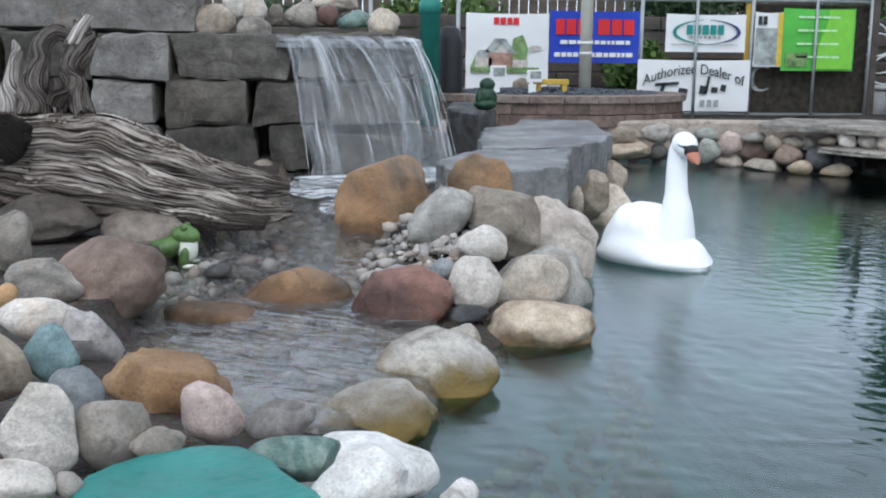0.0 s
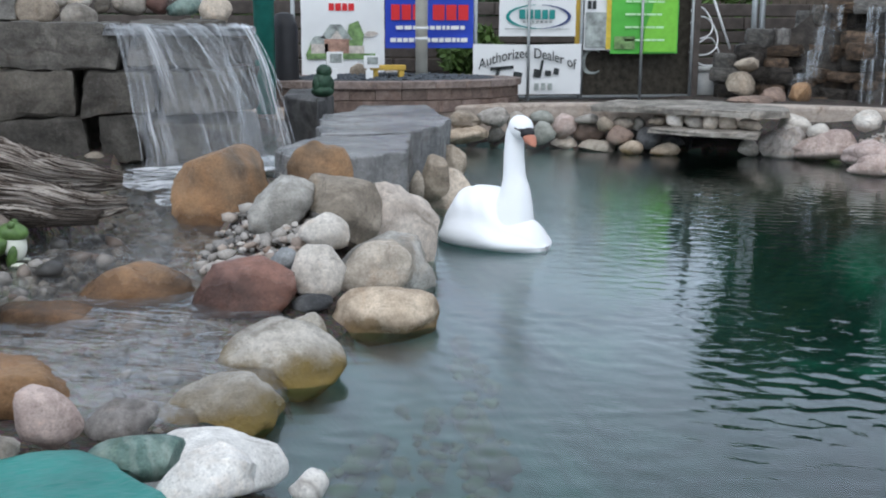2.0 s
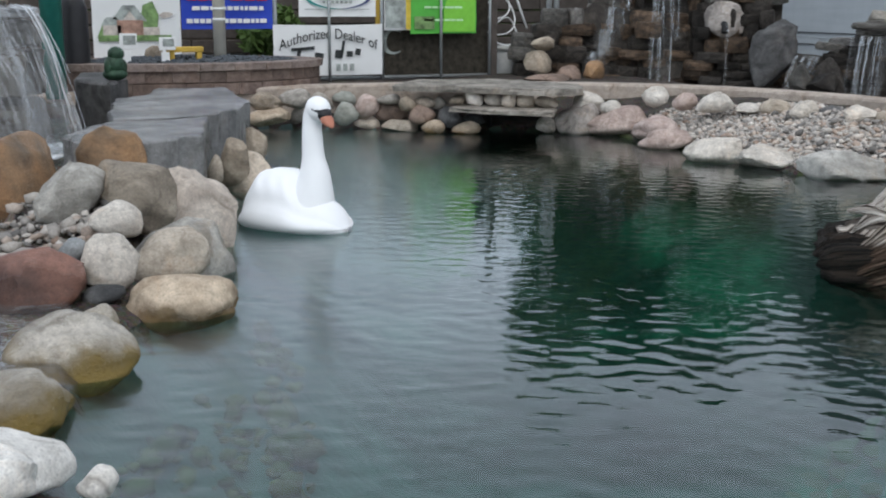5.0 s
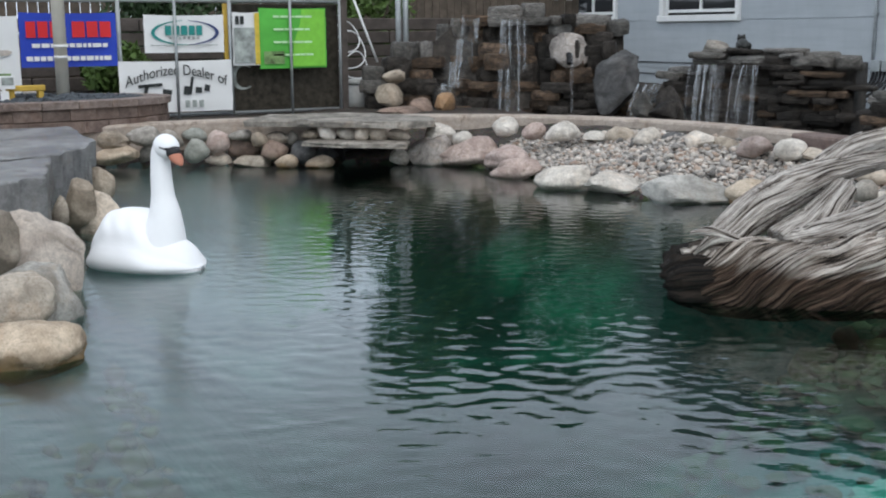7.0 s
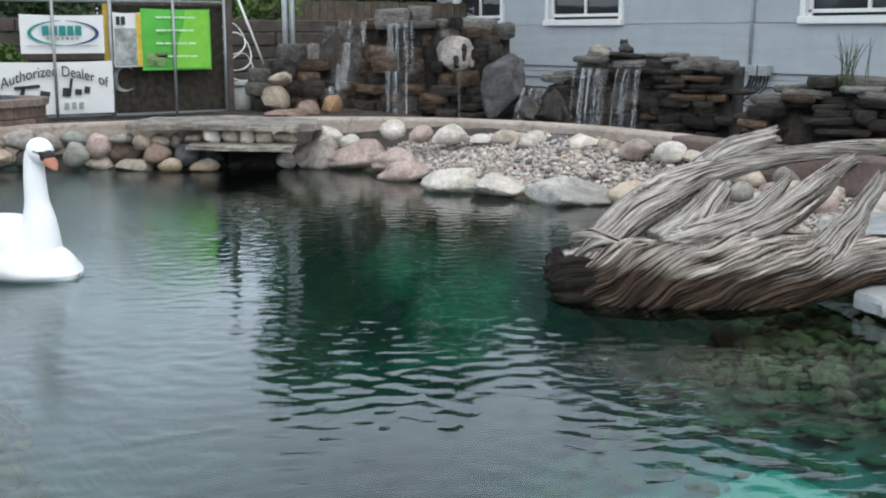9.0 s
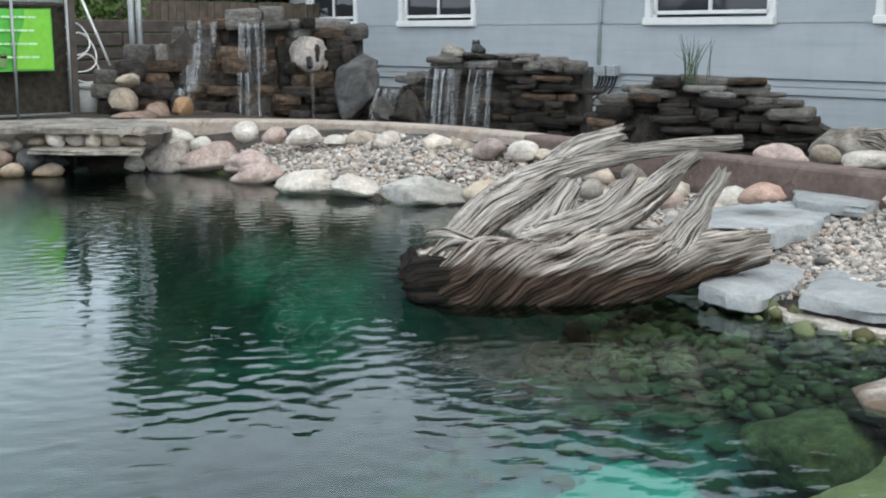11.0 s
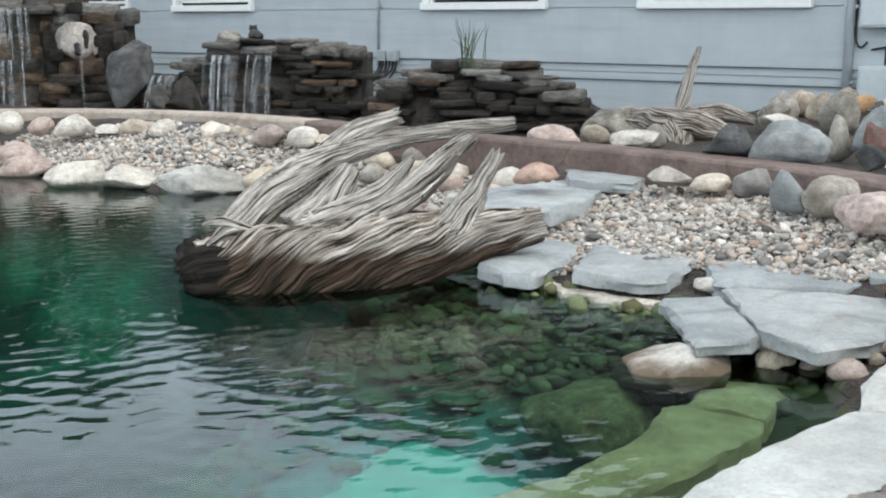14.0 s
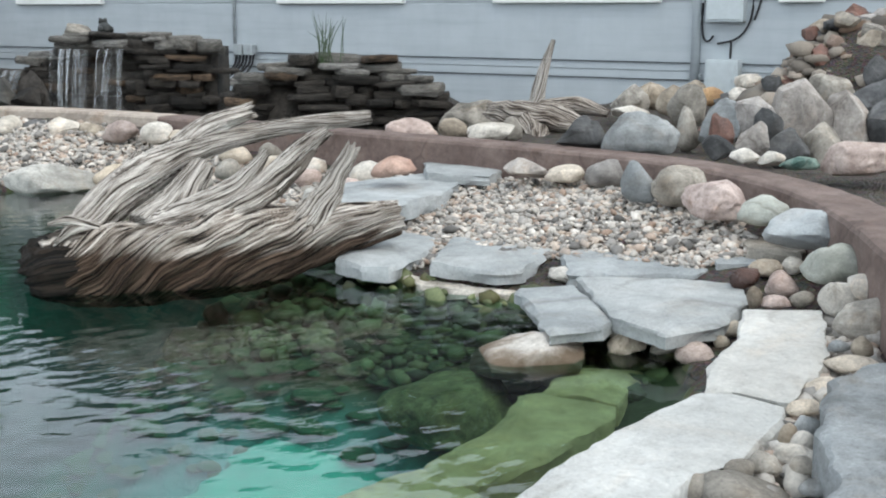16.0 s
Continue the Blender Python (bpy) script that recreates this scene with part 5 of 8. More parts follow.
rock("boulder", "yellow-brown cobble by the wall", (9.92, 3.11, 0.444), (0.29, 0.25, 0.21), TAN, "round", -72, group="stones behind the kerb")
rock("boulder", "orange-brown cobble by the wall", (9.59, 2.84, 0.458), (0.26, 0.22, 0.16), ORANGE, "round", -73, level=2, group="stones behind the kerb")
rock("boulder", "pale cobble by the wall", (9.62, 2.58, 0.430), (0.28, 0.24, 0.19), PALE, "round", -74, group="stones behind the kerb")
rock("boulder", "white cobble by the wall", (10.16, 2.70, 0.557), (0.24, 0.21, 0.15), PALE, "round", -74, level=2, group="stones behind the kerb")
rock("boulder", "brown cobble by the wall", (9.30, 3.10, 0.383), (0.23, 0.20, 0.26), TAN, "round", -71, level=2, group="stones behind the kerb")
rock("boulder", "long pale flat stone by the wall", (9.25, 3.42, 0.354), (0.33, 0.28, 0.11), PALE, "flat", -69, group="stones behind the kerb")
rock("boulder", "grey block in the heap", (9.79, 2.11, 0.618), (0.18, 0.16, 0.26), GREY, "broken", -77, level=2, group="stones behind the kerb")
rock("boulder", "white jagged rock in the heap", (9.89, 1.97, 0.636), (0.21, 0.17, 0.30), PALE, "broken", -78, level=2, group="stones behind the kerb")
rock("boulder", "grey flat rock in the heap", (8.58, 1.67, 0.571), (0.32, 0.27, 0.23), GREY, "flat", -78, group="stones behind the kerb")
rock("boulder", "grey rock high in the heap", (10.14, 1.77, 0.605), (0.26, 0.22, 0.32), GREY, "broken", -80, level=2, group="stones behind the kerb")
rock("boulder", "dark grey rock in the heap", (8.56, 1.36, 0.472), (0.39, 0.33, 0.30), DARK_GREY, "broken", -80, group="stones behind the kerb")
rock("boulder", "dark broken rock in the heap", (8.17, 1.19, 0.301), (0.33, 0.28, 0.39), DARK_GREY, "broken", -81, group="stones behind the kerb")
rock("boulder", "red-brown rock high in the heap", (10.52, 2.00, 0.776), (0.29, 0.25, 0.28), RED, "broken", -79, group="stones behind the kerb")
rock("boulder", "brown rock high in the heap", (10.73, 1.72, 0.770), (0.39, 0.33, 0.33), TAN, "broken", -80, group="stones behind the kerb")
rock("boulder", "rust-red rock on top of the heap", (11.14, 2.03, 0.943), (0.28, 0.24, 0.37), RED, "broken", -79, level=2, group="stones behind the kerb")
rock("boulder", "dark grey rock on top of the heap", (11.29, 1.80, 0.925), (0.36, 0.30, 0.32), DARK_GREY, "broken", -80, group="stones behind the kerb")
rock("boulder", "small dark rock in the heap", (8.23, 1.79, 0.533), (0.17, 0.15, 0.20), DARK_GREY, "broken", -77, level=2, group="stones behind the kerb")
rock("boulder", "dark grey rock in the heap", (7.54, 1.83, 0.344), (0.20, 0.17, 0.28), DARK_GREY, "broken", -75, level=2, group="stones behind the kerb")
rock("boulder", "brown-red rock in the heap", (7.20, 2.02, 0.320), (0.16, 0.13, 0.29), RED, "broken", -73, level=2, group="stones behind the kerb")
rock("boulder", "brown rounded boulder on the block wall", (-1.03, 8.72, 1.104), (0.35, 0.29, 0.27), TAN, "round", 7, group="cobbles on the block wall")
rock("boulder", "grey cobble beside the falls' lip", (-0.71, 8.61, 1.092), (0.26, 0.22, 0.20), GREY, "round", 5, group="cobbles on the block wall")
rock("boulder", "pale cobble on the block wall", (-0.88, 8.94, 1.248), (0.19, 0.16, 0.25), PALE, "round", 6, level=2, group="cobbles on the block wall")
rock("boulder", "pale cobble on the block wall", (-0.73, 8.92, 1.233), (0.19, 0.16, 0.23), PALE, "round", 5, level=2, group="cobbles on the block wall")
rock("boulder", "small grey cobble behind the lip", (-0.58, 8.98, 1.213), (0.12, 0.10, 0.17), GREY, "round", 4, level=2, group="cobbles on the block wall")
rock("boulder", "grey cobble behind the falls' lip", (-0.39, 9.02, 1.200), (0.26, 0.22, 0.22), GREY, "round", 2, group="cobbles on the block wall")
rock("boulder", "reddish cobble behind the falls' lip", (-0.18, 8.97, 1.207), (0.17, 0.15, 0.18), RED, "round", 1, level=2, group="cobbles on the block wall")
rock("boulder", "cream cobble behind the falls' lip", (-0.14, 9.27, 1.309), (0.39, 0.33, 0.21), BUFF, "round", 1, group="cobbles on the block wall")
rock("boulder", "grey-green oval cobble behind the lip", (0.02, 8.89, 1.196), (0.28, 0.24, 0.15), GREEN, "round", -0, group="cobbles on the block wall")
rock("boulder", "cream-tan oval cobble at the end of the lip", (0.24, 8.74, 1.121), (0.25, 0.21, 0.24), BUFF, "round", -2, group="cobbles on the block wall")
rock("cobble", "small tan cobble wedged in the block wall", (-1.28, 8.40, 0.798), (0.13, 0.11, 0.11), TAN, "round", 9, level=2, group="cobbles on the block wall")
rock("cobble", "small pale cobble wedged in the block wall", (-1.17, 8.38, 0.811), (0.10, 0.09, 0.07), BUFF, "round", 8, level=2, group="cobbles on the block wall")
rock("cobble", "small tan cobble at the wall's foot", (-0.62, 8.08, 0.194), (0.14, 0.12, 0.10), TAN, "round", 4, level=2, group="cobbles on the block wall")
rock("cobble", "pale stone below the block wall", (-1.46, 8.33, 0.335), (0.22, 0.19, 0.14), PALE, "round", 10, level=2, group="cobbles on the block wall")
rock("boulder", "pale round stone with a water spout", (7.95, 10.95, 0.765), (0.46, 0.38, 0.42), VEINED, "angular", -35, group="stones of the far fountains")
rock("boulder", "large smooth grey boulder leaning by the fountain", (8.060, 10.190, 0.222), (0.510, 0.300, 0.777), DARK_GREY, "angular", -38, group="stones of the far fountains")
rock("boulder", "tan boulder at the fountain's end", (5.930, 11.590, 0.350), (0.323, 0.280, 0.285), TAN, "angular", -26, level=2, group="stones of the far fountains")
rock("boulder", "tan squarish stone stacked at the fountain's end", (6.0, 11.62, 0.62), (0.27, 0.24, 0.17), TAN, "angular", -20, level=2, group="stones of the far fountains")
rock("boulder", "pinkish-brown stone at the fountain's foot", (6.16, 11.3, 0.28), (0.3, 0.24, 0.2), ROSE_BROWN, "angular", -26, level=2, group="stones of the far fountains")
rock("boulder", "rusty square stone at the fountain's foot", (6.42, 11.18, 0.3), (0.24, 0.2, 0.24), RUSTY, "broken", -30, level=2, group="stones of the far fountains")
rock("boulder", "flat reddish stone before the fountain", (5.85, 11.2, 0.3), (0.5, 0.3, 0.1), ROSE_BROWN, "flat", -24, level=2, group="stones of the far fountains")
rock("boulder", "dark angular boulder between the fountains", (8.040, 9.690, 0.222), (0.264, 0.260, 0.345), SLATE_TOP, "broken", -39, level=2, group="stones of the far fountains")
rock("boulder", "dark broken rock between the fountains", (8.230, 9.500, 0.010), (0.336, 0.230, 0.620), SLATE, "broken", -40, level=2, group="stones of the far fountains")
rock("boulder", "dark grey broken rock between the fountains", (8.110, 9.430, 0.256), (0.330, 0.260, 0.210), SLATE, "broken", -40, level=2, group="stones of the far fountains")
rock("boulder", "grey rock on top of the slate fountain", (8.80, 9.39, 0.920), (0.31, 0.26, 0.18), GREY, "angular", -43, level=2, group="stones of the far fountains")


# ---------------------------------------------------------------- driftwood
def stump():
    d = thing("driftwood_stump", "large weathered grey driftwood stump lying at the water's edge", "driftwood")
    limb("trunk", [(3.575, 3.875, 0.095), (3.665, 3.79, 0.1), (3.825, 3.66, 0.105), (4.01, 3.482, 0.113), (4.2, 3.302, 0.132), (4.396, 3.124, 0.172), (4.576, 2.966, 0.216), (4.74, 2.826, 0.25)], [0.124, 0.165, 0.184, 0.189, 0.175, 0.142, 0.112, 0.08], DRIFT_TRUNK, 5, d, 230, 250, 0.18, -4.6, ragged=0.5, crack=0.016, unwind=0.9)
    limb("hollow_end", [(3.68, 3.80, 0.11), (3.59, 3.86, 0.10), (3.525, 3.915, 0.09), (3.49, 3.945, 0.08)], [0.14, 0.15, 0.135, 0.1], DRIFT_BLACK, 16, d, 64, 36, 0.22, 0.4, ragged=0.4, crack=0.014)
    for k, (y0, z0, y1, z1) in enumerate(((3.734, 0.276, 3.837, 0.305), (3.763, 0.225, 3.843, 0.248), (3.747, 0.29, 3.794, 0.225), (3.743, 0.25, 3.828, 0.19), (3.715, 0.2, 3.776, 0.1), (3.70, 0.15, 3.76, 0.05))):
        limb("torn_end", [(3.70 - 0.1 * (y0 - 3.7), y0 - 0.03, z0), (3.60, (y0 + y1) / 2, (z0 + z1) / 2 + 0.02), (3.53, y1, z1)], [0.02, 0.024, 0.006], DRIFT if k % 2 == 0 else DRIFT_DARK, 60 + k, d, 30, 30, 0.3, 0.8, ragged=0.9, crack=0.008)
    limb("long_branch", [(3.72, 3.85, 0.235), (3.878, 3.830, 0.345), (4.064, 3.788, 0.452), (4.237, 3.726, 0.535), (4.407, 3.657, 0.586), (4.599, 3.564, 0.624), (4.838, 3.397, 0.657), (5.078, 3.211, 0.680)], [0.085, 0.098, 0.092, 0.074, 0.056, 0.045, 0.039, 0.034], DRIFT, 6, d, 130, 190, 0.16, 1.0, ragged=0.6, crack=0.011)
    limb("broken_branch", [(4.172, 3.777, 0.490), (4.304, 3.733, 0.602), (4.419, 3.669, 0.676), (4.565, 3.569, 0.730)], [0.060, 0.058, 0.054, 0.04], DRIFT, 7, d, 64, 80, 0.22, 0.8, ragged=1.4, crack=0.01)
    limb("root", [(3.92, 3.63, 0.22), (4.085, 3.619, 0.333), (4.182, 3.618, 0.419), (4.269, 3.624, 0.492)], [0.11, 0.085, 0.068, 0.055], DRIFT, 10, d, 70, 70, 0.2, 0.6, crack=0.01)
    limb("split_branch", [(3.90, 3.60, 0.25), (4.085, 3.474, 0.323), (4.213, 3.396, 0.391), (4.306, 3.355, 0.474), (4.378, 3.321, 0.559)], [0.062, 0.062, 0.055, 0.04, 0.02], DRIFT, 9, d, 64, 80, 0.26, 0.9, ragged=1.2, crack=0.01)
    limb("split_branch", [(4.10, 3.420, 0.27), (4.260, 3.315, 0.36), (4.385, 3.250, 0.47), (4.491, 3.202, 0.572), (4.605, 3.140, 0.652)], [0.07, 0.08, 0.076, 0.058, 0.036], DRIFT, 8, d, 90, 110, 0.28, 1.0, ragged=1.6, squash=0.75, crack=0.014)
    limb("split_core", [(4.20, 3.31, 0.30), (4.33, 3.235, 0.40), (4.44, 3.185, 0.50), (4.52, 3.15, 0.57)], [0.03, 0.045, 0.04, 0.015], DRIFT_BROWN, 13, d, 40, 50, 0.3, 0.6, ragged=1.2, crack=0.01)
    limb("upright_spur", [(4.385, 3.10, 0.22), (4.473, 3.045, 0.349), (4.524, 3.022, 0.447), (4.562, 3.001, 0.511), (4.598, 2.985, 0.581)], [0.1, 0.07, 0.046, 0.039, 0.034], DRIFT, 11, d, 64, 70, 0.22, 0.8, ragged=1.4, crack=0.01)
    limb("small_spur", [(3.975, 3.871, 0.375), (4.042, 3.858, 0.485), (4.091, 3.846, 0.565)], [0.045, 0.034, 0.013], DRIFT, 12, d, 40, 40, 0.24, 0.6, ragged=0.9, crack=0.007)
    return d


stump()


def left_log():
    d = thing("driftwood_log", "dark weathered driftwood log with upright broken branches", "driftwood")
    limb("trunk", [(-2.020, 5.655, 0.539), (-1.709, 5.688, 0.577), (-1.470, 5.703, 0.596), (-1.231, 5.722, 0.584), (-0.991, 5.750, 0.508), (-0.775, 5.782, 0.447), (-0.554, 5.820, 0.420), (-0.323, 5.858, 0.397)], [0.191, 0.215, 0.199, 0.195, 0.163, 0.125, 0.086, 0.041], DRIFT_LOG, 31, d, 190, 220, 0.24, 0.3, crack=0.035, lines=4.5)
    limb("split_edge", [(-1.536, 5.632, 0.515), (-1.216, 5.629, 0.475), (-0.947, 5.622, 0.393), (-0.676, 5.630, 0.336), (-0.485, 5.649, 0.304), (-0.297, 5.676, 0.308)], [0.137, 0.132, 0.116, 0.095, 0.067, 0.034], DRIFT_LOG, 35, d, 130, 160, 0.2, 0.3, ragged=0.9, crack=0.026, lines=3.5)
    # Darker brown wood along the lower edge.
    limb("lower_edge", [(-1.966, 5.630, 0.433), (-1.537, 5.614, 0.421), (-1.159, 5.595, 0.377), (-0.809, 5.593, 0.299), (-0.427, 5.594, 0.254)], [0.109, 0.115, 0.093, 0.072, 0.033], DRIFT_BROWN, 36, d, 80, 100, 0.24, 0.4, ragged=0.9, crack=0.014)
    # Solid near-black bulge in place of the hollow's dark inside.
    limb("hollow", [(-1.561, 5.564, 0.686), (-1.592, 5.504, 0.680), (-1.605, 5.444, 0.681)], [0.070, 0.096, 0.105], DRIFT_BLACK, 37, d, 36, 20, 0.30, 0.2)
    limb("upright_branch", [(-1.541, 5.721, 0.768), (-1.546, 5.745, 0.889), (-1.524, 5.767, 1.011), (-1.507, 5.784, 1.106), (-1.443, 5.801, 1.167), (-1.371, 5.803, 1.156)], [0.094, 0.072, 0.052, 0.044, 0.041, 0.036], DRIFT_DARK, 32, d, 60, 80, 0.24, 0.9, crack=0.01)
    limb("upright_branch", [(-1.350, 5.747, 0.767), (-1.358, 5.771, 0.889), (-1.369, 5.790, 0.985), (-1.330, 5.805, 1.081), (-1.313, 5.819, 1.157), (-1.335, 5.833, 1.222)], [0.094, 0.069, 0.058, 0.067, 0.056, 0.028], DRIFT_DARK, 33, d, 60, 80, 0.22, 0.7, ragged=1.4, crack=0.01)
    limb("branch_tip", [(-1.358, 5.773, 1.113), (-1.320, 5.784, 1.184), (-1.281, 5.792, 1.244)], [0.033, 0.033, 0.025], DRIFT, 40, d, 30, 30, 0.25, 0.6, ragged=1.4)
    limb("broken_spur", [(-1.648, 5.750, 0.765), (-1.662, 5.775, 0.887), (-1.650, 5.795, 0.996), (-1.634, 5.808, 1.072), (-1.650, 5.820, 1.126)], [0.072, 0.050, 0.033, 0.025, 0.008], DRIFT, 34, d, 40, 50, 0.22, 0.5, ragged=0.9, crack=0.01)
    # Near-black piece between the two upright branches.
    limb("knot", [(-1.432, 5.660, 0.814), (-1.410, 5.671, 0.881), (-1.426, 5.685, 0.947)], [0.038, 0.044, 0.025], DRIFT_NEAR_BLACK, 41, d, 30, 30, 0.30, 0.6)
    return d


left_log()


# ---------------------------------------------------------------- flat stones
SUNK = stone("lit_bed_turquoise", (0.045, 0.38, 0.3), (0.085, 0.52, 0.42), patch=2, bump=0.3, each=0.05, mottle=0.4)
TEAL_SLAB = plain("teal_glazed_slab", (0.015, 0.175, 0.15), 0.45, wear=0.2, scale=5, bump=0.5)
scored = node(TEAL_SLAB.node_tree, "ShaderNodeTexWave", Scale=9.0, Distortion=5.0, Detail=3.0)
TEAL_SLAB.node_tree.links.new(coords(TEAL_SLAB.node_tree, "Object", (0.5, 2.5, 1), False), scored.inputs["Vector"])
relief(TEAL_SLAB.node_tree, TEAL_SLAB.node_tree.nodes["Principled BSDF"], scored.outputs["Fac"], 0.5, 0.006)
slab("limestone_slab", "rough white limestone slab beside the pond", [(4.21, 1.01), (4.34, 0.77), (4.10, 0.69), (3.63, 0.61), (3.25, 0.61), (3.29, 0.78), (3.25, 0.85), (3.52, 0.91), (3.81, 0.92)], 0.160, 0.13, LIME_SLAB, 11, 0.025, 0.012, "flagstone", "white limestone path slabs")
slab("limestone_slab", "long white limestone slab at the water's edge", [(3.26, 0.87), (3.30, 0.78), (3.26, 0.62), (3.07, 0.60), (2.77, 0.62), (2.67, 0.69), (2.48, 0.69), (2.29, 0.84), (2.36, 0.99), (2.62, 0.98), (2.85, 0.95)], 0.150, 0.13, LIME_SLAB, 12, 0.025, 0.012, "flagstone", "white limestone path slabs")
slab("limestone_slab", "white limestone slab at the pond's near edge", [(2.37, 1.01), (2.29, 0.86), (2.11, 0.88), (2.00, 1.16), (2.20, 1.21), (2.29, 1.13)], 0.140, 0.12, LIME_SLAB, 13, 0.030, 0.015, "flagstone", "white limestone path slabs")
slab("ledge_stone", "large rough blue-grey ledge stone beside the white slabs", [(3.03, 0.48), (3.24, 0.48), (3.41, 0.41), (3.43, 0.27), (2.98, 0.12), (2.35, 0.06), (2.22, 0.27), (2.41, 0.33), (2.69, 0.40)], 0.270, 0.22, BLUE_GREY, 14, 0.050, 0.020, "rock", "white limestone path slabs")
slab("ledge_slab", "algae-green slab just under the water", [(3.88, 1.55), (3.97, 1.29), (3.88, 1.27), (3.58, 1.23), (3.59, 1.51)], -0.050, 0.25, ALGAE_SLAB, 15, 0.020, 0.015, "step", "submerged ledge slabs")
slab("ledge_slab", "algae-green slab under the water with square edges", [(3.51, 1.57), (3.59, 1.52), (3.59, 1.23), (3.44, 1.20), (3.11, 1.24), (2.76, 1.30), (2.83, 1.53), (3.08, 1.51), (3.26, 1.50)], -0.060, 0.30, ALGAE_SLAB, 16, 0.020, 0.015, "step", "submerged ledge slabs")
slab("ledge_slab", "pale algae-stained slab under the water", [(2.76, 1.57), (2.84, 1.53), (2.78, 1.31), (2.55, 1.26), (2.38, 1.56), (2.56, 1.63)], -0.070, 0.30, ALGAE_SLAB, 17, 0.020, 0.015, "step", "submerged ledge slabs")
# The lit deep bed is drawn as an added bright turquoise slab.
slab("sunken_slab", "broad turquoise slab standing in for the lit deep pond bed", [(2.73, 2.54), (3.32, 2.69), (3.81, 2.72), (4.07, 2.53), (4.09, 2.26), (3.90, 2.07), (3.51, 2.06), (2.96, 1.91)], -0.450, 0.30, SUNK, 18, 0.100, 0.040, "step", "submerged ledge slabs")
slab("flagstone", "blue-grey flagstone with a broken front edge", [(4.27, 1.95), (4.44, 1.77), (4.00, 1.42), (3.89, 1.42), (3.73, 1.55)], 0.110, 0.05, FLAG, 19, 0.03, 0.014, "flagstone", "flagstones at the water's edge")
slab("flagstone", "large blue-grey flagstone beside the white slab", [(4.50, 1.80), (4.68, 1.47), (4.72, 1.17), (4.48, 1.06), (4.09, 1.06), (3.84, 1.17), (3.97, 1.41)], 0.130, 0.06, FLAG, 20, 0.03, 0.014, "flagstone", "flagstones at the water's edge")
slab("flagstone", "long blue-grey flagstone below the gravel", [(5.10, 2.16), (5.26, 1.90), (5.36, 1.54), (5.01, 1.35), (4.81, 1.38), (4.64, 1.65), (4.58, 1.87)], 0.130, 0.07, FLAG, 21, 0.035, 0.02, "flagstone", "flagstones at the water's edge")
slab("flagstone", "pale blue-grey flagstone with rounded corners", [(5.04, 2.71), (5.22, 2.28), (5.02, 2.12), (4.56, 2.07), (4.47, 2.15), (4.48, 2.49)], 0.120, 0.068, FLAG, 22, 0.04, 0.022, "flagstone", "flagstones at the water's edge")
slab("flagstone", "grey flagstone beside the driftwood stump", [(4.40, 2.96), (5.04, 3.17), (5.16, 3.04), (5.07, 2.78), (4.68, 2.66), (4.36, 2.63), (4.33, 2.76)], 0.100, 0.075, FLAG, 23, 0.05, 0.026, "flagstone", "flagstones at the water's edge")
slab("flagstone", "broad smooth grey flagstone behind the driftwood", [(4.92, 3.55), (5.72, 3.83), (6.35, 3.62), (6.33, 3.31), (5.73, 3.14), (5.18, 3.13), (4.92, 3.23)], 0.220, 0.10, FLAG, 24, 0.030, 0.014, "flagstone", "flagstones at the water's edge")
slab("flagstone", "narrow blue-grey flagstone against the kerb", [(6.50, 3.76), (6.75, 3.35), (6.38, 3.12), (6.08, 3.04), (6.00, 3.43)], 0.270, 0.06, FLAG, 25, 0.020, 0.012, "flagstone", "flagstones at the water's edge")
slab("flagstone", "flat grey flagstone at the gravel's edge", [(5.37, 1.55), (5.60, 1.48), (5.33, 1.24), (4.98, 1.16), (4.91, 1.33)], 0.160, 0.09, FLAG, 26, 0.020, 0.012, "flagstone", "flagstones at the water's edge")
slab("flagstone", "narrow dark grey flagstone at the gravel's edge", [(5.26, 1.32), (5.38, 1.29), (5.23, 1.03), (5.03, 1.00), (5.07, 1.25)], 0.210, 0.07, GREY, 27, 0.015, 0.012, "flagstone", "flagstones at the water's edge")
slab("flagstone", "pale flat stone under the flagstones at the waterline", [(4.62, 2.85), (4.95, 2.8), (5.0, 2.4), (5.08, 2.0), (4.62, 1.76), (4.44, 2.05), (4.4, 2.5)], 0.028, 0.12, PALE, 28, 0.020, 0.012, "flagstone", "flagstones at the water's edge")
slab("stepping_slab", "wet dark grey slab lying across the stone pile", [(0.48, 6.50), (0.65, 6.93), (0.83, 7.21), (1.09, 7.14), (1.42, 7.30), (1.32, 6.82), (1.20, 6.29), (0.84, 6.08), (0.54, 6.12)], 0.460, 0.28, WET_SLAB, 29, 0.045, 0.012, "flagstone", "slabs by the falls")
slab("stepping_slab", "big wet dark grey slab behind the stone pile", [(0.85, 7.65), (1.01, 8.66), (1.24, 8.88), (1.43, 9.52), (1.99, 9.44), (1.90, 8.71), (1.88, 8.13), (1.67, 7.61), (1.44, 7.29), (1.09, 7.14), (0.83, 7.20)], 0.475, 0.36, WET_SLAB, 30, 0.050, 0.012, "flagstone", "slabs by the falls")
slab("stepping_slab", "wet dark stone block beside the falls", [(0.79, 9.53), (0.91, 10.46), (1.25, 10.49), (1.21, 9.57), (1.01, 9.03)], 0.560, 0.40, DARK_GREY, 31, 0.020, 0.020, "flagstone", "slabs by the falls")
slab("bench_slab", "long grey stone slab laid as a bench over the skimmer", [(3.60, 9.93), (4.04, 10.50), (4.85, 10.31), (5.29, 9.45), (5.06, 8.93), (4.67, 8.96), (4.08, 9.60)], 0.425, 0.06, GREY, 32, 0.030, 0.015, "stone slab", "")
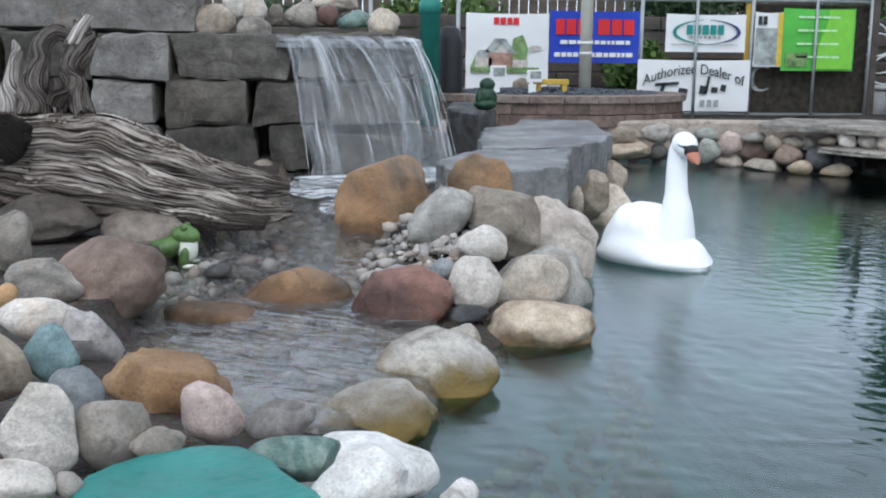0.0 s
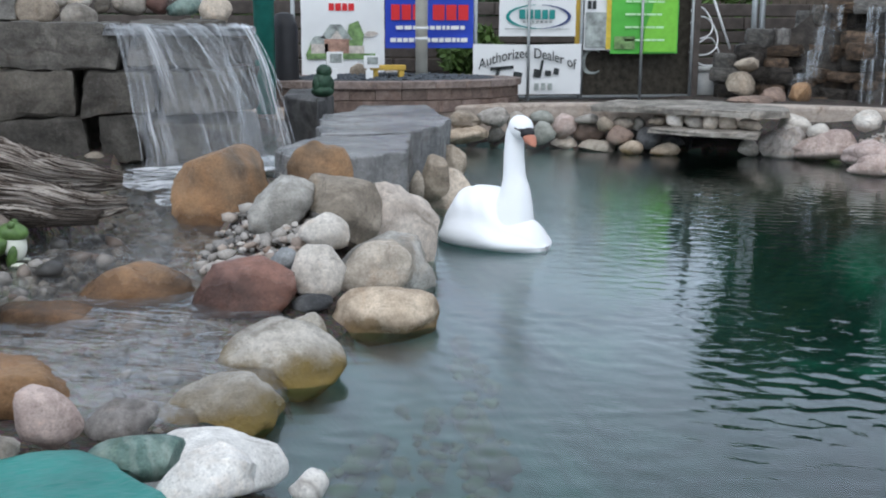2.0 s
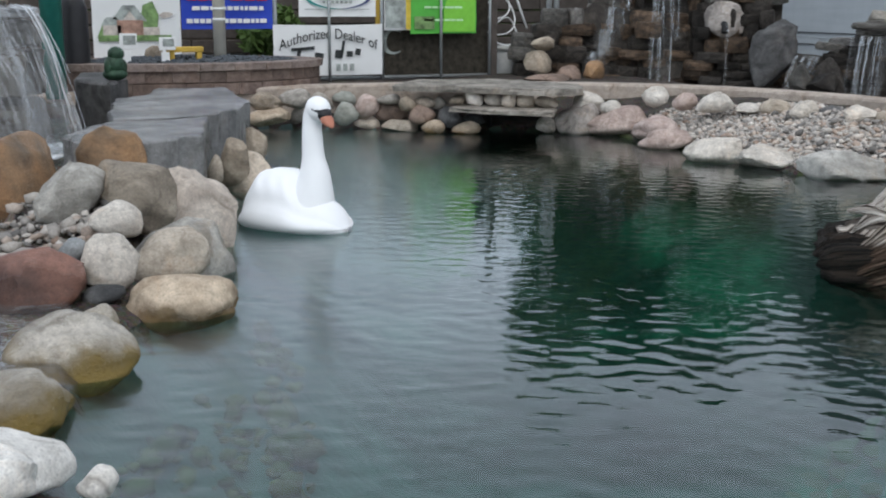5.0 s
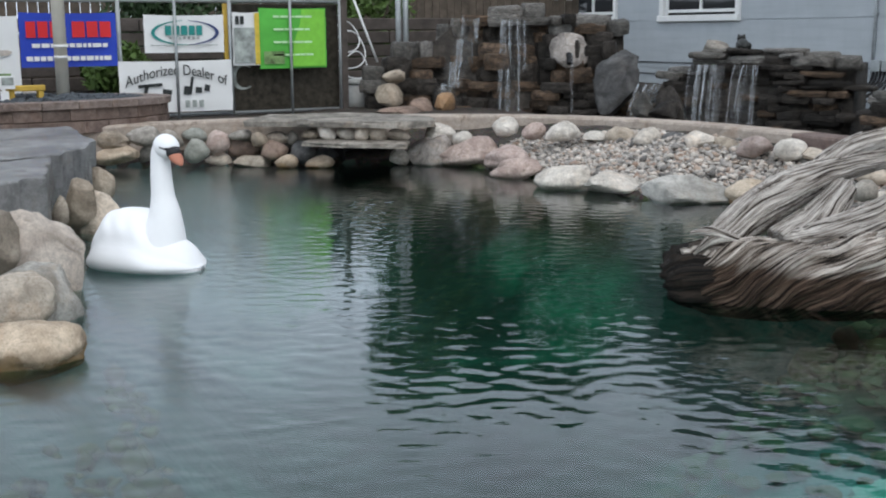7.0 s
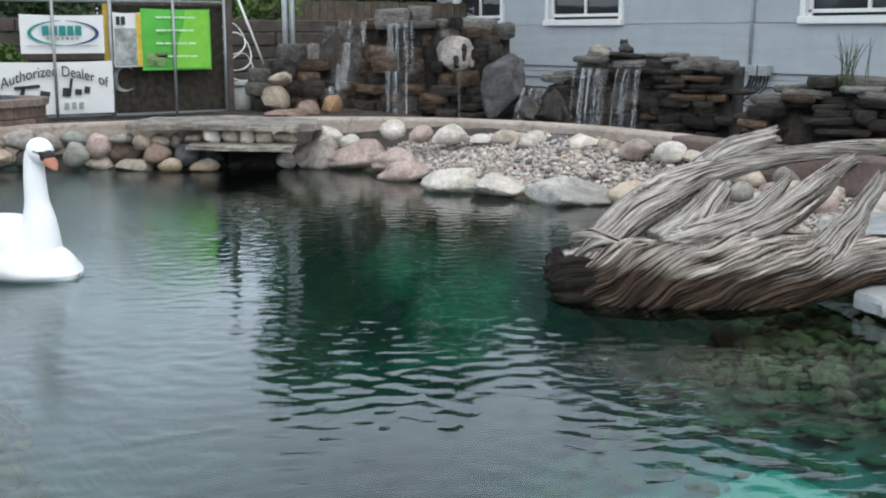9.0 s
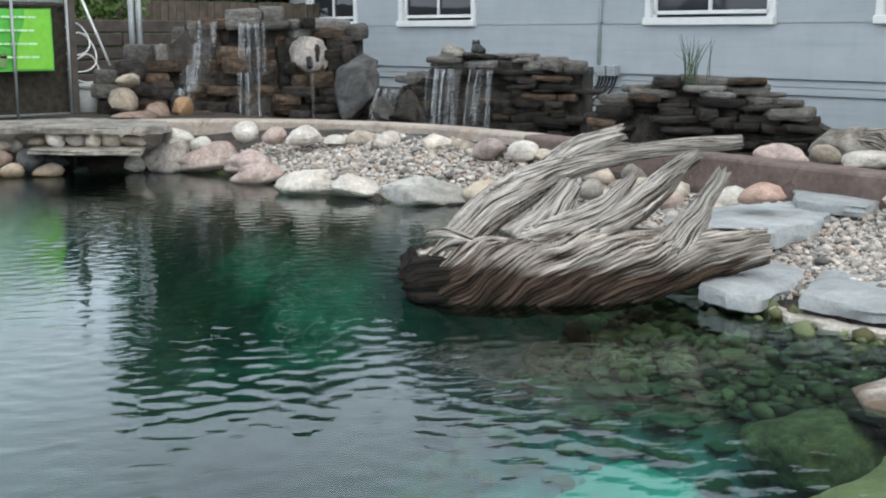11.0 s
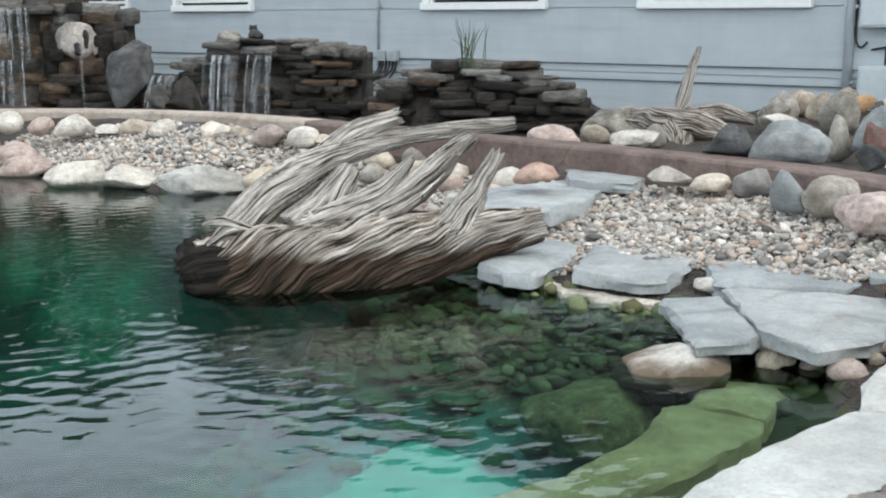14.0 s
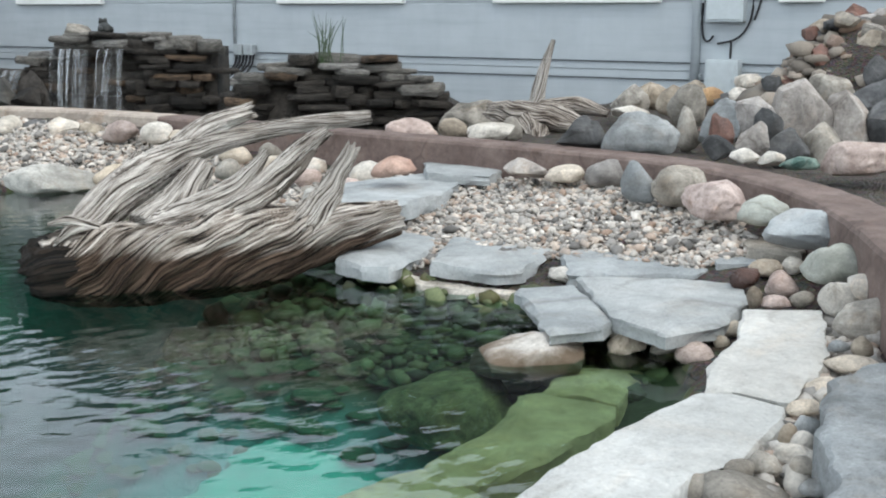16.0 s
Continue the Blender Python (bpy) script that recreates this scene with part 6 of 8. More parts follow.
slab("ledge_shelf", "thin grey stone shelf under the bench slab", [(3.98, 9.49), (4.25, 9.77), (4.87, 9.36), (4.85, 9.04), (4.64, 8.74), (4.20, 9.15)], 0.245, 0.04, GREY, 33, 0.015, 0.008, "stone slab", "")
slab("teal_slab", "smooth teal-green slab with fine scored lines", [(-0.58, 2.14), (-0.57, 2.33), (-0.47, 2.45), (-0.36, 2.50), (-0.25, 2.50), (-0.18, 2.41), (-0.06, 2.18), (-0.04, 2.02), (-0.49, 2.00)], 0.270, 0.10, TEAL_SLAB, 34, 0.020, 0.015, "stone slab", "")


# ---------------------------------------------------------------- gravel
def pebble_material(name, tone, rough, tint=(1.0, 0.95, 0.89)):
    mat, nt, bsdf = shader(name, rough)
    geo = nt.nodes.new("ShaderNodeNewGeometry")
    col = ramp(nt, geo.outputs["Random Per Island"], [(0.0, (0.11, 0.11, 0.11)), (0.18, (0.36, 0.355, 0.35)), (0.36, (0.6, 0.58, 0.55)), (0.46, (0.28, 0.275, 0.27)), (0.62, (0.66, 0.645, 0.625)), (0.76, (0.34, 0.25, 0.2)), (0.86, (0.58, 0.5, 0.44)), (1.0, (0.82, 0.81, 0.79))])
    fine = noise_tex(nt, coords(nt, "Object", (1, 1, 1), False), 90, 3)
    col = mix(nt, 0.6, col, ramp(nt, fine, [(0.3, (0.65, 0.65, 0.65)), (0.7, (1.15, 1.15, 1.15))]), "MULTIPLY")
    nt.links.new(mix(nt, 1.0, col, tuple(tone * c for c in tint), "MULTIPLY"), bsdf.inputs["Base Color"])
    return mat


PEBBLE = pebble_material("mixed_river_pebbles", 0.9, 0.75)
WET_PEBBLE = pebble_material("wet_stream_pebbles", 0.4, 0.35)
RUBBLE = pebble_material("brown_and_grey_rubble", 0.42, 0.8, (1.0, 0.88, 0.76))
PILE_PEBBLE = pebble_material("grey_and_tan_pebbles", 0.66, 0.6)
SUNK_PEBBLE = pebble_material("algae_stained_pebbles", 0.38, 0.6, (0.6, 0.72, 0.36))


def pebbles(name, label, area, count, lo, hi, seed, z_of=None, material=None):
    rng = np.random.default_rng(seed)
    base, tri = SPHERES[1]
    xs, ys = [p[0] for p in area], [p[1] for p in area]
    pts = np.empty((0, 2))
    while len(pts) < count:
        q = rng.uniform((min(xs), min(ys)), (max(xs), max(ys)), (count, 2))
        pts = np.r_[pts, q[inside(q[:, 0], q[:, 1], area)]]
    pts = pts[:count]
    size = rng.uniform(lo, hi, count) * rng.choice([0.6, 0.85, 1.0, 1.25, 1.7], count, p=[0.25, 0.3, 0.25, 0.14, 0.06])
    z = ground_height(pts[:, 0], pts[:, 1]) if z_of is None else z_of(pts[:, 0], pts[:, 1])
    z = z + rng.uniform(0, 0.6, count) * size
    n = len(base)
    stretch = rng.uniform(0.7, 1.5, (count, 3)) * np.array([1, 1, 0.6])
    turn = rng.uniform(0, math.pi, count)
    tip = rng.normal(0, 0.45, count)
    w = base[None] * (stretch * size[:, None] / 2)[:, None]
    w = w * (1 + 0.2 * rng.normal(size=(count, n, 1)).clip(-1.4, 1.4))
    ct, st = np.cos(tip)[:, None], np.sin(tip)[:, None]
    w = np.stack([w[..., 0], w[..., 1] * ct - w[..., 2] * st, w[..., 1] * st + w[..., 2] * ct], -1)
    c, s = np.cos(turn)[:, None], np.sin(turn)[:, None]
    w = np.stack([w[..., 0] * c - w[..., 1] * s, w[..., 0] * s + w[..., 1] * c, w[..., 2]], -1)
    w += np.c_[pts, z][:, None]
    f = np.array(tri)[None] + (np.arange(count) * n)[:, None, None]
    me = bpy.data.meshes.new(name)
    me.from_pydata(w.reshape(-1, 3).tolist(), [], f.reshape(-1, 3).tolist())
    me.materials.append(material or PEBBLE)
    me.polygons.foreach_set("use_smooth", [True] * len(me.polygons))
    return tagged(new(name, me), label, "gravel", kind="stuff")


pebbles("gravel", "pale mixed river pebbles on the beach before the kerb", [(4.55, 2.8), (5.1, 3.3), (5.5, 3.55), (6.35, 3.6), (6.25, 2.7), (5.95, 1.9), (5.5, 1.4), (5.2, 1.2), (4.9, 1.4), (4.9, 2.0), (4.7, 2.5)], 13000, 0.014, 0.034, 1)
pebbles("gravel", "pale river pebbles on the far beach below the kerb", [(5.45, 8.9), (6.0, 8.95), (6.5, 7.7), (6.55, 6.3), (6.4, 4.4), (6.0, 4.3), (5.95, 5.2), (5.75, 6.0), (5.4, 6.4), (5.4, 7.2), (5.5, 8.2)], 15000, 0.017, 0.038, 2)
pebbles("gravel", "small grey and tan pebbles in the stone pile", [(0.0, 5.15), (0.1, 4.85), (0.35, 4.8), (0.6, 5.15), (0.72, 5.7), (0.72, 6.4), (0.52, 6.5), (0.42, 5.95), (0.22, 5.75)], 520, 0.03, 0.062, 3, lambda x, y: 0.07 + 0.1 * np.clip((x + 0.05) / 0.5, 0, 1) + 0.12 * np.clip((y - 5.0) / 1.2, 0, 1), PILE_PEBBLE)
pebbles("gravel", "small wet pebbles along the stream's edge", [(-0.95, 4.6), (-0.65, 4.7), (-0.3, 5.5), (-0.35, 6.0), (-0.8, 5.6), (-1.1, 5.3)], 420, 0.03, 0.07, 4, lambda x, y: 0.05 + 0.0 * x, WET_PEBBLE)
pebbles("gravel", "dark wet pebbles on the bed of the stream", BROOK, 900, 0.02, 0.06, 6, lambda x, y: 0.03 + 0.08 * np.clip((y - 5.0) / 3.5, 0, 1), WET_PEBBLE)
pebbles("gravel", "pale pebbles between the white slabs and dark stones", [(4.5, 0.75), (4.3, 0.55), (3.6, 0.45), (3.0, 0.45), (2.5, 0.5), (2.6, 0.62), (3.4, 0.6), (4.2, 0.72)], 520, 0.025, 0.06, 5, lambda x, y: 0.1 + 0.0 * x)

pebbles("gravel", "pale river pebbles on the bank behind the driftwood", [(5.0, 3.6), (5.3, 4.4), (5.95, 5.0), (6.45, 4.9), (6.32, 3.7), (5.6, 3.7)], 3500, 0.02, 0.045, 14)


def bank_cobbles():
    """Loose cobbles lying between the driftwood and the kerb."""
    rng = np.random.default_rng(31)
    area = [(5.25, 3.75), (5.5, 4.5), (6.0, 5.3), (6.42, 5.3), (6.36, 3.95), (5.8, 3.85)]
    kinds = [(PALE, "pale"), (GREY, "grey"), (BUFF, "buff"), (PINK, "pinkish"), (TAN, "tan"), (PALE_GREY, "pale grey")]
    placed = []
    while len(placed) < 26:
        x, y = rng.uniform((5.2, 3.7), (6.45, 5.3))
        size = rng.uniform(0.09, 0.25)
        if not inside(np.array([x]), np.array([y]), area)[0] or any(math.hypot(x - a, y - b) < 0.45 * (size + c) for a, b, c in placed):
            continue
        placed.append((x, y, size))
        material, word = kinds[int(rng.integers(len(kinds)))]
        z = float(ground_height(np.array([x]), np.array([y]))[0])
        rock("cobble", word + " cobble on the bank behind the driftwood", (x, y, z - 0.02), (size * 1.2, size, size * rng.uniform(0.6, 0.85)), material, "round", rng.uniform(0, 360), level=2, group="stones along the kerb")


bank_cobbles()


def sunk_cobbles():
    """Algae-covered cobbles lying on the shallow shelf under the water."""
    rng = np.random.default_rng(11)
    area = [(3.66, 4.12), (4.32, 3.91), (4.69, 3.6), (5.0, 3.3), (4.6, 2.7), (4.5, 2.3), (4.5, 1.95), (4.4, 1.6), (4.45, 1.24), (4.03, 1.12), (3.73, 1.26), (3.81, 1.52), (3.52, 1.65), (3.35, 1.95), (3.1, 2.3), (2.9, 2.7), (2.95, 3.5)]
    meshes = []
    for k in range(9):
        v, f = rock_shape((1, 1, 0.6), 900 + k, "round", 2)
        me = bpy.data.meshes.new("sunken_cobble")
        me.from_pydata([tuple(x) for x in v], [], f)
        me.materials.append(ALGAE_COBBLE)
        me.polygons.foreach_set("use_smooth", [True] * len(me.polygons))
        meshes.append(me)
    placed = []
    tries = 0
    while len(placed) < 298 and tries < 14000:
        tries += 1
        x, y = rng.uniform((2.8, 1.1), (5.0, 4.15))
        s = rng.uniform(0.065, 0.15) * rng.choice([1.0, 1.0, 1.4])
        if not inside(np.array([x]), np.array([y]), area)[0] or any((x - a) ** 2 + (y - b) ** 2 < (0.36 * (s + r)) ** 2 for a, b, r in placed):
            continue
        edge = float(reach(np.array([x]), np.array([y]), area)[0])
        if x < 3.8 and y > 1.9 and rng.random() > edge / 0.45:
            continue
        placed.append((x, y, s))
        z = min(float(ground_height(np.array([x]), np.array([y]))[0]), -0.06 - 0.45 * s)
        ob = new("sunken_cobble", meshes[int(rng.integers(9))])
        ob.matrix_basis = pose(x, y, z - 0.01, 0, 0, rng.uniform(0, 360)) @ Matrix.Diagonal((s * rng.uniform(1.0, 1.6), s * 1.05, s * rng.uniform(0.45, 0.7), 1))
        tagged(ob, "smooth algae-green cobble under the shallow water", "rock", "sunken cobbles")


sunk_cobbles()
pebbles("sunken_pebbles", "small algae-stained pebbles between the sunken cobbles", [(3.9, 3.8), (4.32, 3.8), (4.69, 3.5), (5.0, 3.3), (4.6, 2.7), (4.5, 2.3), (4.5, 1.95), (4.4, 1.6), (4.45, 1.24), (4.03, 1.12), (3.73, 1.26), (3.81, 1.52), (3.62, 1.75), (3.7, 2.1), (3.85, 2.5), (3.8, 3.1)], 1000, 0.035, 0.09, 12, lambda x, y: np.minimum(ground_height(x, y) + 0.01, -0.03), SUNK_PEBBLE)
pebbles("sunken_pebbles", "brown and green pebbles on the silt below the dam stones", [(0.25, 3.0), (0.45, 3.55), (0.72, 3.95), (1.0, 4.2), (1.15, 4.9), (1.3, 5.0), (1.25, 4.2), (1.0, 3.5), (0.75, 2.9), (0.5, 2.5), (0.3, 2.6)], 260, 0.03, 0.09, 13, lambda x, y: ground_height(x, y), SUNK_PEBBLE)
for at, size in (((3.68, 1.92, -0.36), (0.62, 0.5, 0.29)), ((2.45, 2.1, -0.85), (0.35, 0.3, 0.25))):
    rock("sunken_boulder", "large algae-green boulder under the water", at, size, GREEN_BOULDER, "round", 20)


# ---------------------------------------------------------------- swan decoy
SWAN_WHITE = plain("white_moulded_plastic", (0.86, 0.87, 0.88), 0.45, wear=0.02, scale=6, bump=0.15)
SWAN_BLACK = plain("black_paint", (0.02, 0.02, 0.022), 0.5)
SWAN_BILL = plain("orange_paint", (0.42, 0.17, 0.11), 0.5)


def swan():
    verts, faces, mats = [], [], []
    n_len, n_round = 60, 64
    for i in range(n_len):
        s = -1 + 2 * i / (n_len - 1)
        x = 0.33 * s
        wide = 0.205 * max(0.0, 1 - abs(s) ** 2.6) ** 0.5 + 0.002
        back = 0.15 * math.exp(-((s + 0.25) / 0.55) ** 4) + 0.155 * max(0.0, 1 - abs(s) ** 5) ** 0.7
        back *= max(0.0, 1 - abs(s) ** 7) ** 0.5
        for k in range(n_round):
            a = 2 * math.pi * k / n_round
            c, t = math.cos(a), math.sin(a)
            if t >= 0:
                body = abs(t) ** 0.8
                step = min(1.0, max(0.0, (t - 0.12) / 0.24))
                step = step * step * (3 - 2 * step)
                wing = math.exp(-((t - 0.62) / 0.2) ** 2) * math.exp(-((s + 0.3) / 0.6) ** 4)
                y = wide * c * (1.07 - 0.2 * step + 0.07 * wing - 0.16 * body ** 3)
                z = 0.02 + back * body - 0.03 * math.exp(-(y / 0.035) ** 2) * math.exp(-((s + 0.45) / 0.5) ** 4)
                z += 0.006 * wing * math.sin(22 * s + 9 * t)
            else:
                y, z = wide * c * 0.97, 0.02 + 0.045 * t
            verts.append(Vector((x, y, z)))
    for i in range(n_len - 1):
        for k in range(n_round):
            j = (k + 1) % n_round
            faces.append((i * n_round + k, i * n_round + j, (i + 1) * n_round + j, (i + 1) * n_round + k))
            mats.append(0)
    faces += [tuple(range(n_round)), tuple(reversed(range((n_len - 1) * n_round, n_len * n_round)))]
    mats += [0, 0]
    # neck
    path = smooth_path([(0.1, 0, 0.12), (0.13, 0, 0.26), (0.125, 0, 0.38), (0.12, 0, 0.5), (0.125, 0, 0.6), (0.155, 0, 0.645)], 30)
    rad = np.interp(np.linspace(0, 1, 30), [0, 0.2, 0.4, 0.7, 1], [0.14, 0.09, 0.06, 0.05, 0.05])
    start = len(verts)
    for i, p in enumerate(path):
        d = Vector(path[min(i + 1, 29)] - path[max(i - 1, 0)]).normalized()
        side = Vector((0, 1, 0))
        up = side.cross(d)
        for k in range(24):
            a = 2 * math.pi * k / 24
            verts.append(Vector(p) + (side * math.cos(a) + up * math.sin(a)) * rad[i])
    for i in range(29):
        for k in range(24):
            j = (k + 1) % 24
            faces.append((start + i * 24 + k, start + i * 24 + j, start + (i + 1) * 24 + j, start + (i + 1) * 24 + k))
            mats.append(0)
    # head with mask, bill with knob
    base, tri = SPHERES[5]
    swing = Matrix.Rotation(math.radians(-24), 3, "Z")
    for centre, scale, which in (((0.165, 0, 0.637), (0.077, 0.062, 0.064), "head"), ((0.226, 0, 0.612), (0.036, 0.039, 0.034), "mask"), ((0.252, 0, 0.583), (0.056, 0.036, 0.026), "bill")):
        start = len(verts)
        tilt = math.radians(38 if which != "head" else 12)
        for v in base:
            q = Vector((v[0] * scale[0], v[1] * scale[1], v[2] * scale[2]))
            if which == "bill" and v[0] > 0:
                q.y *= 1 - 0.35 * v[0]
                q.z *= 1 - 0.6 * v[0]
            q = Vector((q.x * math.cos(tilt) + q.z * math.sin(tilt), q.y, q.z * math.cos(tilt) - q.x * math.sin(tilt)))
            verts.append(swing @ (q + Vector(centre) - Vector((0.15, 0, 0))) + Vector((0.15, 0, 0)))
        for f in tri:
            c = swing.inverted() @ (sum((verts[start + i] for i in f), Vector()) / 3 - Vector((0.15, 0, 0))) + Vector((0.15, 0, 0))
            faces.append(tuple(start + i for i in f))
            dark = which == "mask" or (which == "head" and c.x > 0.192 and abs(c.z - (0.63 - 0.3 * (c.x - 0.22))) < 0.004 + 0.35 * max(0.0, c.x - 0.21))
            mats.append(2 if which == "bill" else 1 if dark else 0)
    ob = mesh_object("swan_decoy", verts, faces, SWAN_WHITE)
    ob.data.materials.append(SWAN_BLACK)
    ob.data.materials.append(SWAN_BILL)
    ob.data.polygons.foreach_set("material_index", mats)
    ob.matrix_basis = pose(1.60, 5.86, 0.0, 0, 0, -49)
    return tagged(ob, "white plastic swan decoy with an orange bill floating on the pond", "swan decoy")


swan()

# ---------------------------------------------------------------- block wall and falls
def block(parent, size, at, material, rng, turn=0.0, name="stone_block"):
    bm = box_bm(size, 0.0, (0, 0, 0))
    bmesh.ops.subdivide_edges(bm, edges=list(bm.edges), cuts=7, use_grid_fill=True)
    off = Vector(rng.uniform(-30, 30, 3))
    half = Vector(size) / 2
    skew = rng.uniform(-0.03, 0.03, (2, 2, 2, 3))
    for v in bm.verts:
        n = sum(abs(abs(v.co[k]) - half[k]) < 1e-4 for k in range(3))
        q = v.co * 7 + off
        wob = Vector((noise.noise(q), noise.noise(q + Vector((9, 0, 0))), noise.noise(q + Vector((0, 9, 0)))))
        fine = Vector((noise.noise(q * 2.7), noise.noise(q * 2.7 + Vector((5, 0, 0))), noise.noise(q * 2.7 + Vector((0, 5, 0)))))
        v.co += wob * 0.024 + fine * 0.012 + sum((Vector(skew[i, j, k]) * (abs((1 - i) - (v.co.x / size[0] + 0.5)) * abs((1 - j) - (v.co.y / size[1] + 0.5)) * abs((1 - k) - (v.co.z / size[2] + 0.5))) for i in (0, 1) for j in (0, 1) for k in (0, 1)), Vector())
        if n > 1:
            chip = 0.006 + 0.012 * abs(noise.noise(q * 1.6))
            v.co -= Vector([math.copysign(chip, v.co[k]) for k in range(3)])
    ob = part(name, bm, material, parent, smooth=True)
    ob.data.set_sharp_from_angle(angle=0.55)
    ob.matrix_basis = pose(*at, rng.uniform(-1, 1), rng.uniform(-1, 1), turn + rng.uniform(-1.5, 1.5))
    return ob


def falls_wall():
    rng = np.random.default_rng(4)
    w = thing("wall_falls", "dry-laid wall of big grey quarried blocks carrying the waterfall", "stone wall", kind="structure")
    courses = [(0.835, 1.155, [(-3.3, -2.45), (-2.42, -1.83), (-1.8, -1.27), (-1.23, -0.42), (-0.39, 0.3)], ()), (0.515, 0.825, [(-3.2, -2.3), (-2.27, -1.87), (-1.84, -1.36), (-1.32, -0.74), (-0.70, -0.2), (-0.17, 0.4)], (2,)),
               (0.19, 0.505, [(-3.3, -2.5), (-2.45, -1.9), (-1.87, -1.36), (-1.32, -0.67), (-0.59, -0.28), (-0.25, 0.4)], (2,)), (-0.05, 0.185, [(-3.0, -2.0), (-1.97, -1.2), (-1.17, -0.4), (-0.37, 0.4)], ())]
    for lo, hi, spans, pale in courses:
        for k, (a, b) in enumerate(spans):
            block(w, (b - a - 0.012, 0.5, hi - lo - 0.012), ((a + b) / 2, 8.42 + rng.uniform(-0.02, 0.02), (lo + hi) / 2), BLOCK_LIGHT if k in pale or (lo > 0.8 and k == 2) else BLOCK, rng)
    for lo, hi in ((0.835, 1.04), (0.515, 0.825), (0.19, 0.505)):
        block(w, (0.5, 0.4, hi - lo - 0.012), (0.32, 8.85, (lo + hi) / 2), BLOCK, rng, 80)
    for a, b in ((-3.4, -1.12),):
        block(w, (b - a, 0.6, 0.36), ((a + b) / 2, 8.85, 1.34), BLOCK_LIGHT, rng)
    block(w, (2.2, 1.2, 1.0), (-0.9, 9.2, 0.6), BLOCK, rng)
    block(w, (1.3, 0.9, 1.0), (-2.6, 9.1, 0.55), BLOCK, rng)
    return w


falls_wall()


def fall_material(name, cover=0.5, white=0.8, veil=0.05):
    mat = bpy.data.materials.new(name)
    mat.use_nodes = True
    nt = mat.node_tree
    bsdf = nt.nodes["Principled BSDF"]
    bsdf.inputs["Base Color"].default_value = (white, white * 1.02, white * 1.04, 1)
    bsdf.inputs["Roughness"].default_value = 0.15
    clear = nt.nodes.new("ShaderNodeBsdfTransparent")
    clear.inputs["Color"].default_value = (0.93, 0.95, 0.96, 1)
    m = nt.nodes.new("ShaderNodeMixShader")
    streak = noise_tex(nt, coords(nt, "UV", (26.0, 0.7, 1), False), 1.7, 6, 0.72, 0.5)
    broad = noise_tex(nt, coords(nt, "UV", (4.0, 0.45, 1), False), 1.3, 3)
    both = mix(nt, 0.45, streak, broad)
    nt.links.new(ramp(nt, both, [(0.6 - 0.3 * cover, (veil,) * 3), (0.68 - 0.3 * cover, (veil + 0.15,) * 3), (0.78 - 0.3 * cover, (0.85, 0.85, 0.85))]), m.inputs[0])
    relief(nt, bsdf, streak, 0.8, 0.05)
    nt.links.new(clear.outputs[0], m.inputs[1])
    nt.links.new(bsdf.outputs[0], m.inputs[2])
    nt.links.new(m.outputs[0], nt.nodes["Material Output"].inputs["Surface"])
    return mat


FALL = fall_material("falling_water", 0.42, 0.9, 0.1)
FOAM = fall_material("white_foam", 0.75, 0.95)
for link in list(FOAM.node_tree.links):
    if link.to_node.type == "MAPPING":
        FOAM.node_tree.links.remove(link)
for n in list(FOAM.node_tree.nodes):
    if n.type == "MAPPING":
        FOAM.node_tree.links.new(FOAM.node_tree.nodes["Texture Coordinate"].outputs["Object"], n.inputs["Vector"])
        n.inputs["Scale"].default_value = (6.0, 9.0, 1.0)
STRAND = fall_material("white_water_rope", 0.64, 0.95)
CHUTE = fall_material("thin_falling_water", 0.2, 0.85, 0.03)


def water_sheet(name, parent, a, b, drop, throw, material=None, spread=0.0, flat=0.0, seed=0, na=26, nb=30):
    """A sheet of water that leaves the lip from a to b and falls in an arc."""
    a, b, throw = Vector(a), Vector(b), Vector(throw)
    verts, uvs, faces = [], [], []
    back = -throw.normalized() * flat
    for j in range(nb):
        v = j / (nb - 1)
        for i in range(na):
            u = i / (na - 1)
            lip = a.lerp(b, u)
            if flat and v < 0.12:
                q = lip + back * (1 - v / 0.12)
                fall = 0.0
            else:
                fall = (v - 0.12) / 0.88 if flat else v
                q = lip + throw * fall ** 0.6 + Vector((0, 0, -drop * fall))
            wob = noise.noise(Vector((u * 7 + seed, v * 1.5, seed)))
            q += throw.normalized() * (0.05 * wob * (0.2 + fall)) + (b - a).normalized() * (spread * (u - 0.5) * fall) + (b - a) * (0.07 * noise.noise(Vector((v * 4, seed, 2))) * (2 * u - 1) ** 3 * fall)
            verts.append(q)
            uvs.append((u * (b - a).length, v * drop * 1.2 + seed))
    for j in range(nb - 1):
        for i in range(na - 1):
            faces.append((j * na + i, j * na + i + 1, (j + 1) * na + i + 1, (j + 1) * na + i))
    return mesh_object(name, verts, faces, material or FALL, parent=parent, uvs=uvs)


def foam_patch(parent, centre, rx, ry, turn, seed, z):
    verts, uvs, faces = [(centre[0], centre[1], z)], [(0, 0)], []
    n, rings = 28, 5
    for r in range(1, rings + 1):
        for k in range(n):
            a = 2 * math.pi * k / n
            w = 1 + 0.35 * noise.noise(Vector((math.cos(a) * 1.5, math.sin(a) * 1.5, seed)))
            x, y = rx * r / rings * w * math.cos(a), ry * r / rings * w * math.sin(a)
            verts.append((centre[0] + x * math.cos(turn) - y * math.sin(turn), centre[1] + x * math.sin(turn) + y * math.cos(turn), z + 0.02 * noise.noise(Vector((x * 9, y * 9, seed)))))
            uvs.append((x * 0.5, y * 4))
    for k in range(n):
        faces.append((0, 1 + k, 1 + (k + 1) % n))
    for r in range(rings - 1):
        for k in range(n):
            j = (k + 1) % n
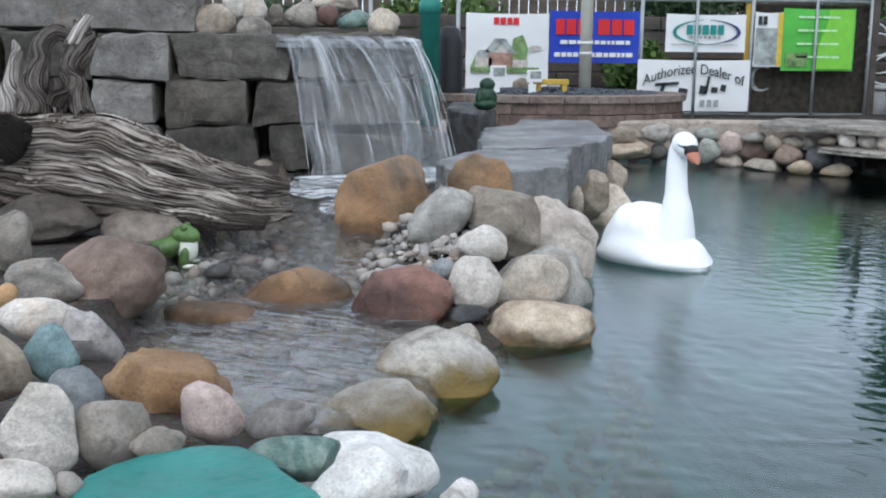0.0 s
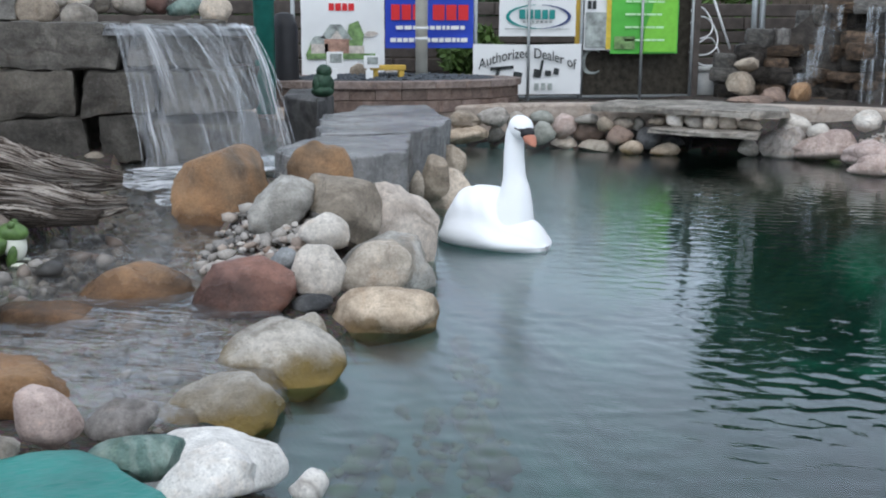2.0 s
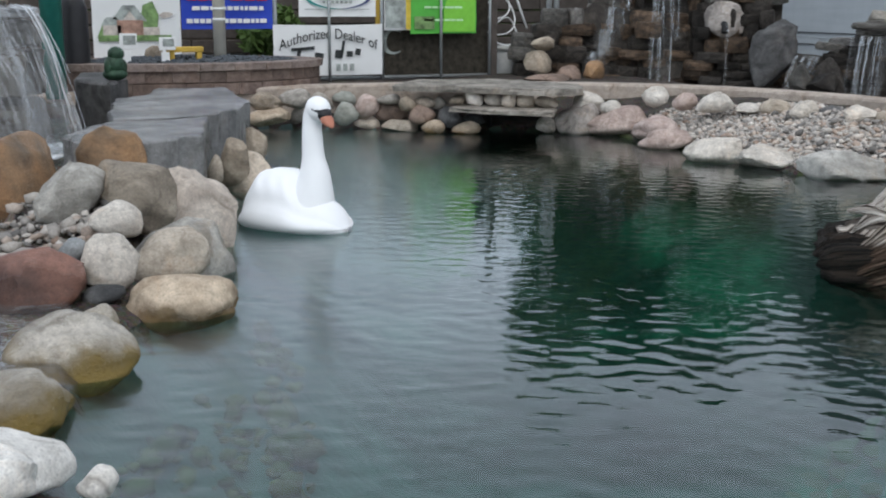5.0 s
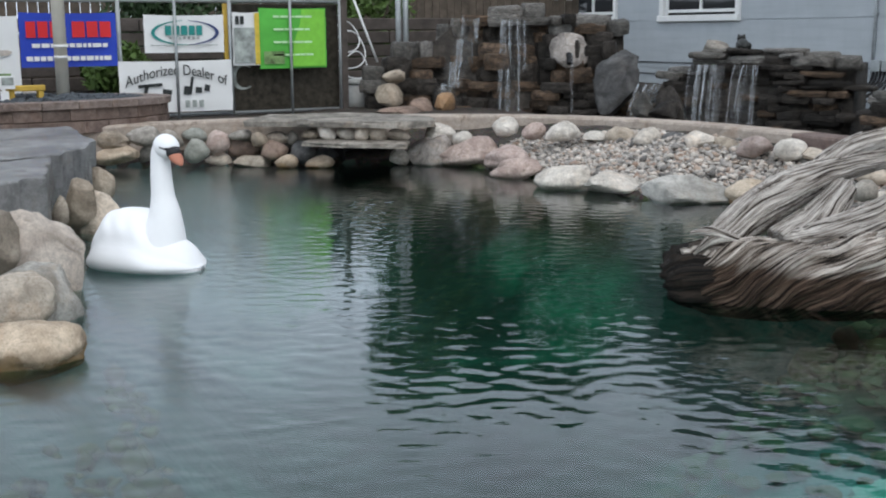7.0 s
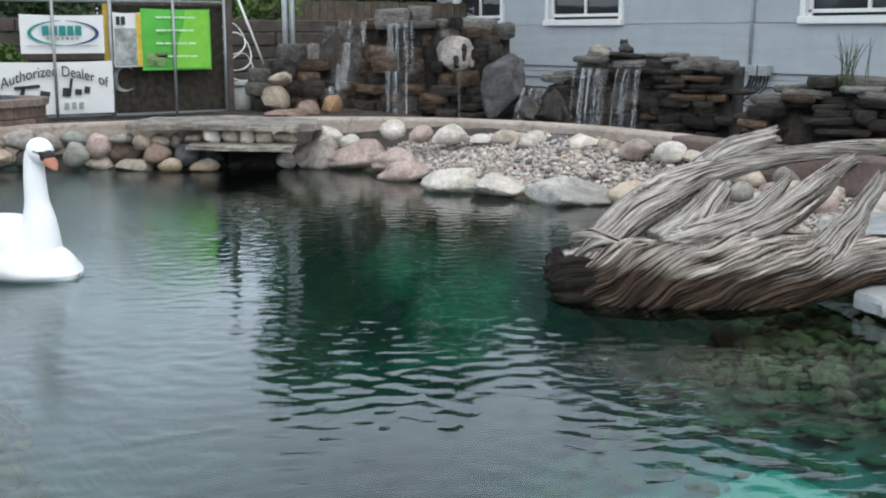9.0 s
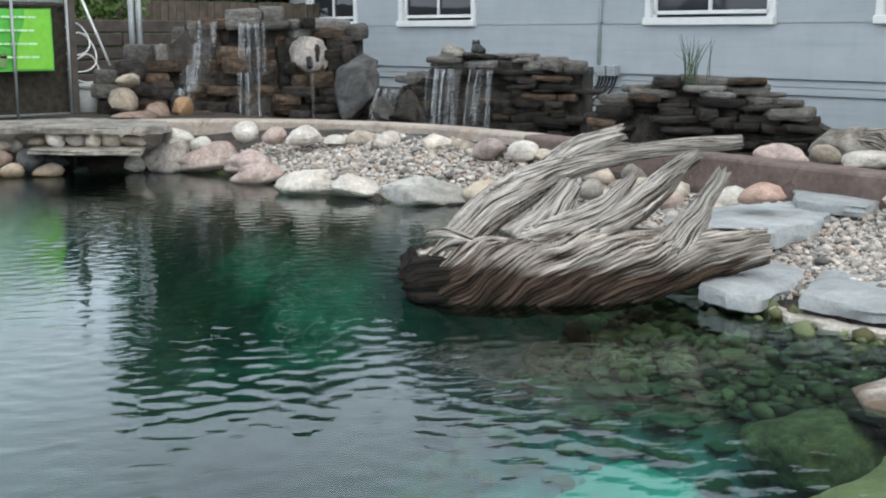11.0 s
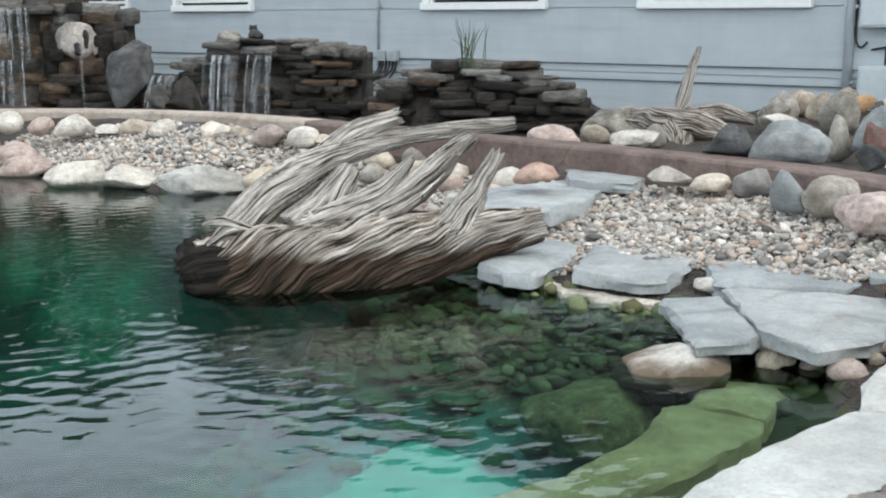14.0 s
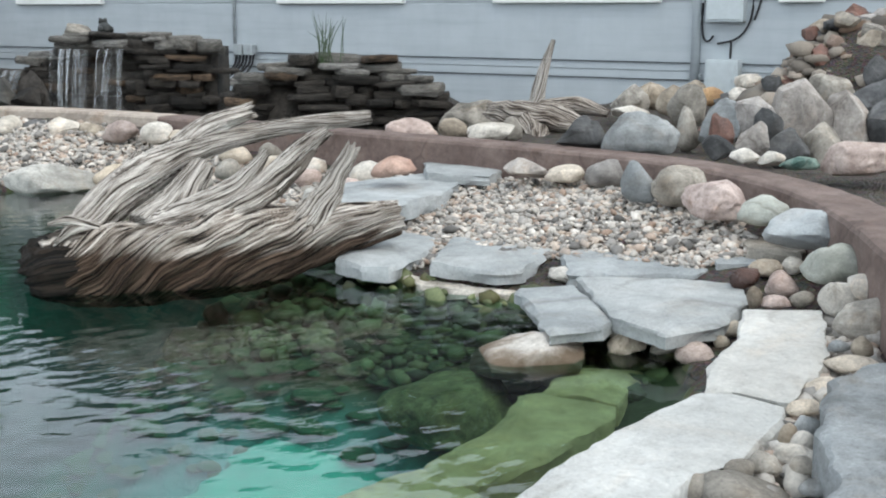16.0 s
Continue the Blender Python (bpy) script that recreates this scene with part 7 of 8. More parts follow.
            faces.append((1 + r * n + k, 1 + (r + 1) * n + k, 1 + (r + 1) * n + j, 1 + r * n + j))
    return mesh_object("foam", verts, faces, FOAM, parent=parent, uvs=uvs)


def strand(parent, start, throw, drop, radius, seed, wild=1.0):
    """One bright rope of falling water, thinning and breaking up as it drops."""
    rng = np.random.default_rng(seed)
    pts, rad = [], []
    n = 26
    for i in range(n):
        v = i / (n - 1)
        w = wild * 0.008 * noise.noise(Vector((v * 2.5, seed * 3.1, 0))) + wild * 0.005 * noise.noise(Vector((v * 14, seed * 5.1, 0)))
        pts.append(Vector(start) + Vector(throw) * v ** 0.65 + Vector((w, w, -drop * v ** 1.05)))
        rad.append(radius * (0.6 + 0.5 * noise.noise(Vector((v * 9, seed * 1.7, 4))) + 0.25 * v + 0.6 * math.exp(-((v - 0.06) / 0.07) ** 2)) * min(1.0, 8 * (1.02 - v)))
    return part("strand", tube_bm(pts, [max(0.0015, r) for r in rad], 7), STRAND, parent, smooth=True)


def waterfall():
    rng = np.random.default_rng(17)
    w = thing("waterfall", "sheets of clear water falling from a stone lip", "waterfall")
    ledge_v, ledge_f = slab_mesh([(-0.52, 8.1), (0.05, 8.07), (0.4, 8.18), (0.52, 8.6), (0.5, 9.0), (-0.5, 8.9)], 0.06, 3, 0.02, 0.015)
    lip = mesh_object("lip_stone", [(x, y, z + 1.13) for x, y, z in ledge_v], ledge_f, WET_SLAB, smooth=False, parent=w)
    water_sheet("sheet", w, (-0.5, 8.06, 1.15), (0.12, 8.03, 1.15), 0.95, (0.32, -0.33, 0), seed=1, flat=0.5, spread=0.25)
    water_sheet("sheet", w, (0.16, 8.08, 1.15), (0.42, 8.2, 1.15), 0.92, (0.26, -0.25, 0), seed=5, flat=0.5, spread=0.1)
    k = 0
    for u in (0.04, 0.2, 0.36, 0.44, 0.58, 0.68, 0.74, 0.86, 0.93):
        k += 1
        strand(w, (-0.48 + 0.6 * u, 8.05 - 0.03 * u, 1.15), (0.12 + 0.3 * u + rng.uniform(-0.05, 0.05), -0.3, 0), rng.choice([0.93, 0.6, 0.45, 0.3]), rng.uniform(0.003, 0.006), k)
    for u in (0.15, 0.3, 0.55, 0.66, 0.8, 0.92):
        k += 1
        strand(w, (0.16 + 0.29 * u, 8.05 + 0.14 * u, 1.15), (0.16 + 0.16 * u + rng.uniform(-0.05, 0.05), -0.24, 0), rng.choice([0.9, 0.7, 0.45]), rng.uniform(0.003, 0.007), k)
    foam_patch(w, (0.2, 7.7), 0.62, 0.3, 0.4, 3, 0.215)
    foam_patch(w, (0.85, 7.95), 0.5, 0.3, 0.2, 6, 0.225)
    foam_patch(w, (-0.15, 7.3), 0.34, 0.4, 0.2, 8, 0.19)
    foam_patch(w, (0.0, 6.75), 0.2, 0.35, 0.1, 12, 0.165)
    return w


waterfall()


# ---------------------------------------------------------------- stacked slate falls
def slate_meshes(material, count=8, seed=70):
    out = []
    for k in range(count):
        rng = np.random.default_rng(seed + k)
        n = 9
        pts = []
        for i in range(n):
            a = 2 * math.pi * (i + rng.uniform(-0.25, 0.25)) / n
            r = (abs(math.cos(a)) ** 4 + abs(math.sin(a)) ** 4) ** -0.25 * rng.uniform(0.86, 1.05)
            pts.append((0.5 * r * math.cos(a), 0.5 * r * math.sin(a)))
        verts, faces = [], []
        for z, g in ((-0.5, 0.93), (-0.1, 1.02), (0.3, 1.0), (0.5, 0.92)):
            verts += [(x * g + rng.uniform(-0.015, 0.015), y * g + rng.uniform(-0.015, 0.015), z + rng.uniform(-0.07, 0.07)) for x, y in pts]
        for r in range(3):
            for i in range(n):
                j = (i + 1) % n
                faces.append((r * n + i, r * n + j, (r + 1) * n + j, (r + 1) * n + i))
        faces += [tuple(reversed(range(n))), tuple(range(3 * n, 4 * n))]
        me = bpy.data.meshes.new("slate")
        me.from_pydata(verts, [], faces)
        me.materials.append(material)
        out.append(me)
    return out


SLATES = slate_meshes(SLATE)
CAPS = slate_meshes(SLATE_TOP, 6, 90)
RUSTS = slate_meshes(RUST_SLATE, 6, 110)


def slate_stack(label, a, b, profile, base, deep, seed, mixed, lean=0.35, gaps=(), long=(0.22, 0.5), thin=(0.055, 0.1)):
    """Courses of loose flat stones along a line, up to a given outline; the wetted faces stay open at gaps."""
    rng = np.random.default_rng(seed)
    a, b = Vector((*a, 0)), Vector((*b, 0))
    along, length = (b - a).normalized(), (b - a).length
    inward = Vector((-along.y, along.x, 0))
    if inward.dot(a) < 0:
        inward = -inward
    t = thing("slate_fountain", label, "stone fountain")
    turn = math.degrees(math.atan2(along.y, along.x))
    ps, ph = [p[0] for p in profile], [p[1] for p in profile]
    z = base
    while z < max(ph):
        h = rng.uniform(*thin)
        s = rng.uniform(-0.15, 0.0)
        while s < length:
            l = rng.uniform(*long)
            mid = (s + l / 2) / length
            top = float(np.interp(mid, ps, ph))
            if z + h * 0.5 < top and 0 <= mid <= 1:
                hole = any(g0 < mid < g1 and z < g2 for g0, g1, g2 in gaps)
                setback = (z - base) * lean + (0.22 if hole else 0.0) + rng.uniform(-0.11, 0.1)
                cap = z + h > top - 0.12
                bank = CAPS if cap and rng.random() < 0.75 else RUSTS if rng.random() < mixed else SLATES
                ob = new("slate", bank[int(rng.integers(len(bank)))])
                ob.parent = t
                p = a + along * (s + l / 2) + inward * (setback + deep / 2)
                ob.matrix_basis = pose(p.x, p.y, z + h / 2 + rng.uniform(-0.2, 0.2) * h, rng.uniform(-5, 5), rng.uniform(-5, 5), turn + rng.uniform(-14, 14)) @ Matrix.Diagonal((l * 1.15, deep * rng.uniform(0.85, 1.2), h * rng.uniform(0.85, 1.6), 1))
            s += l
        z += h * 0.96
    # rubble core that closes the back
    bm = bmesh.new()
    cols = []
    for k in range(13):
        u = k / 12
        p = a + along * (length * u)
        top = max(base + 0.05, float(np.interp(u, ps, ph)) - 0.06)
        f0 = p + inward * (deep * 0.55)
        f1 = p + inward * (deep * 0.55 + (top - base) * lean)
        f2 = p + inward * (deep + (max(ph) - base) * lean + 0.25)
        cols.append([bm.verts.new((f0.x, f0.y, base - 0.1)), bm.verts.new((f1.x, f1.y, top)), bm.verts.new((f2.x, f2.y, top)), bm.verts.new((f2.x, f2.y, base - 0.1))])
    for c, d in zip(cols, cols[1:]):
        for k in range(4):
            bm.faces.new((c[k], c[(k + 1) % 4], d[(k + 1) % 4], d[k]))
    bm.faces.new(cols[0])
    bm.faces.new(list(reversed(cols[-1])))
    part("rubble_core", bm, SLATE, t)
    return t, a, along, inward


F1, fa, fl, fi = slate_stack("tall fountain of stacked brown and grey ledge stone", (5.78, 11.83), (8.22, 10.2), [(0, 0.72), (0.06, 0.85), (0.14, 1.0), (0.25, 1.16), (0.34, 1.4), (0.45, 1.44), (0.6, 1.46), (0.72, 1.4), (0.97, 1.34), (1.0, 1.28)], 0.0, 0.36, 41, 0.45, 0.42, ((0.24, 0.42, 1.15), (0.5, 0.66, 1.25)), (0.13, 0.4), (0.065, 0.15))
F2, ga, gl, gi = slate_stack("low fountain of stacked dark slate with a wide spout", (8.12, 9.9), (9.12, 7.9), [(0, 0.5), (0.08, 0.68), (0.2, 0.88), (0.3, 0.98), (0.7, 1.0), (0.8, 0.96), (1.0, 0.92)], 0.0, 0.34, 42, 0.12, 0.2, ((0.26, 0.62, 0.78),), (0.18, 0.42), (0.04, 0.075))
F3, ha, hl, hi_ = slate_stack("long low bank of stacked dark slate with a trickle of water", (8.88, 7.4), (9.88, 5.4), [(0, 0.6), (0.1, 0.68), (0.35, 0.78), (0.65, 0.75), (0.75, 0.65), (0.85, 0.55), (0.93, 0.42), (1.0, 0.34)], 0.0, 0.36, 43, 0.08, 0.25, ((0.1, 0.25, 0.5),), (0.2, 0.5), (0.04, 0.07))


def chute(parent, o, along, inward, length, u0, u1, top, bottom, back, throw, seed, ropes=7):
    """A thin clear sheet over a ledge with white ropes of water breaking out of it."""
    rng = np.random.default_rng(seed)
    p, q = o + along * (length * u0), o + along * (length * u1)
    lip0 = p + inward * back + Vector((0, 0, top))
    lip1 = q + inward * back + Vector((0, 0, top))
    water_sheet("chute_water", parent, lip0, lip1, top - bottom, -inward * throw, material=CHUTE, seed=seed, na=12, nb=22, flat=0.02)
    for k in range(ropes):
        start = lip0.lerp(lip1, rng.uniform(0.02, 0.98))
        strand(parent, start, -inward * (throw * rng.uniform(0.8, 1.25)) + along * rng.uniform(-0.04, 0.03), (top - bottom) * rng.choice([1.0, 0.9, 0.65]), rng.uniform(0.003, 0.01), seed * 10 + k, 4.0)


for k in range(5):
    chute(F1, fa, fl, fi, 2.79, 0.38 - 0.037 * k, 0.45 - 0.03 * k, 1.36 - 0.25 * k, 1.07 - 0.25 * k, 0.55 - 0.11 * k, 0.2, 21 + k, 6)
chute(F1, fa, fl, fi, 2.79, 0.54, 0.65, 1.33, 0.75, 0.4, 0.2, 31, 9)
chute(F1, fa, fl, fi, 2.79, 0.53, 0.62, 0.78, 0.12, 0.18, 0.16, 32, 6)
chute(F2, ga, gl, gi, 2.236, 0.26, 0.44, 0.84, 0.1, 0.02, 0.16, 33, 12)
chute(F2, ga, gl, gi, 2.236, 0.48, 0.6, 0.84, 0.1, 0.04, 0.14, 34, 5)
chute(F2, ga, gl, gi, 2.236, 0.0, 0.12, 0.62, 0.1, 0.04, 0.26, 35, 8)


# ---------------------------------------------------------------- skimmer under the bench slab
SKIM = thing("skimmer_recess", "black box for the shaded skimmer opening under the stone shelf", "skimmer")
# The opening's shade is given by a black box set behind the cobbles.
RECESS_AND_PIPE = plain("black_recess_and_pipe", (0.008, 0.008, 0.009), 0.6)
part("back", box_bm((0.62, 0.02, 0.3), 0, (4.82, 9.98, 0.08)), RECESS_AND_PIPE, SKIM)
part("side", box_bm((0.02, 0.3, 0.3), 0, (4.5, 9.85, 0.08)), RECESS_AND_PIPE, SKIM)
part("side", box_bm((0.02, 0.3, 0.3), 0, (5.12, 9.85, 0.08)), RECESS_AND_PIPE, SKIM)
part("lid", box_bm((0.62, 0.3, 0.02), 0, (4.82, 9.84, 0.225)), RECESS_AND_PIPE, SKIM)


# ---------------------------------------------------------------- rubble heap against the wall
def heap():
    rng = np.random.default_rng(15)
    core = [(8.3, 0.6), (8.3, 2.6), (9.4, 3.3), (11.5, 3.4), (12.5, 2.0), (12.5, 0.2), (10, -0.3)]
    xs, ys = np.arange(8.0, 12.6, 0.18), np.arange(-0.4, 3.9, 0.18)
    gx, gy = np.meshgrid(xs, ys)
    ins = np.where(inside(gx, gy, core), reach(gx, gy, core), -reach(gx, gy, core))
    tall = 0.0 + np.clip(ins * 0.75, -0.3, 1.1) * np.clip((3.6 - gy) / 1.6, 0.25, 1)
    z = tall + 0.08 * np.array([noise.noise(Vector((a * 3, b * 3, 5))) for a, b in zip(gx.ravel(), gy.ravel())]).reshape(gx.shape)
    idx = np.arange(gx.size).reshape(gx.shape)
    faces = np.stack([idx[:-1, :-1], idx[:-1, 1:], idx[1:, 1:], idx[1:, :-1]], -1).reshape(-1, 4)
    tagged(mesh_object("rubble_mound", np.stack([gx, gy, z], -1).reshape(-1, 3), faces, SOIL), "dark mound of soil and rubble under the rock heap", "mound", kind="structure")
    fill = lambda x, y: z[np.clip(((y + 0.4) / 0.18).astype(int), 0, z.shape[0] - 1), np.clip(((x - 8.0) / 0.18).astype(int), 0, z.shape[1] - 1)] - 0.02
    pebbles("rubble", "small brown and grey broken stones filling the rock heap", core, 2600, 0.07, 0.16, 19, fill, RUBBLE)
    kinds = [(GREY, "grey"), (TAN, "tan-brown"), (RED, "rusty red"), (DARK_GREY, "dark grey"), (ROSE_BROWN, "rosy brown"), (VEINED, "streaky grey"), (DARK_GREY, "dark grey")]
    n = 0
    while n < 280:
        x, y = rng.uniform((8.3, 0.4), (11.3, 3.4))
        if not inside(np.array([x]), np.array([y]), core)[0]:
            continue
        i, j = int((y + 0.4) / 0.18), int((x - 8.0) / 0.18)
        s = rng.uniform(0.11, 0.26)
        m, word = kinds[int(rng.integers(len(kinds)))]
        rock("boulder", word + " broken rock in the heap by the wall", (x, y, float(z[i, j]) - 0.25 * s), (s * rng.uniform(0.9, 1.5), s, s * rng.uniform(0.6, 0.95)), m, "broken", rng.uniform(0, 360), rng.uniform(-25, 25), 3, group="rock heap")
        n += 1


heap()


# ---------------------------------------------------------------- statues, reeds and loose driftwood by the fountains
FROG_GREEN = plain("green_glaze", (0.085, 0.15, 0.045), 0.32, wear=0.6, scale=14)
FROG_PALE = plain("pale_frog_belly", (0.68, 0.7, 0.6), 0.45)
BRONZE = plain("dark_bronze", (0.025, 0.026, 0.024), 0.45, 0.3)


def frog(name, label, at, size, turn, skin, belly):
    """A sitting frog as one plain mesh."""
    base, tri = SPHERES[3]
    lumps = [((-0.14, 0, 0.2), (0.4, 0.22, 0.15), 20, 0), ((0.2, 0, 0.4), (0.18, 0.17, 0.12), -8, 0), ((0.21, 0, 0.25), (0.14, 0.15, 0.2), 8, 1), ((-0.25, 0.19, 0.13), (0.2, 0.09, 0.12), 10, 0), ((-0.25, -0.19, 0.13), (0.2, 0.09, 0.12), 10, 0),
             ((0.2, 0.15, 0.12), (0.06, 0.055, 0.15), -12, 0), ((0.2, -0.15, 0.12), (0.06, 0.055, 0.15), -12, 0), ((0.27, 0.16, 0.03), (0.1, 0.06, 0.03), 0, 1), ((0.27, -0.16, 0.03), (0.1, 0.06, 0.03), 0, 1), ((0.2, 0.1, 0.5), (0.05, 0.05, 0.05), 0, 0), ((0.2, -0.1, 0.5), (0.05, 0.05, 0.05), 0, 0), ((-0.1, 0.24, 0.03), (0.2, 0.06, 0.03), 0, 0), ((-0.1, -0.24, 0.03), (0.2, 0.06, 0.03), 0, 0)]
    verts, faces, mats = [], [], []
    for c, s, tilt, m in lumps:
        a, start = math.radians(tilt), len(verts)
        for v in base:
            x, y, z = v[0] * s[0], v[1] * s[1], v[2] * s[2]
            verts.append(((c[0] + x * math.cos(a) - z * math.sin(a)) * size, (c[1] + y) * size, (c[2] + x * math.sin(a) + z * math.cos(a)) * size))
        faces += [tuple(start + i for i in f) for f in tri]
        mats += [m] * len(tri)
    ob = mesh_object(name, verts, faces, skin)
    ob.data.materials.append(belly)
    ob.data.polygons.foreach_set("material_index", mats)
    ob.matrix_basis = pose(*at, 0, 0, turn)
    return tagged(ob, label, "frog statue")


frog("frog_statue", "glazed green frog statue with a pale chest beside the stream", (-0.86, 5.38, 0.085), 0.38, -4, FROG_GREEN, FROG_PALE)
frog("frog_statue", "small black frog statue on top of the slate fountain", (8.92, 9.15, 1.0), 0.28, 60, BRONZE, BRONZE)

REED = plain("reed_green", (0.055, 0.085, 0.04), 0.6, wear=0.4, scale=30)


def reeds(at, count, tall, spread, seed):
    rng = np.random.default_rng(seed)
    t = thing("reed_clump", "clump of thin dull green reeds growing from the slate bank", "plant", at)
    for k in range(count):
        x, y = rng.normal(0, spread, 2)
        h, lx, ly = tall * rng.uniform(0.5, 1.0), rng.normal(0, 0.08), rng.normal(0, 0.08)
        pts = [(x, y, -0.05), (x + lx * 0.3, y + ly * 0.3, h * 0.5), (x + lx, y + ly, h)]
        part("blade", tube_bm([tuple(p) for p in smooth_path(pts, 6)], [0.005, 0.005, 0.004, 0.004, 0.003, 0.001], 4), REED, t)
    return t


reeds((9.55, 6.75, 0.74), 22, 0.5, 0.05, 3)


def wall_driftwood():
    d = thing("driftwood_branch", "grey twisted driftwood with an upright spike against the rocks", "driftwood")
    limb("spike", [(8.62, 3.98, 0.3), (8.62, 3.97, 0.55), (8.66, 3.93, 0.8), (8.7, 3.88, 1.0)], [0.09, 0.055, 0.035, 0.015], DRIFT, 51, d, 30, 40, 0.25, 0.5, ragged=0.9)
    limb("root", [(8.6, 4.4, 0.42), (8.55, 4.15, 0.4), (8.55, 3.8, 0.38), (8.5, 3.4, 0.3)], [0.06, 0.11, 0.12, 0.05], DRIFT_LOG, 52, d, 36, 50, 0.3, 0.8, ragged=0.9)
    limb("root", [(8.5, 4.0, 0.36), (8.4, 3.85, 0.26), (8.2, 3.75, 0.2)], [0.1, 0.09, 0.05], DRIFT_LOG, 53, d, 30, 30, 0.3, 0.8, ragged=0.9)
    limb("root", [(8.62, 3.95, 0.46), (8.8, 3.7, 0.48), (8.85, 3.45, 0.42)], [0.07, 0.07, 0.03], DRIFT_LOG, 54, d, 30, 30, 0.3, 0.8, ragged=0.9)
    return d


wall_driftwood()
SPOUT = thing("spout_pipe", "short black pipe set in the pale spout stone", "pipe")
part("pipe", tube_bm([(7.8, 10.74, 0.93), (7.75, 10.66, 0.93), (7.72, 10.61, 0.9), (7.7, 10.58, 0.84)], 0.035, 10), RECESS_AND_PIPE, SPOUT)
JET = thing("water_jet", "thin jet of water running from the spout stone", "water")
water_sheet("jet", JET, (7.66, 10.5, 0.95), (7.68, 10.485, 0.95), 0.8, (-0.1, -0.14, 0), seed=33, na=4, nb=16)


def junction():
    c = thing("junction_box", "grey electrical junction box with hanging cables on the wall", "junction box")
    for y in (10.27, 10.45):
        part("box", box_bm((0.12, 0.15, 0.15), 0.01, (WALL_X - 0.08, y, 0.72)), PIPE, c)
    rng = np.random.default_rng(8)
    for k in range(6):
        y = 10.2 + 0.06 * k
        pts = smooth_path([(WALL_X - 0.08, y, 0.66), (WALL_X - 0.12, y + 0.03, 0.5), (WALL_X - 0.4, y + 0.15 * rng.uniform(0, 1), 0.3), (WALL_X - 0.8, y + 0.3, 0.12)], 14)
        part("cable", tube_bm([tuple(p) for p in pts], 0.014, 6), SWAN_BLACK, c, smooth=True)
    return c


junction()

# ---------------------------------------------------------------- planter, fence and signs
BRICK = stone("brown_planter_block", (0.125, 0.09, 0.076), (0.22, 0.165, 0.14), patch=6, grain=90, bump=0.5, each=0.25)
CAP = stone("planter_cap_stone", (0.155, 0.12, 0.107), (0.27, 0.22, 0.195), patch=6, grain=90, bump=0.5, each=0.15)
MULCH = plain("dark_blue_grey_gravel", (0.07, 0.08, 0.09), 0.8, wear=0.5, scale=40)
STEEL = plain("galvanised_steel", (0.33, 0.35, 0.35), 0.5, 0.6)
CREAM = plain("cream_painted_pole", (0.56, 0.54, 0.47), 0.6, wear=0.1, scale=5)
BOLLARD = plain("teal_painted_metal", (0.03, 0.21, 0.17), 0.5, wear=0.15)
BLACK = plain("black_plastic", (0.02, 0.02, 0.022), 0.5)
YELLOW = plain("yellow_painted_wood", (0.5, 0.33, 0.06), 0.7, wear=0.2)
TIMBER = plain("weathered_timber", (0.075, 0.063, 0.055), 0.85, wear=0.35, scale=6, bump=0.4)
BOARD = plain("brown_fence_board", (0.1, 0.08, 0.062), 0.85, wear=0.4, scale=5, bump=0.4)
CLOTH = plain("white_vinyl", (0.74, 0.75, 0.74), 0.5, wear=0.04, scale=3)
INK_BLUE = plain("blue_vinyl", (0.02, 0.055, 0.42), 0.5, wear=0.1, scale=4)
INK_RED = plain("red_print", (0.62, 0.025, 0.03), 0.5, wear=0.05)
INK_DARK = plain("dark_print", (0.03, 0.035, 0.035), 0.6, wear=0.1)
INK_TEAL = plain("teal_print", (0.02, 0.23, 0.21), 0.6, wear=0.1)
INK_NAVY = plain("navy_print", (0.04, 0.06, 0.16), 0.6, wear=0.1)
INK_GREEN = plain("bright_green_vinyl", (0.09, 0.42, 0.06), 0.5, wear=0.25, scale=2)
INK_GREY = plain("grey_photo_print", (0.3, 0.33, 0.31), 0.6, wear=0.6, scale=9)
INK_BRICK = plain("brick_photo_print", (0.33, 0.2, 0.15), 0.6, wear=0.6, scale=12)
INK_LEAF = plain("leafy_photo_print", (0.16, 0.26, 0.1), 0.6, wear=0.6, scale=12)
INK_YELLOW = plain("yellow_print", (0.6, 0.45, 0.06), 0.6, wear=0.2)


def planter():
    p = thing("planter", "curved raised planter of brown wall blocks filled with dark gravel", "planter")
    cx, cy, rx, ry = 2.0, 11.5, 1.36, 0.78
    rng = np.random.default_rng(2)
    for lo, hi, wide, material, count, grow, name in ((0.3, 0.42, 0.22, BRICK, 34, 0.0, "wall_block"), (0.42, 0.535, 0.22, BRICK, 34, 0.0, "wall_block"), (0.527, 0.6, 0.27, CAP, 26, 0.03, "cap_stone")):
        for k in range(count):
            a0 = 2 * math.pi * (k + (0.5 if lo > 0.4 else 0)) / count
            a1 = a0 + 2 * math.pi / count * 0.985
            bm = bmesh.new()
            ring = []
            for z in (lo + 0.003, hi - 0.003):
                for a, off in ((a0, 0), (a1, 0), (a1, -wide), (a0, -wide)):
                    o = off + grow + (rng.uniform(-0.006, 0.006) if off == 0 else 0)
                    ring.append(bm.verts.new((cx + (rx + o) * math.cos(a), cy + (ry + o) * math.sin(a), z)))
            for f in ((0, 1, 2, 3), (7, 6, 5, 4), (0, 4, 5, 1), (1, 5, 6, 2), (2, 6, 7, 3), (3, 7, 4, 0)):
                bm.faces.new([ring[i] for i in f])
            bmesh.ops.recalc_face_normals(bm, faces=bm.faces)
            bmesh.ops.bevel(bm, geom=list(bm.edges), offset=0.004, segments=1, affect="EDGES")
            part(name, bm, material, p)
    bm = bmesh.new()
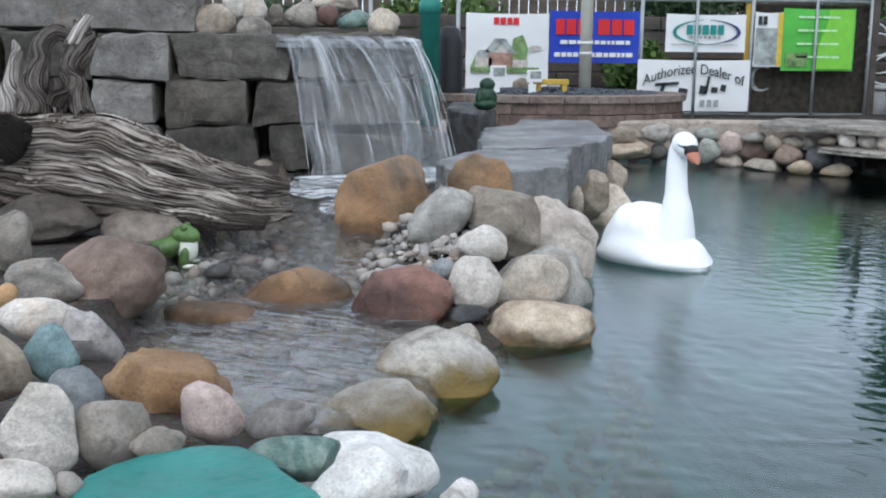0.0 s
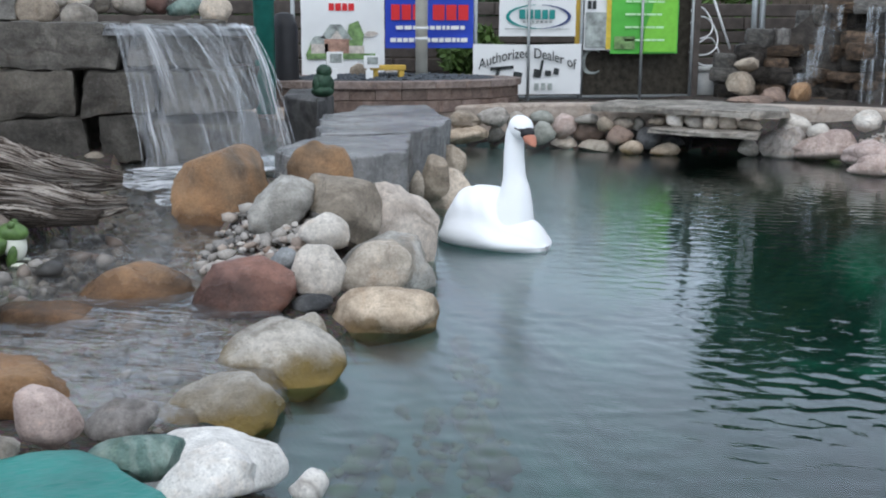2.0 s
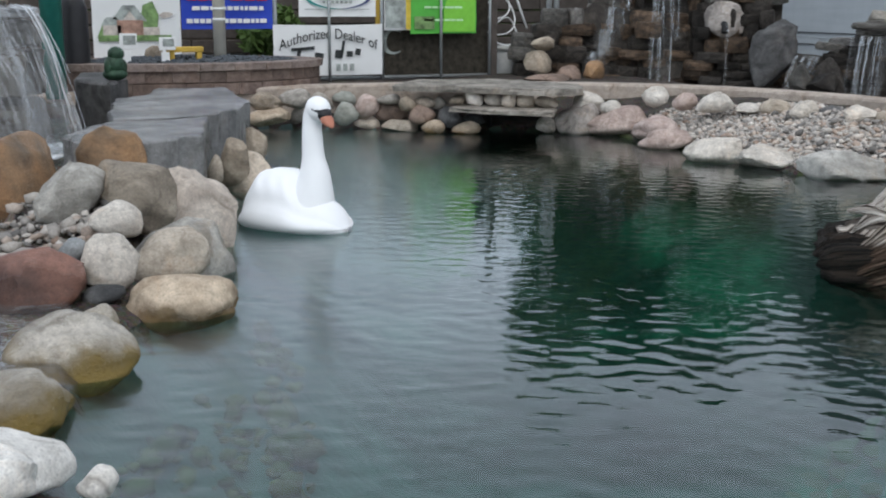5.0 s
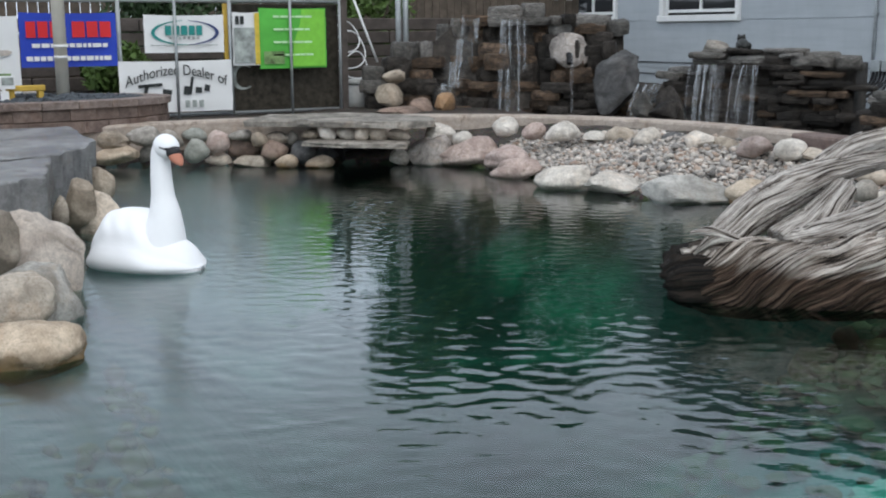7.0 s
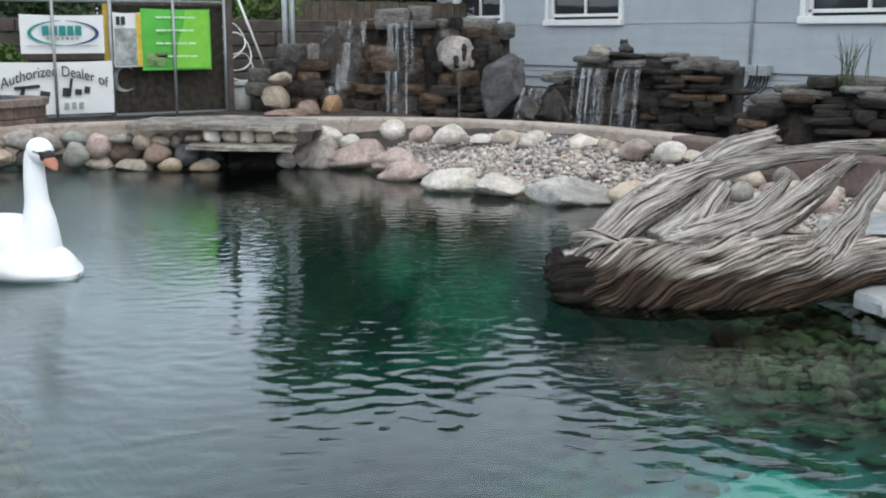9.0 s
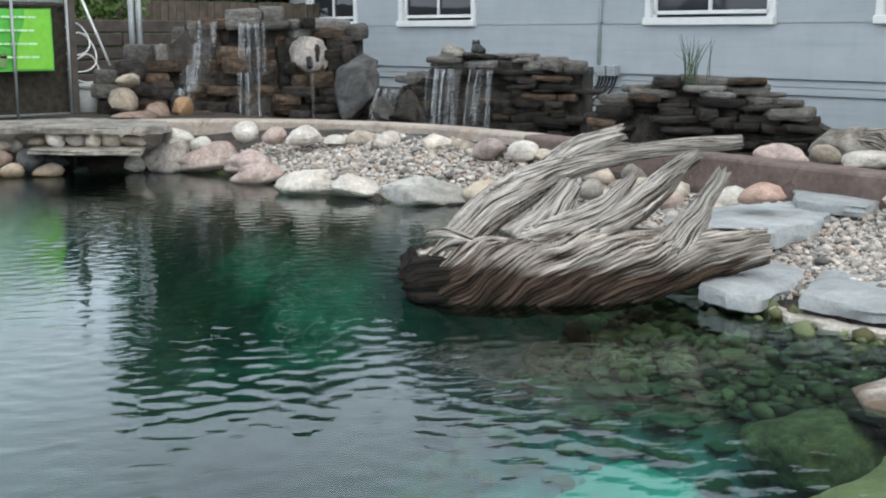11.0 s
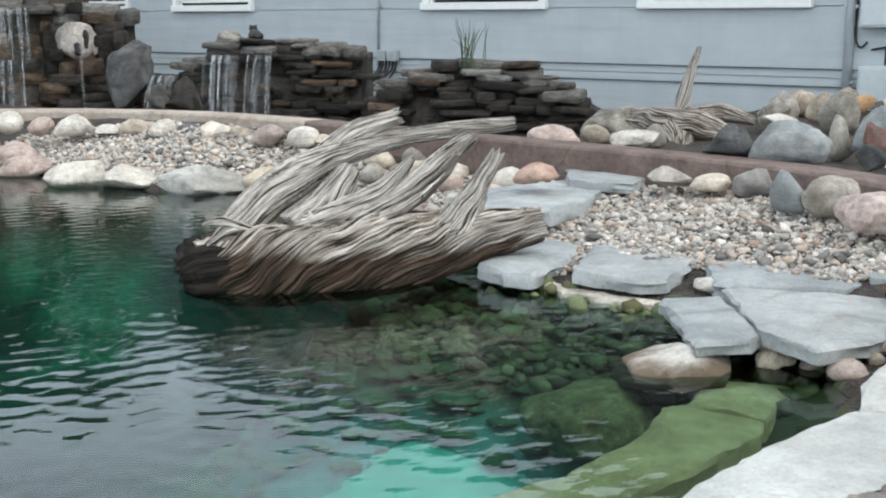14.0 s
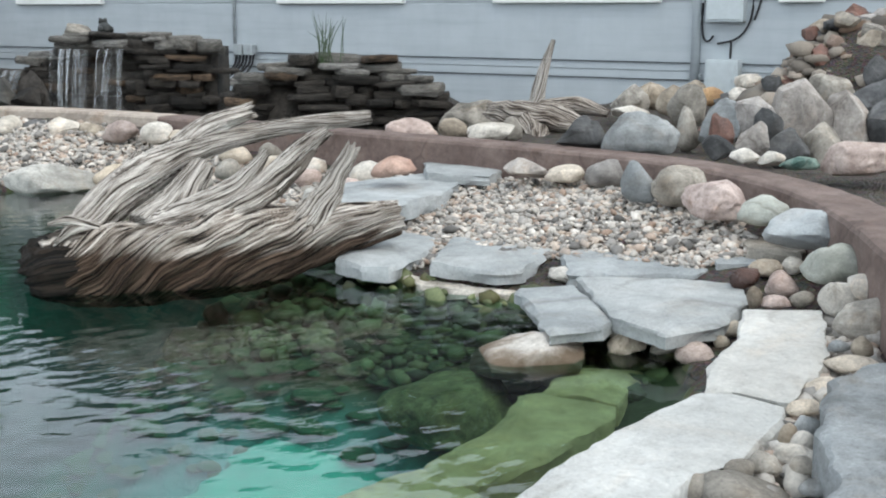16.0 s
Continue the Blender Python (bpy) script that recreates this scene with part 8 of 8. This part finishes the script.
    bmesh.ops.create_circle(bm, cap_ends=True, segments=40, radius=1.0)
    for v in bm.verts:
        v.co = Vector((cx + v.co.x * (rx - 0.15), cy + v.co.y * (ry - 0.15), 0.56))
    part("fill", bm, MULCH, p)
    return p


planter()


def mulch():
    rng = np.random.default_rng(6)
    base, tri = SPHERES[1]
    n, count = len(base), 1500
    a, r = rng.uniform(0, 2 * math.pi, count), np.sqrt(rng.uniform(0, 1, count))
    x, y = 2.0 + r * 1.14 * np.cos(a), 11.5 + r * 0.58 * np.sin(a)
    z = 0.575 + 0.05 * (1 - r) + rng.uniform(0, 0.02, count)
    s = rng.uniform(0.03, 0.06, count)
    w = base[None] * (1 + 0.25 * rng.normal(size=(count, n, 1)).clip(-1.3, 1.3)) * s[:, None, None] / 2 * np.array([1, 1, 0.7])
    w = w + np.stack([x, y, z], -1)[:, None]
    f = np.array(tri)[None] + (np.arange(count) * n)[:, None, None]
    me = bpy.data.meshes.new("dark_gravel")
    me.from_pydata(w.reshape(-1, 3).tolist(), [], f.reshape(-1, 3).tolist())
    me.materials.append(MULCH)
    return tagged(new("dark_gravel", me), "dark blue-grey broken gravel filling the planter", "gravel", kind="stuff")


mulch()

POLE = thing("pole", "thick cream-painted pole with white straps standing in the planter", "pole")
part("shaft", tube_bm([(2.37, 11.6, 0.55), (2.37, 11.6, 3.4)], 0.062, 20), CREAM, POLE, smooth=True)
for z in (0.985, 1.09):
    part("strap", tube_bm([(2.37, 11.6, z - 0.012), (2.37, 11.6, z + 0.012)], 0.066, 20), CLOTH, POLE, "white strap", smooth=True)

BOL = thing("bollard", "round-topped teal painted metal bollard", "bollard")
part("shaft", tube_bm([(0.735, 10.9, 0.3), (0.735, 10.9, 1.34), (0.735, 10.9, 1.345)], [0.095, 0.095, 0.105], 24), BOLLARD, BOL, smooth=True)
part("cap", tube_bm([(0.735, 10.9, 1.345), (0.735, 10.9, 1.44), (0.735, 10.9, 1.5), (0.735, 10.9, 1.535), (0.735, 10.9, 1.545)], [0.108, 0.106, 0.085, 0.045, 0.008], 24), BOLLARD, BOL, smooth=True)
URN = thing("black_drum", "tall black plastic drum beside the teal bollard", "drum")
part("body", tube_bm([(0.95, 11.25, 0.3), (0.95, 11.25, 0.4), (0.95, 11.25, 1.1), (0.95, 11.25, 1.22), (0.95, 11.25, 1.24)], [0.12, 0.135, 0.13, 0.09, 0.02], 20), BLACK, URN, smooth=True)

BENCHLET = thing("toy_bench", "small yellow painted wooden block bench on dark gravel", "ornament")
part("top", box_bm((0.34, 0.12, 0.05), 0.006, (1.96, 11.25, 0.71)), YELLOW, BENCHLET)
for x in (1.83, 2.09):
    part("leg", box_bm((0.05, 0.1, 0.1), 0.005, (x, 11.25, 0.64)), YELLOW, BENCHLET)


def small_statue():
    base, tri = SPHERES[3]
    verts, faces = [], []
    for c, s in (((0, 0, 0.05), (0.09, 0.08, 0.05)), ((0, 0, 0.12), (0.075, 0.07, 0.08)), ((0.01, -0.01, 0.2), (0.06, 0.055, 0.055)), ((0.05, -0.03, 0.1), (0.03, 0.03, 0.06)), ((-0.06, -0.02, 0.1), (0.03, 0.03, 0.06))):
        start = len(verts)
        verts += [(c[0] + v[0] * s[0], c[1] + v[1] * s[1], c[2] + v[2] * s[2]) for v in base]
        faces += [tuple(start + i for i in f) for f in tri]
    ob = mesh_object("garden_statue", verts, faces, plain("dark_green_bronze", (0.025, 0.06, 0.035), 0.5, wear=0.5, scale=30))
    ob.matrix_basis = pose(1.09, 9.36, 0.555, 0, 0, 20) @ Matrix.Diagonal((1.1, 1.1, 1.05, 1))
    return tagged(ob, "small dark green garden statue on a wet stone block", "statue")


small_statue()
for x, w, h in ((1.42, 0.16, 0.24), (1.78, 0.15, 0.2)):
    s = thing("yard_sign", "small pale photo sign standing in the planter gravel", "sign")
    part("board", box_bm((w, 0.012, h * 0.6), 0.002, (x, 11.15, 0.64 + h * 0.65)), CLOTH, s)
    part("picture", box_bm((w * 0.7, 0.004, h * 0.35), 0, (x + 0.01, 11.141, 0.65 + h * 0.65)), INK_GREY, s)
    part("stake", box_bm((w * 0.5, 0.01, h * 0.5), 0.002, (x - 0.02, 11.155, 0.6 + h * 0.2)), CLOTH, s)
rock("boulder", "small round brown boulder in the planter gravel", (1.72, 11.55, 0.57), (0.2, 0.18, 0.17), TAN, "round", 0, level=2)
rock("boulder", "grey flat stones lying on the planter gravel", (2.1, 11.75, 0.57), (0.26, 0.2, 0.1), GREY, "flat", 0, level=2)


def text_mesh(string, size):
    cu = bpy.data.curves.new("lettering", "FONT")
    cu.body, cu.size, cu.align_x, cu.align_y, cu.extrude = string, size, "CENTER", "CENTER", 0.002
    ob = bpy.data.objects.new("lettering", cu)
    scene.collection.objects.link(ob)
    bpy.context.view_layer.update()
    me = bpy.data.meshes.new_from_object(ob.evaluated_get(bpy.context.evaluated_depsgraph_get()))
    bpy.data.objects.remove(ob)
    return me


def banner(label, x0, x1, z0, z1, y, material, wave=0.012, seed=0):
    t = thing("banner", label, "banner")
    nx, nz = 18, 14
    verts, faces = [], []
    for back in (0, 1):
        for j in range(nz):
            for i in range(nx):
                u, v = i / (nx - 1), j / (nz - 1)
                sag = 0.02 * math.sin(math.pi * u) * (v > 0.9)
                d = wave * noise.noise(Vector((u * 3 + seed, v * 3, seed)))
                verts.append((x0 + (x1 - x0) * u + 0.006 * noise.noise(Vector((v * 6, seed, 1))), y + d + 0.003 * back, z0 + (z1 - z0) * v - sag * 0.5))
    for back in (0, 1):
        o = back * nx * nz
        for j in range(nz - 1):
            for i in range(nx - 1):
                q = (o + j * nx + i, o + j * nx + i + 1, o + (j + 1) * nx + i + 1, o + (j + 1) * nx + i)
                faces.append(q if not back else q[::-1])
    mesh_object("cloth", verts, faces, material, parent=t)
    return t


def bar(parent, x0, x1, z0, z1, y, material, name="printed_bar", turn=0.0):
    bm = box_bm((x1 - x0, 0.003, z1 - z0), 0, (0, 0, 0))
    ob = part(name, bm, material, parent)
    ob.matrix_basis = pose((x0 + x1) / 2, y, (z0 + z1) / 2, 0, turn, 0)
    return ob


def printed(parent, pts, y, material):
    """A flat patch of print with its own outline."""
    bm = bmesh.new()
    front = [bm.verts.new((x, y, z)) for x, z in pts]
    rear = [bm.verts.new((x, y + 0.001, z)) for x, z in pts]
    n = len(pts)
    bm.faces.new(front)
    bm.faces.new(list(reversed(rear)))
    for i in range(n):
        bm.faces.new((front[i], front[(i + 1) % n], rear[(i + 1) % n], rear[i]))
    return part("printed_patch", bm, material, parent)


INK_STONE = plain("faded_beige_print", (0.5, 0.45, 0.4), 0.6, wear=0.3, scale=30)
INK_PALE_GREEN = plain("pale_green_print", (0.5, 0.75, 0.45), 0.6)
INK_LIME = plain("lime_green_print", (0.2, 0.55, 0.06), 0.6, wear=0.1)


def bars(parent, x0, x1, z, h, y, material, seed, gap=0.012, lo=0.03, hi=0.09):
    """A line of unreadable print."""
    rng = np.random.default_rng(seed)
    x = x0
    while x < x1 - lo:
        w = min(rng.uniform(lo, hi), x1 - x)
        bar(parent, x, x + w, z - h / 2, z + h / 2, y, material)
        x += w + gap


def ellipse_ring(parent, x, z, rx, rz, thick, y, material, a0=0, a1=360):
    bm = bmesh.new()
    n = 40
    inner, outer = [], []
    for k in range(n + 1):
        a = math.radians(a0 + (a1 - a0) * k / n)
        g = math.sin(math.pi * k / n) if a1 - a0 < 360 else 1
        outer.append((x + rx * math.cos(a), z + rz * math.sin(a)))
        inner.append((x + (rx - thick * (0.3 + g)) * math.cos(a), z + (rz - thick * 0.6 * (0.3 + g)) * math.sin(a)))
    o = [bm.verts.new((p[0], y, p[1])) for p in outer]
    i = [bm.verts.new((p[0], y, p[1])) for p in inner]
    for k in range(n):
        bm.faces.new((o[k], o[k + 1], i[k + 1], i[k]))
    return part("printed_ring", bm, material, parent)


FENCE_Y = 12.2


def signs():
    y = FENCE_Y - 0.05
    f = y - 0.016
    b = banner("white vinyl banner with a house picture hung on the fence", 1.2, 2.08, 0.55, 1.385, y, CLOTH, seed=1)
    bars(b, 1.49, 1.82, 1.3, 0.075, f, INK_RED, 1, 0.014, 0.05, 0.06)
    for pts, lift, m in (([(1.24, 0.8), (1.32, 0.98), (1.42, 1.0), (1.5, 0.95), (1.5, 0.8)], 1, INK_LEAF), ([(1.66, 0.9), (1.7, 1.12), (1.8, 1.16), (1.86, 1.02), (1.84, 0.88)], 1, INK_LEAF), ([(1.4, 0.98), (1.5, 1.12), (1.62, 1.12), (1.74, 0.96)], 2, INK_GREY),
                         ([(1.28, 0.92), (1.34, 1.0), (1.44, 1.0), (1.5, 0.92)], 2, INK_GREY), ([(1.3, 0.82), (1.3, 0.92), (1.48, 0.92), (1.48, 0.82)], 3, INK_STONE), ([(1.44, 0.8), (1.44, 0.97), (1.7, 0.97), (1.7, 0.8)], 3, INK_BRICK), ([(1.5, 0.97), (1.57, 1.06), (1.64, 0.97)], 4, INK_STONE),
                         ([(1.7, 0.8), (1.7, 0.9), (1.86, 0.9), (1.86, 0.8)], 3, INK_STONE), ([(1.25, 0.76), (1.25, 0.82), (1.98, 0.82), (1.98, 0.76)], 4, INK_LEAF), ([(1.86, 1.02), (1.9, 1.05), (1.97, 1.05), (2.01, 1.03), (1.97, 1.0), (1.9, 0.99)], 2, INK_STONE)):
        printed(b, pts, f - 0.001 * lift, m)
    b = banner("blue vinyl banner with red and white print on the fence", 2.09, 3.05, 0.875, 1.42, y - 0.006, INK_BLUE, seed=2)
    bars(b, 2.15, 2.52, 1.25, 0.16, f - 0.008, INK_RED, 3, 0.02, 0.09, 0.13)
    bars(b, 2.6, 2.99, 1.25, 0.16, f - 0.008, INK_RED, 4, 0.02, 0.09, 0.13)
    bars(b, 2.2, 2.95, 1.09, 0.04, f - 0.008, CLOTH, 5, 0.014)
    bars(b, 2.14, 2.98, 0.96, 0.045, f - 0.008, CLOTH, 6, 0.012)
    b = banner("white sign with a teal oval emblem on the fence", 3.34, 4.21, 1.0, 1.4, y, CLOTH, 0.004, seed=3)
    ellipse_ring(b, 3.78, 1.21, 0.37, 0.13, 0.03, f - 0.004, INK_TEAL, 95, 275)
    ellipse_ring(b, 3.78, 1.21, 0.37, 0.13, 0.03, f - 0.004, INK_NAVY, -85, 85)
    bars(b, 3.56, 3.99, 1.235, 0.1, f - 0.004, INK_TEAL, 7, 0.018, 0.062, 0.07)
    bars(b, 3.6, 3.95, 1.155, 0.025, f - 0.004, INK_GREY, 8, 0.02, 0.03, 0.03)
    bar(b, 3.4, 4.13, 1.075, 1.083, f - 0.004, INK_GREY)
    b = banner("white vinyl banner reading authorized dealer of on the fence", 3.05, 4.28, 0.37, 0.92, y - 0.01, CLOTH, 0.008, seed=4)
    me = text_mesh("Authorized Dealer of", 0.15)
    wide = max(v.co.x for v in me.vertices)
    for v in me.vertices:
        s = v.co.x / wide
        v.co = Vector((s * 0.56, -v.co.z, v.co.y * 1.05 - 0.13 * s * s))
    me.materials.append(INK_DARK)
    t = new("lettering", me)
    t.parent = b
    t.location = (3.66, f - 0.014, 0.815)
    for x0, x1, z, h, turn in ((3.24, 3.5, 0.66, 0.035, -4), (3.3, 3.34, 0.6, 0.13, 14), (3.5, 3.6, 0.59, 0.05, 10), (3.73, 3.8, 0.6, 0.09, 8), (3.8, 3.83, 0.65, 0.19, 10), (3.86, 3.93, 0.6, 0.06, 5), (3.96, 4.02, 0.62, 0.07, 12)):
        bar(b, x0, x1, z - h / 2, z + h / 2, f - 0.014, INK_DARK, "printed_stroke", turn)
    bars(b, 3.74, 4.0, 0.455, 0.075, f - 0.014, INK_GREY, 9, 0.03, 0.045, 0.05)
    b = banner("bright green and yellow vinyl banner on the fence", 4.62, 5.42, 0.81, 1.475, y, INK_GREEN, 0.006, seed=5)
    printed(b, [(5.0, 0.83), (5.02, 1.1), (5.1, 1.3), (5.12, 1.46), (5.4, 1.46), (5.4, 0.83)], f - 0.001, INK_LIME)
    for k in range(4):
        bars(b, 4.78, 5.25, 1.38 - 0.14 * k, 0.022, f - 0.003, INK_PALE_GREEN, 20 + k, 0.012, 0.05, 0.14)
    bar(b, 4.66, 4.9, 0.86, 1.0, f - 0.003, INK_LEAF, "printed_patch")
    b = banner("narrow photo banner with a yellow edge on the fence", 4.31, 4.62, 0.85, 1.43, y + 0.002, CLOTH, 0.006, seed=6)
    bar(b, 4.32, 4.56, 0.88, 1.26, f, INK_GREY, "printed_patch")
    bar(b, 4.56, 4.615, 0.86, 1.42, f, INK_YELLOW, "printed_patch")
    bars(b, 4.34, 4.48, 1.34, 0.09, f, INK_DARK, 11, 0.015, 0.04, 0.045)


signs()


def steel_fence():
    f = thing("fence", "grey steel rail fence carrying banners", "fence", kind="structure")
    for x in (-2.0, -1.0, 0.2, 1.12, 3.09, 3.665, 4.3, 4.975, 5.62):
        r = 0.016 if x in (3.665, 4.975) else 0.022
        front = -0.085 if x in (3.665, 4.975) else 0.0
        part("post", tube_bm([(x, FENCE_Y + front, 0.25), (x, FENCE_Y + front, 1.62)], r, 10), STEEL, f, smooth=True)
    for z in (1.545, 0.33):
        part("rail", tube_bm([(-2.2, FENCE_Y + 0.03, z), (5.65, FENCE_Y + 0.03, z)], 0.02, 8), STEEL, f, smooth=True)
    part("gate_post", box_bm((0.075, 0.075, 1.75), 0.006, (5.66, FENCE_Y, 1.05)), TIMBER, f)
    part("yellow_post", box_bm((0.06, 0.04, 0.75), 0.005, (4.27, FENCE_Y + 0.05, 1.15)), YELLOW, f)
    return f


steel_fence()
BIN = thing("dark_panel", "dark brown mulch-stained panel fixed behind the fence", "panel")
part("sheet", box_bm((1.33, 0.05, 1.2), 0.01, (4.97, FENCE_Y + 0.12, 0.92)), plain("dark_mulch_panel", (0.035, 0.03, 0.022), 0.9, wear=0.6, scale=14, bump=0.8), BIN)
ellipse_ring(BIN, 4.46, 0.72, 0.15, 0.14, 0.055, FENCE_Y + 0.09, INK_GREY, 50, 310)


def timber_wall(label, x0, x1, y, z0, z1, h=0.17, seed=1):
    rng = np.random.default_rng(seed)
    t = thing("timber_wall", label, "retaining wall")
    z = z0
    while z < z1:
        x = x0 - rng.uniform(0, 1.2)
        while x < x1:
            l = rng.uniform(1.6, 2.6)
            part("timber", box_bm((l - 0.01, 0.18, h - 0.012), 0.012, (x + l / 2, y + rng.uniform(-0.02, 0.02), z + h / 2)), TIMBER, t)
            x += l
        z += h
    return t


timber_wall("weathered timber retaining wall behind the fence", -4.0, 8.0, 13.9, 0.2, 1.25)


def board_fence(x0, x1, y, z0, z1):
    t = thing("board_fence", "brown wooden board fence behind the yard", "fence", kind="structure")
    rng = np.random.default_rng(9)
    x = x0
    while x < x1:
        part("board", box_bm((0.135, 0.025, z1 - z0 + rng.uniform(-0.03, 0.03)), 0.003, (x, y + rng.uniform(-0.006, 0.006), (z0 + z1) / 2)), BOARD, t)
        x += 0.145
    for z in (z0 + 0.4, z1 - 0.4):
        part("rail", box_bm((x1 - x0, 0.05, 0.09), 0.004, ((x0 + x1) / 2, y + 0.05, z)), BOARD, t)
    return t


board_fence(-6.0, 12.6, 17.2, 0.2, 1.75)

POT = thing("plant_pot", "grey-white plastic plant pot standing behind the kerb", "pot")
POT_GREY = plain("grey_plastic", (0.4, 0.4, 0.38), 0.6)
part("body", tube_bm([(5.95, 12.42, 0.2), (5.95, 12.42, 0.22), (5.95, 12.42, 0.62)], [0.05, 0.12, 0.155], 24), POT_GREY, POT, smooth=True)
part("rim", tube_bm([(5.95, 12.42, 0.6), (5.95, 12.42, 0.65)], 0.17, 24), POT_GREY, POT, smooth=True)
HOSE = thing("garden_hose", "loops of white garden hose hanging by the fence", "hose")
for cx, cz, r, tilt in ((5.86, 1.0, 0.22, 0.3), (5.95, 0.82, 0.16, 0.5), (5.82, 1.15, 0.18, 0.1)):
    pts = [(cx + r * math.cos(a), 12.5 + 0.06 * math.sin(a * 2 + tilt), cz + r * math.sin(a)) for a in np.linspace(0, 2 * math.pi, 32)]
    part("loop", tube_bm(pts, 0.009, 6), CLOTH, HOSE, smooth=True)
LEAN = thing("leaning_pole", "thin white pole leaning beside the hose", "pole")
part("shaft", tube_bm([(6.2, 12.42, 0.85), (5.92, 12.6, 1.75)], 0.014, 8), CLOTH, LEAN, smooth=True)
for x in (6.66, 6.76):
    p = thing("steel_post", "grey galvanised steel post behind the fountain", "post", group="paired steel posts")
    part("shaft", tube_bm([(x, 12.75, 0.2), (x, 12.75, 2.3)], 0.035, 12), STEEL, p, smooth=True)
    part("cap", tube_bm([(x, 12.75, 2.3), (x, 12.75, 2.34)], [0.04, 0.01], 12), STEEL, p)


# ---------------------------------------------------------------- trees and shrubs
LEAF = plain("spring_leaf", (0.075, 0.13, 0.03), 0.6, wear=0.5, scale=3)
LEAF_DARK = plain("dark_leaf", (0.03, 0.06, 0.022), 0.6, wear=0.5, scale=3)
BARK = plain("grey_brown_bark", (0.1, 0.08, 0.065), 0.9, wear=0.4, scale=14, bump=0.8)


def leaves(name, parent, blobs, count, size, material, seed):
    rng = np.random.default_rng(seed)
    which = rng.choice(len(blobs), count, p=np.array([b[3] ** 2 for b in blobs]) / sum(b[3] ** 2 for b in blobs))
    c = np.array([b[:3] for b in blobs])[which]
    r = np.array([b[3] for b in blobs])[which]
    d = rng.normal(size=(count, 3))
    d /= np.linalg.norm(d, axis=1)[:, None]
    p = c + d * (r * rng.uniform(0.45, 1.08, count))[:, None] * np.array([1, 1, 0.85])
    n, u = rng.normal(size=(count, 3)), rng.normal(size=(count, 3))
    u /= np.linalg.norm(u, axis=1)[:, None]
    w = np.cross(n, u)
    w /= np.linalg.norm(w, axis=1)[:, None]
    s = size * rng.uniform(0.6, 1.3, count)[:, None]
    verts = np.stack([p - u * s, p + w * s * 0.45, p + u * s, p - w * s * 0.45], 1).reshape(-1, 3)
    faces = np.arange(count * 4).reshape(-1, 4)
    me = bpy.data.meshes.new(name)
    me.from_pydata(verts.tolist(), [], faces.tolist())
    me.materials.append(material)
    ob = new(name, me)
    ob.parent = parent
    return ob


def tree(label, x, y, tall, wide, seed, material):
    rng = np.random.default_rng(seed)
    t = thing("tree", label, "tree")
    limb("trunk", [(x, y, 0.1), (x + 0.05, y, tall * 0.3), (x - 0.05, y + 0.05, tall * 0.6), (x, y, tall * 0.9)], [0.2, 0.15, 0.1, 0.03], BARK, seed, t, 14, 24, 0.1, 0.2)
    blobs = []
    for k in range(16):
        a = rng.uniform(0, 2 * math.pi)
        z = tall * rng.uniform(0.18, 0.92)
        reach_out = wide * rng.uniform(0.35, 0.75) * (1.15 - 0.5 * z / tall)
        end = (x + reach_out * math.cos(a), y + reach_out * math.sin(a), z + 0.3)
        limb("limb", [(x, y, z * 0.8), ((x + end[0]) / 2, (y + end[1]) / 2, z), end], [0.06, 0.04, 0.012], BARK, seed + k, t, 8, 10, 0.1, 0.2)
        blobs.append((*end, wide * rng.uniform(0.3, 0.45)))
    leaves("crown", t, blobs, 9000, 0.11, material, seed + 77)
    return t


tree("leafy green tree standing beyond the board fence", 11.4, 20.2, 5.7, 1.6, 61, LEAF)
tree("dense dark green tree beyond the board fence", 13.2, 20.6, 6.2, 1.9, 62, LEAF_DARK)
tree("broad dark green tree beside the building", 12.4, 22.0, 6.6, 2.0, 63, LEAF_DARK)
# These two trees are added only to block sky in the pond's reflection.
tree("slender added tree closing a bright gap in the pond reflection", 12.3, 19.4, 5.8, 1.5, 65, LEAF_DARK)
tree("dense added tree closing the reflection gap beside the building", 15.2, 20.4, 6.8, 1.9, 64, LEAF_DARK)


def shrub(label, x, y, tall, wide, seed, material):
    rng = np.random.default_rng(seed)
    t = thing("shrub", label, "shrub")
    for k in range(5):
        a = k * 1.3
        limb("stem", [(x, y, 0.15), (x + 0.15 * math.cos(a), y + 0.15 * math.sin(a), tall * 0.5), (x + 0.4 * wide * math.cos(a), y + 0.4 * wide * math.sin(a), tall * 0.85)], [0.03, 0.02, 0.008], BARK, seed + k, t, 8, 10, 0.1, 0.2)
    blobs = [(x + rng.uniform(-0.5, 0.5) * wide, y + rng.uniform(-0.3, 0.3) * wide, tall * rng.uniform(0.3, 0.85), wide * rng.uniform(0.25, 0.4)) for _ in range(9)]
    leaves("foliage", t, blobs, 3500, 0.06, material, seed + 5)
    return t


shrub("leafy green shrub behind the fence", 3.3, 13.3, 1.25, 0.7, 71, LEAF)
shrub("leafy green shrub behind the timber wall", 1.0, 15.0, 1.9, 1.2, 72, LEAF)
shrub("leafy green shrub behind the timber wall", 7.3, 15.0, 2.1, 1.3, 73, LEAF)
shrub("dull green shrub behind the timber wall", -1.2, 15.2, 1.8, 1.2, 74, LEAF_DARK)
shrub("dull green shrub behind the timber wall", 4.6, 15.3, 1.9, 1.2, 75, LEAF_DARK)
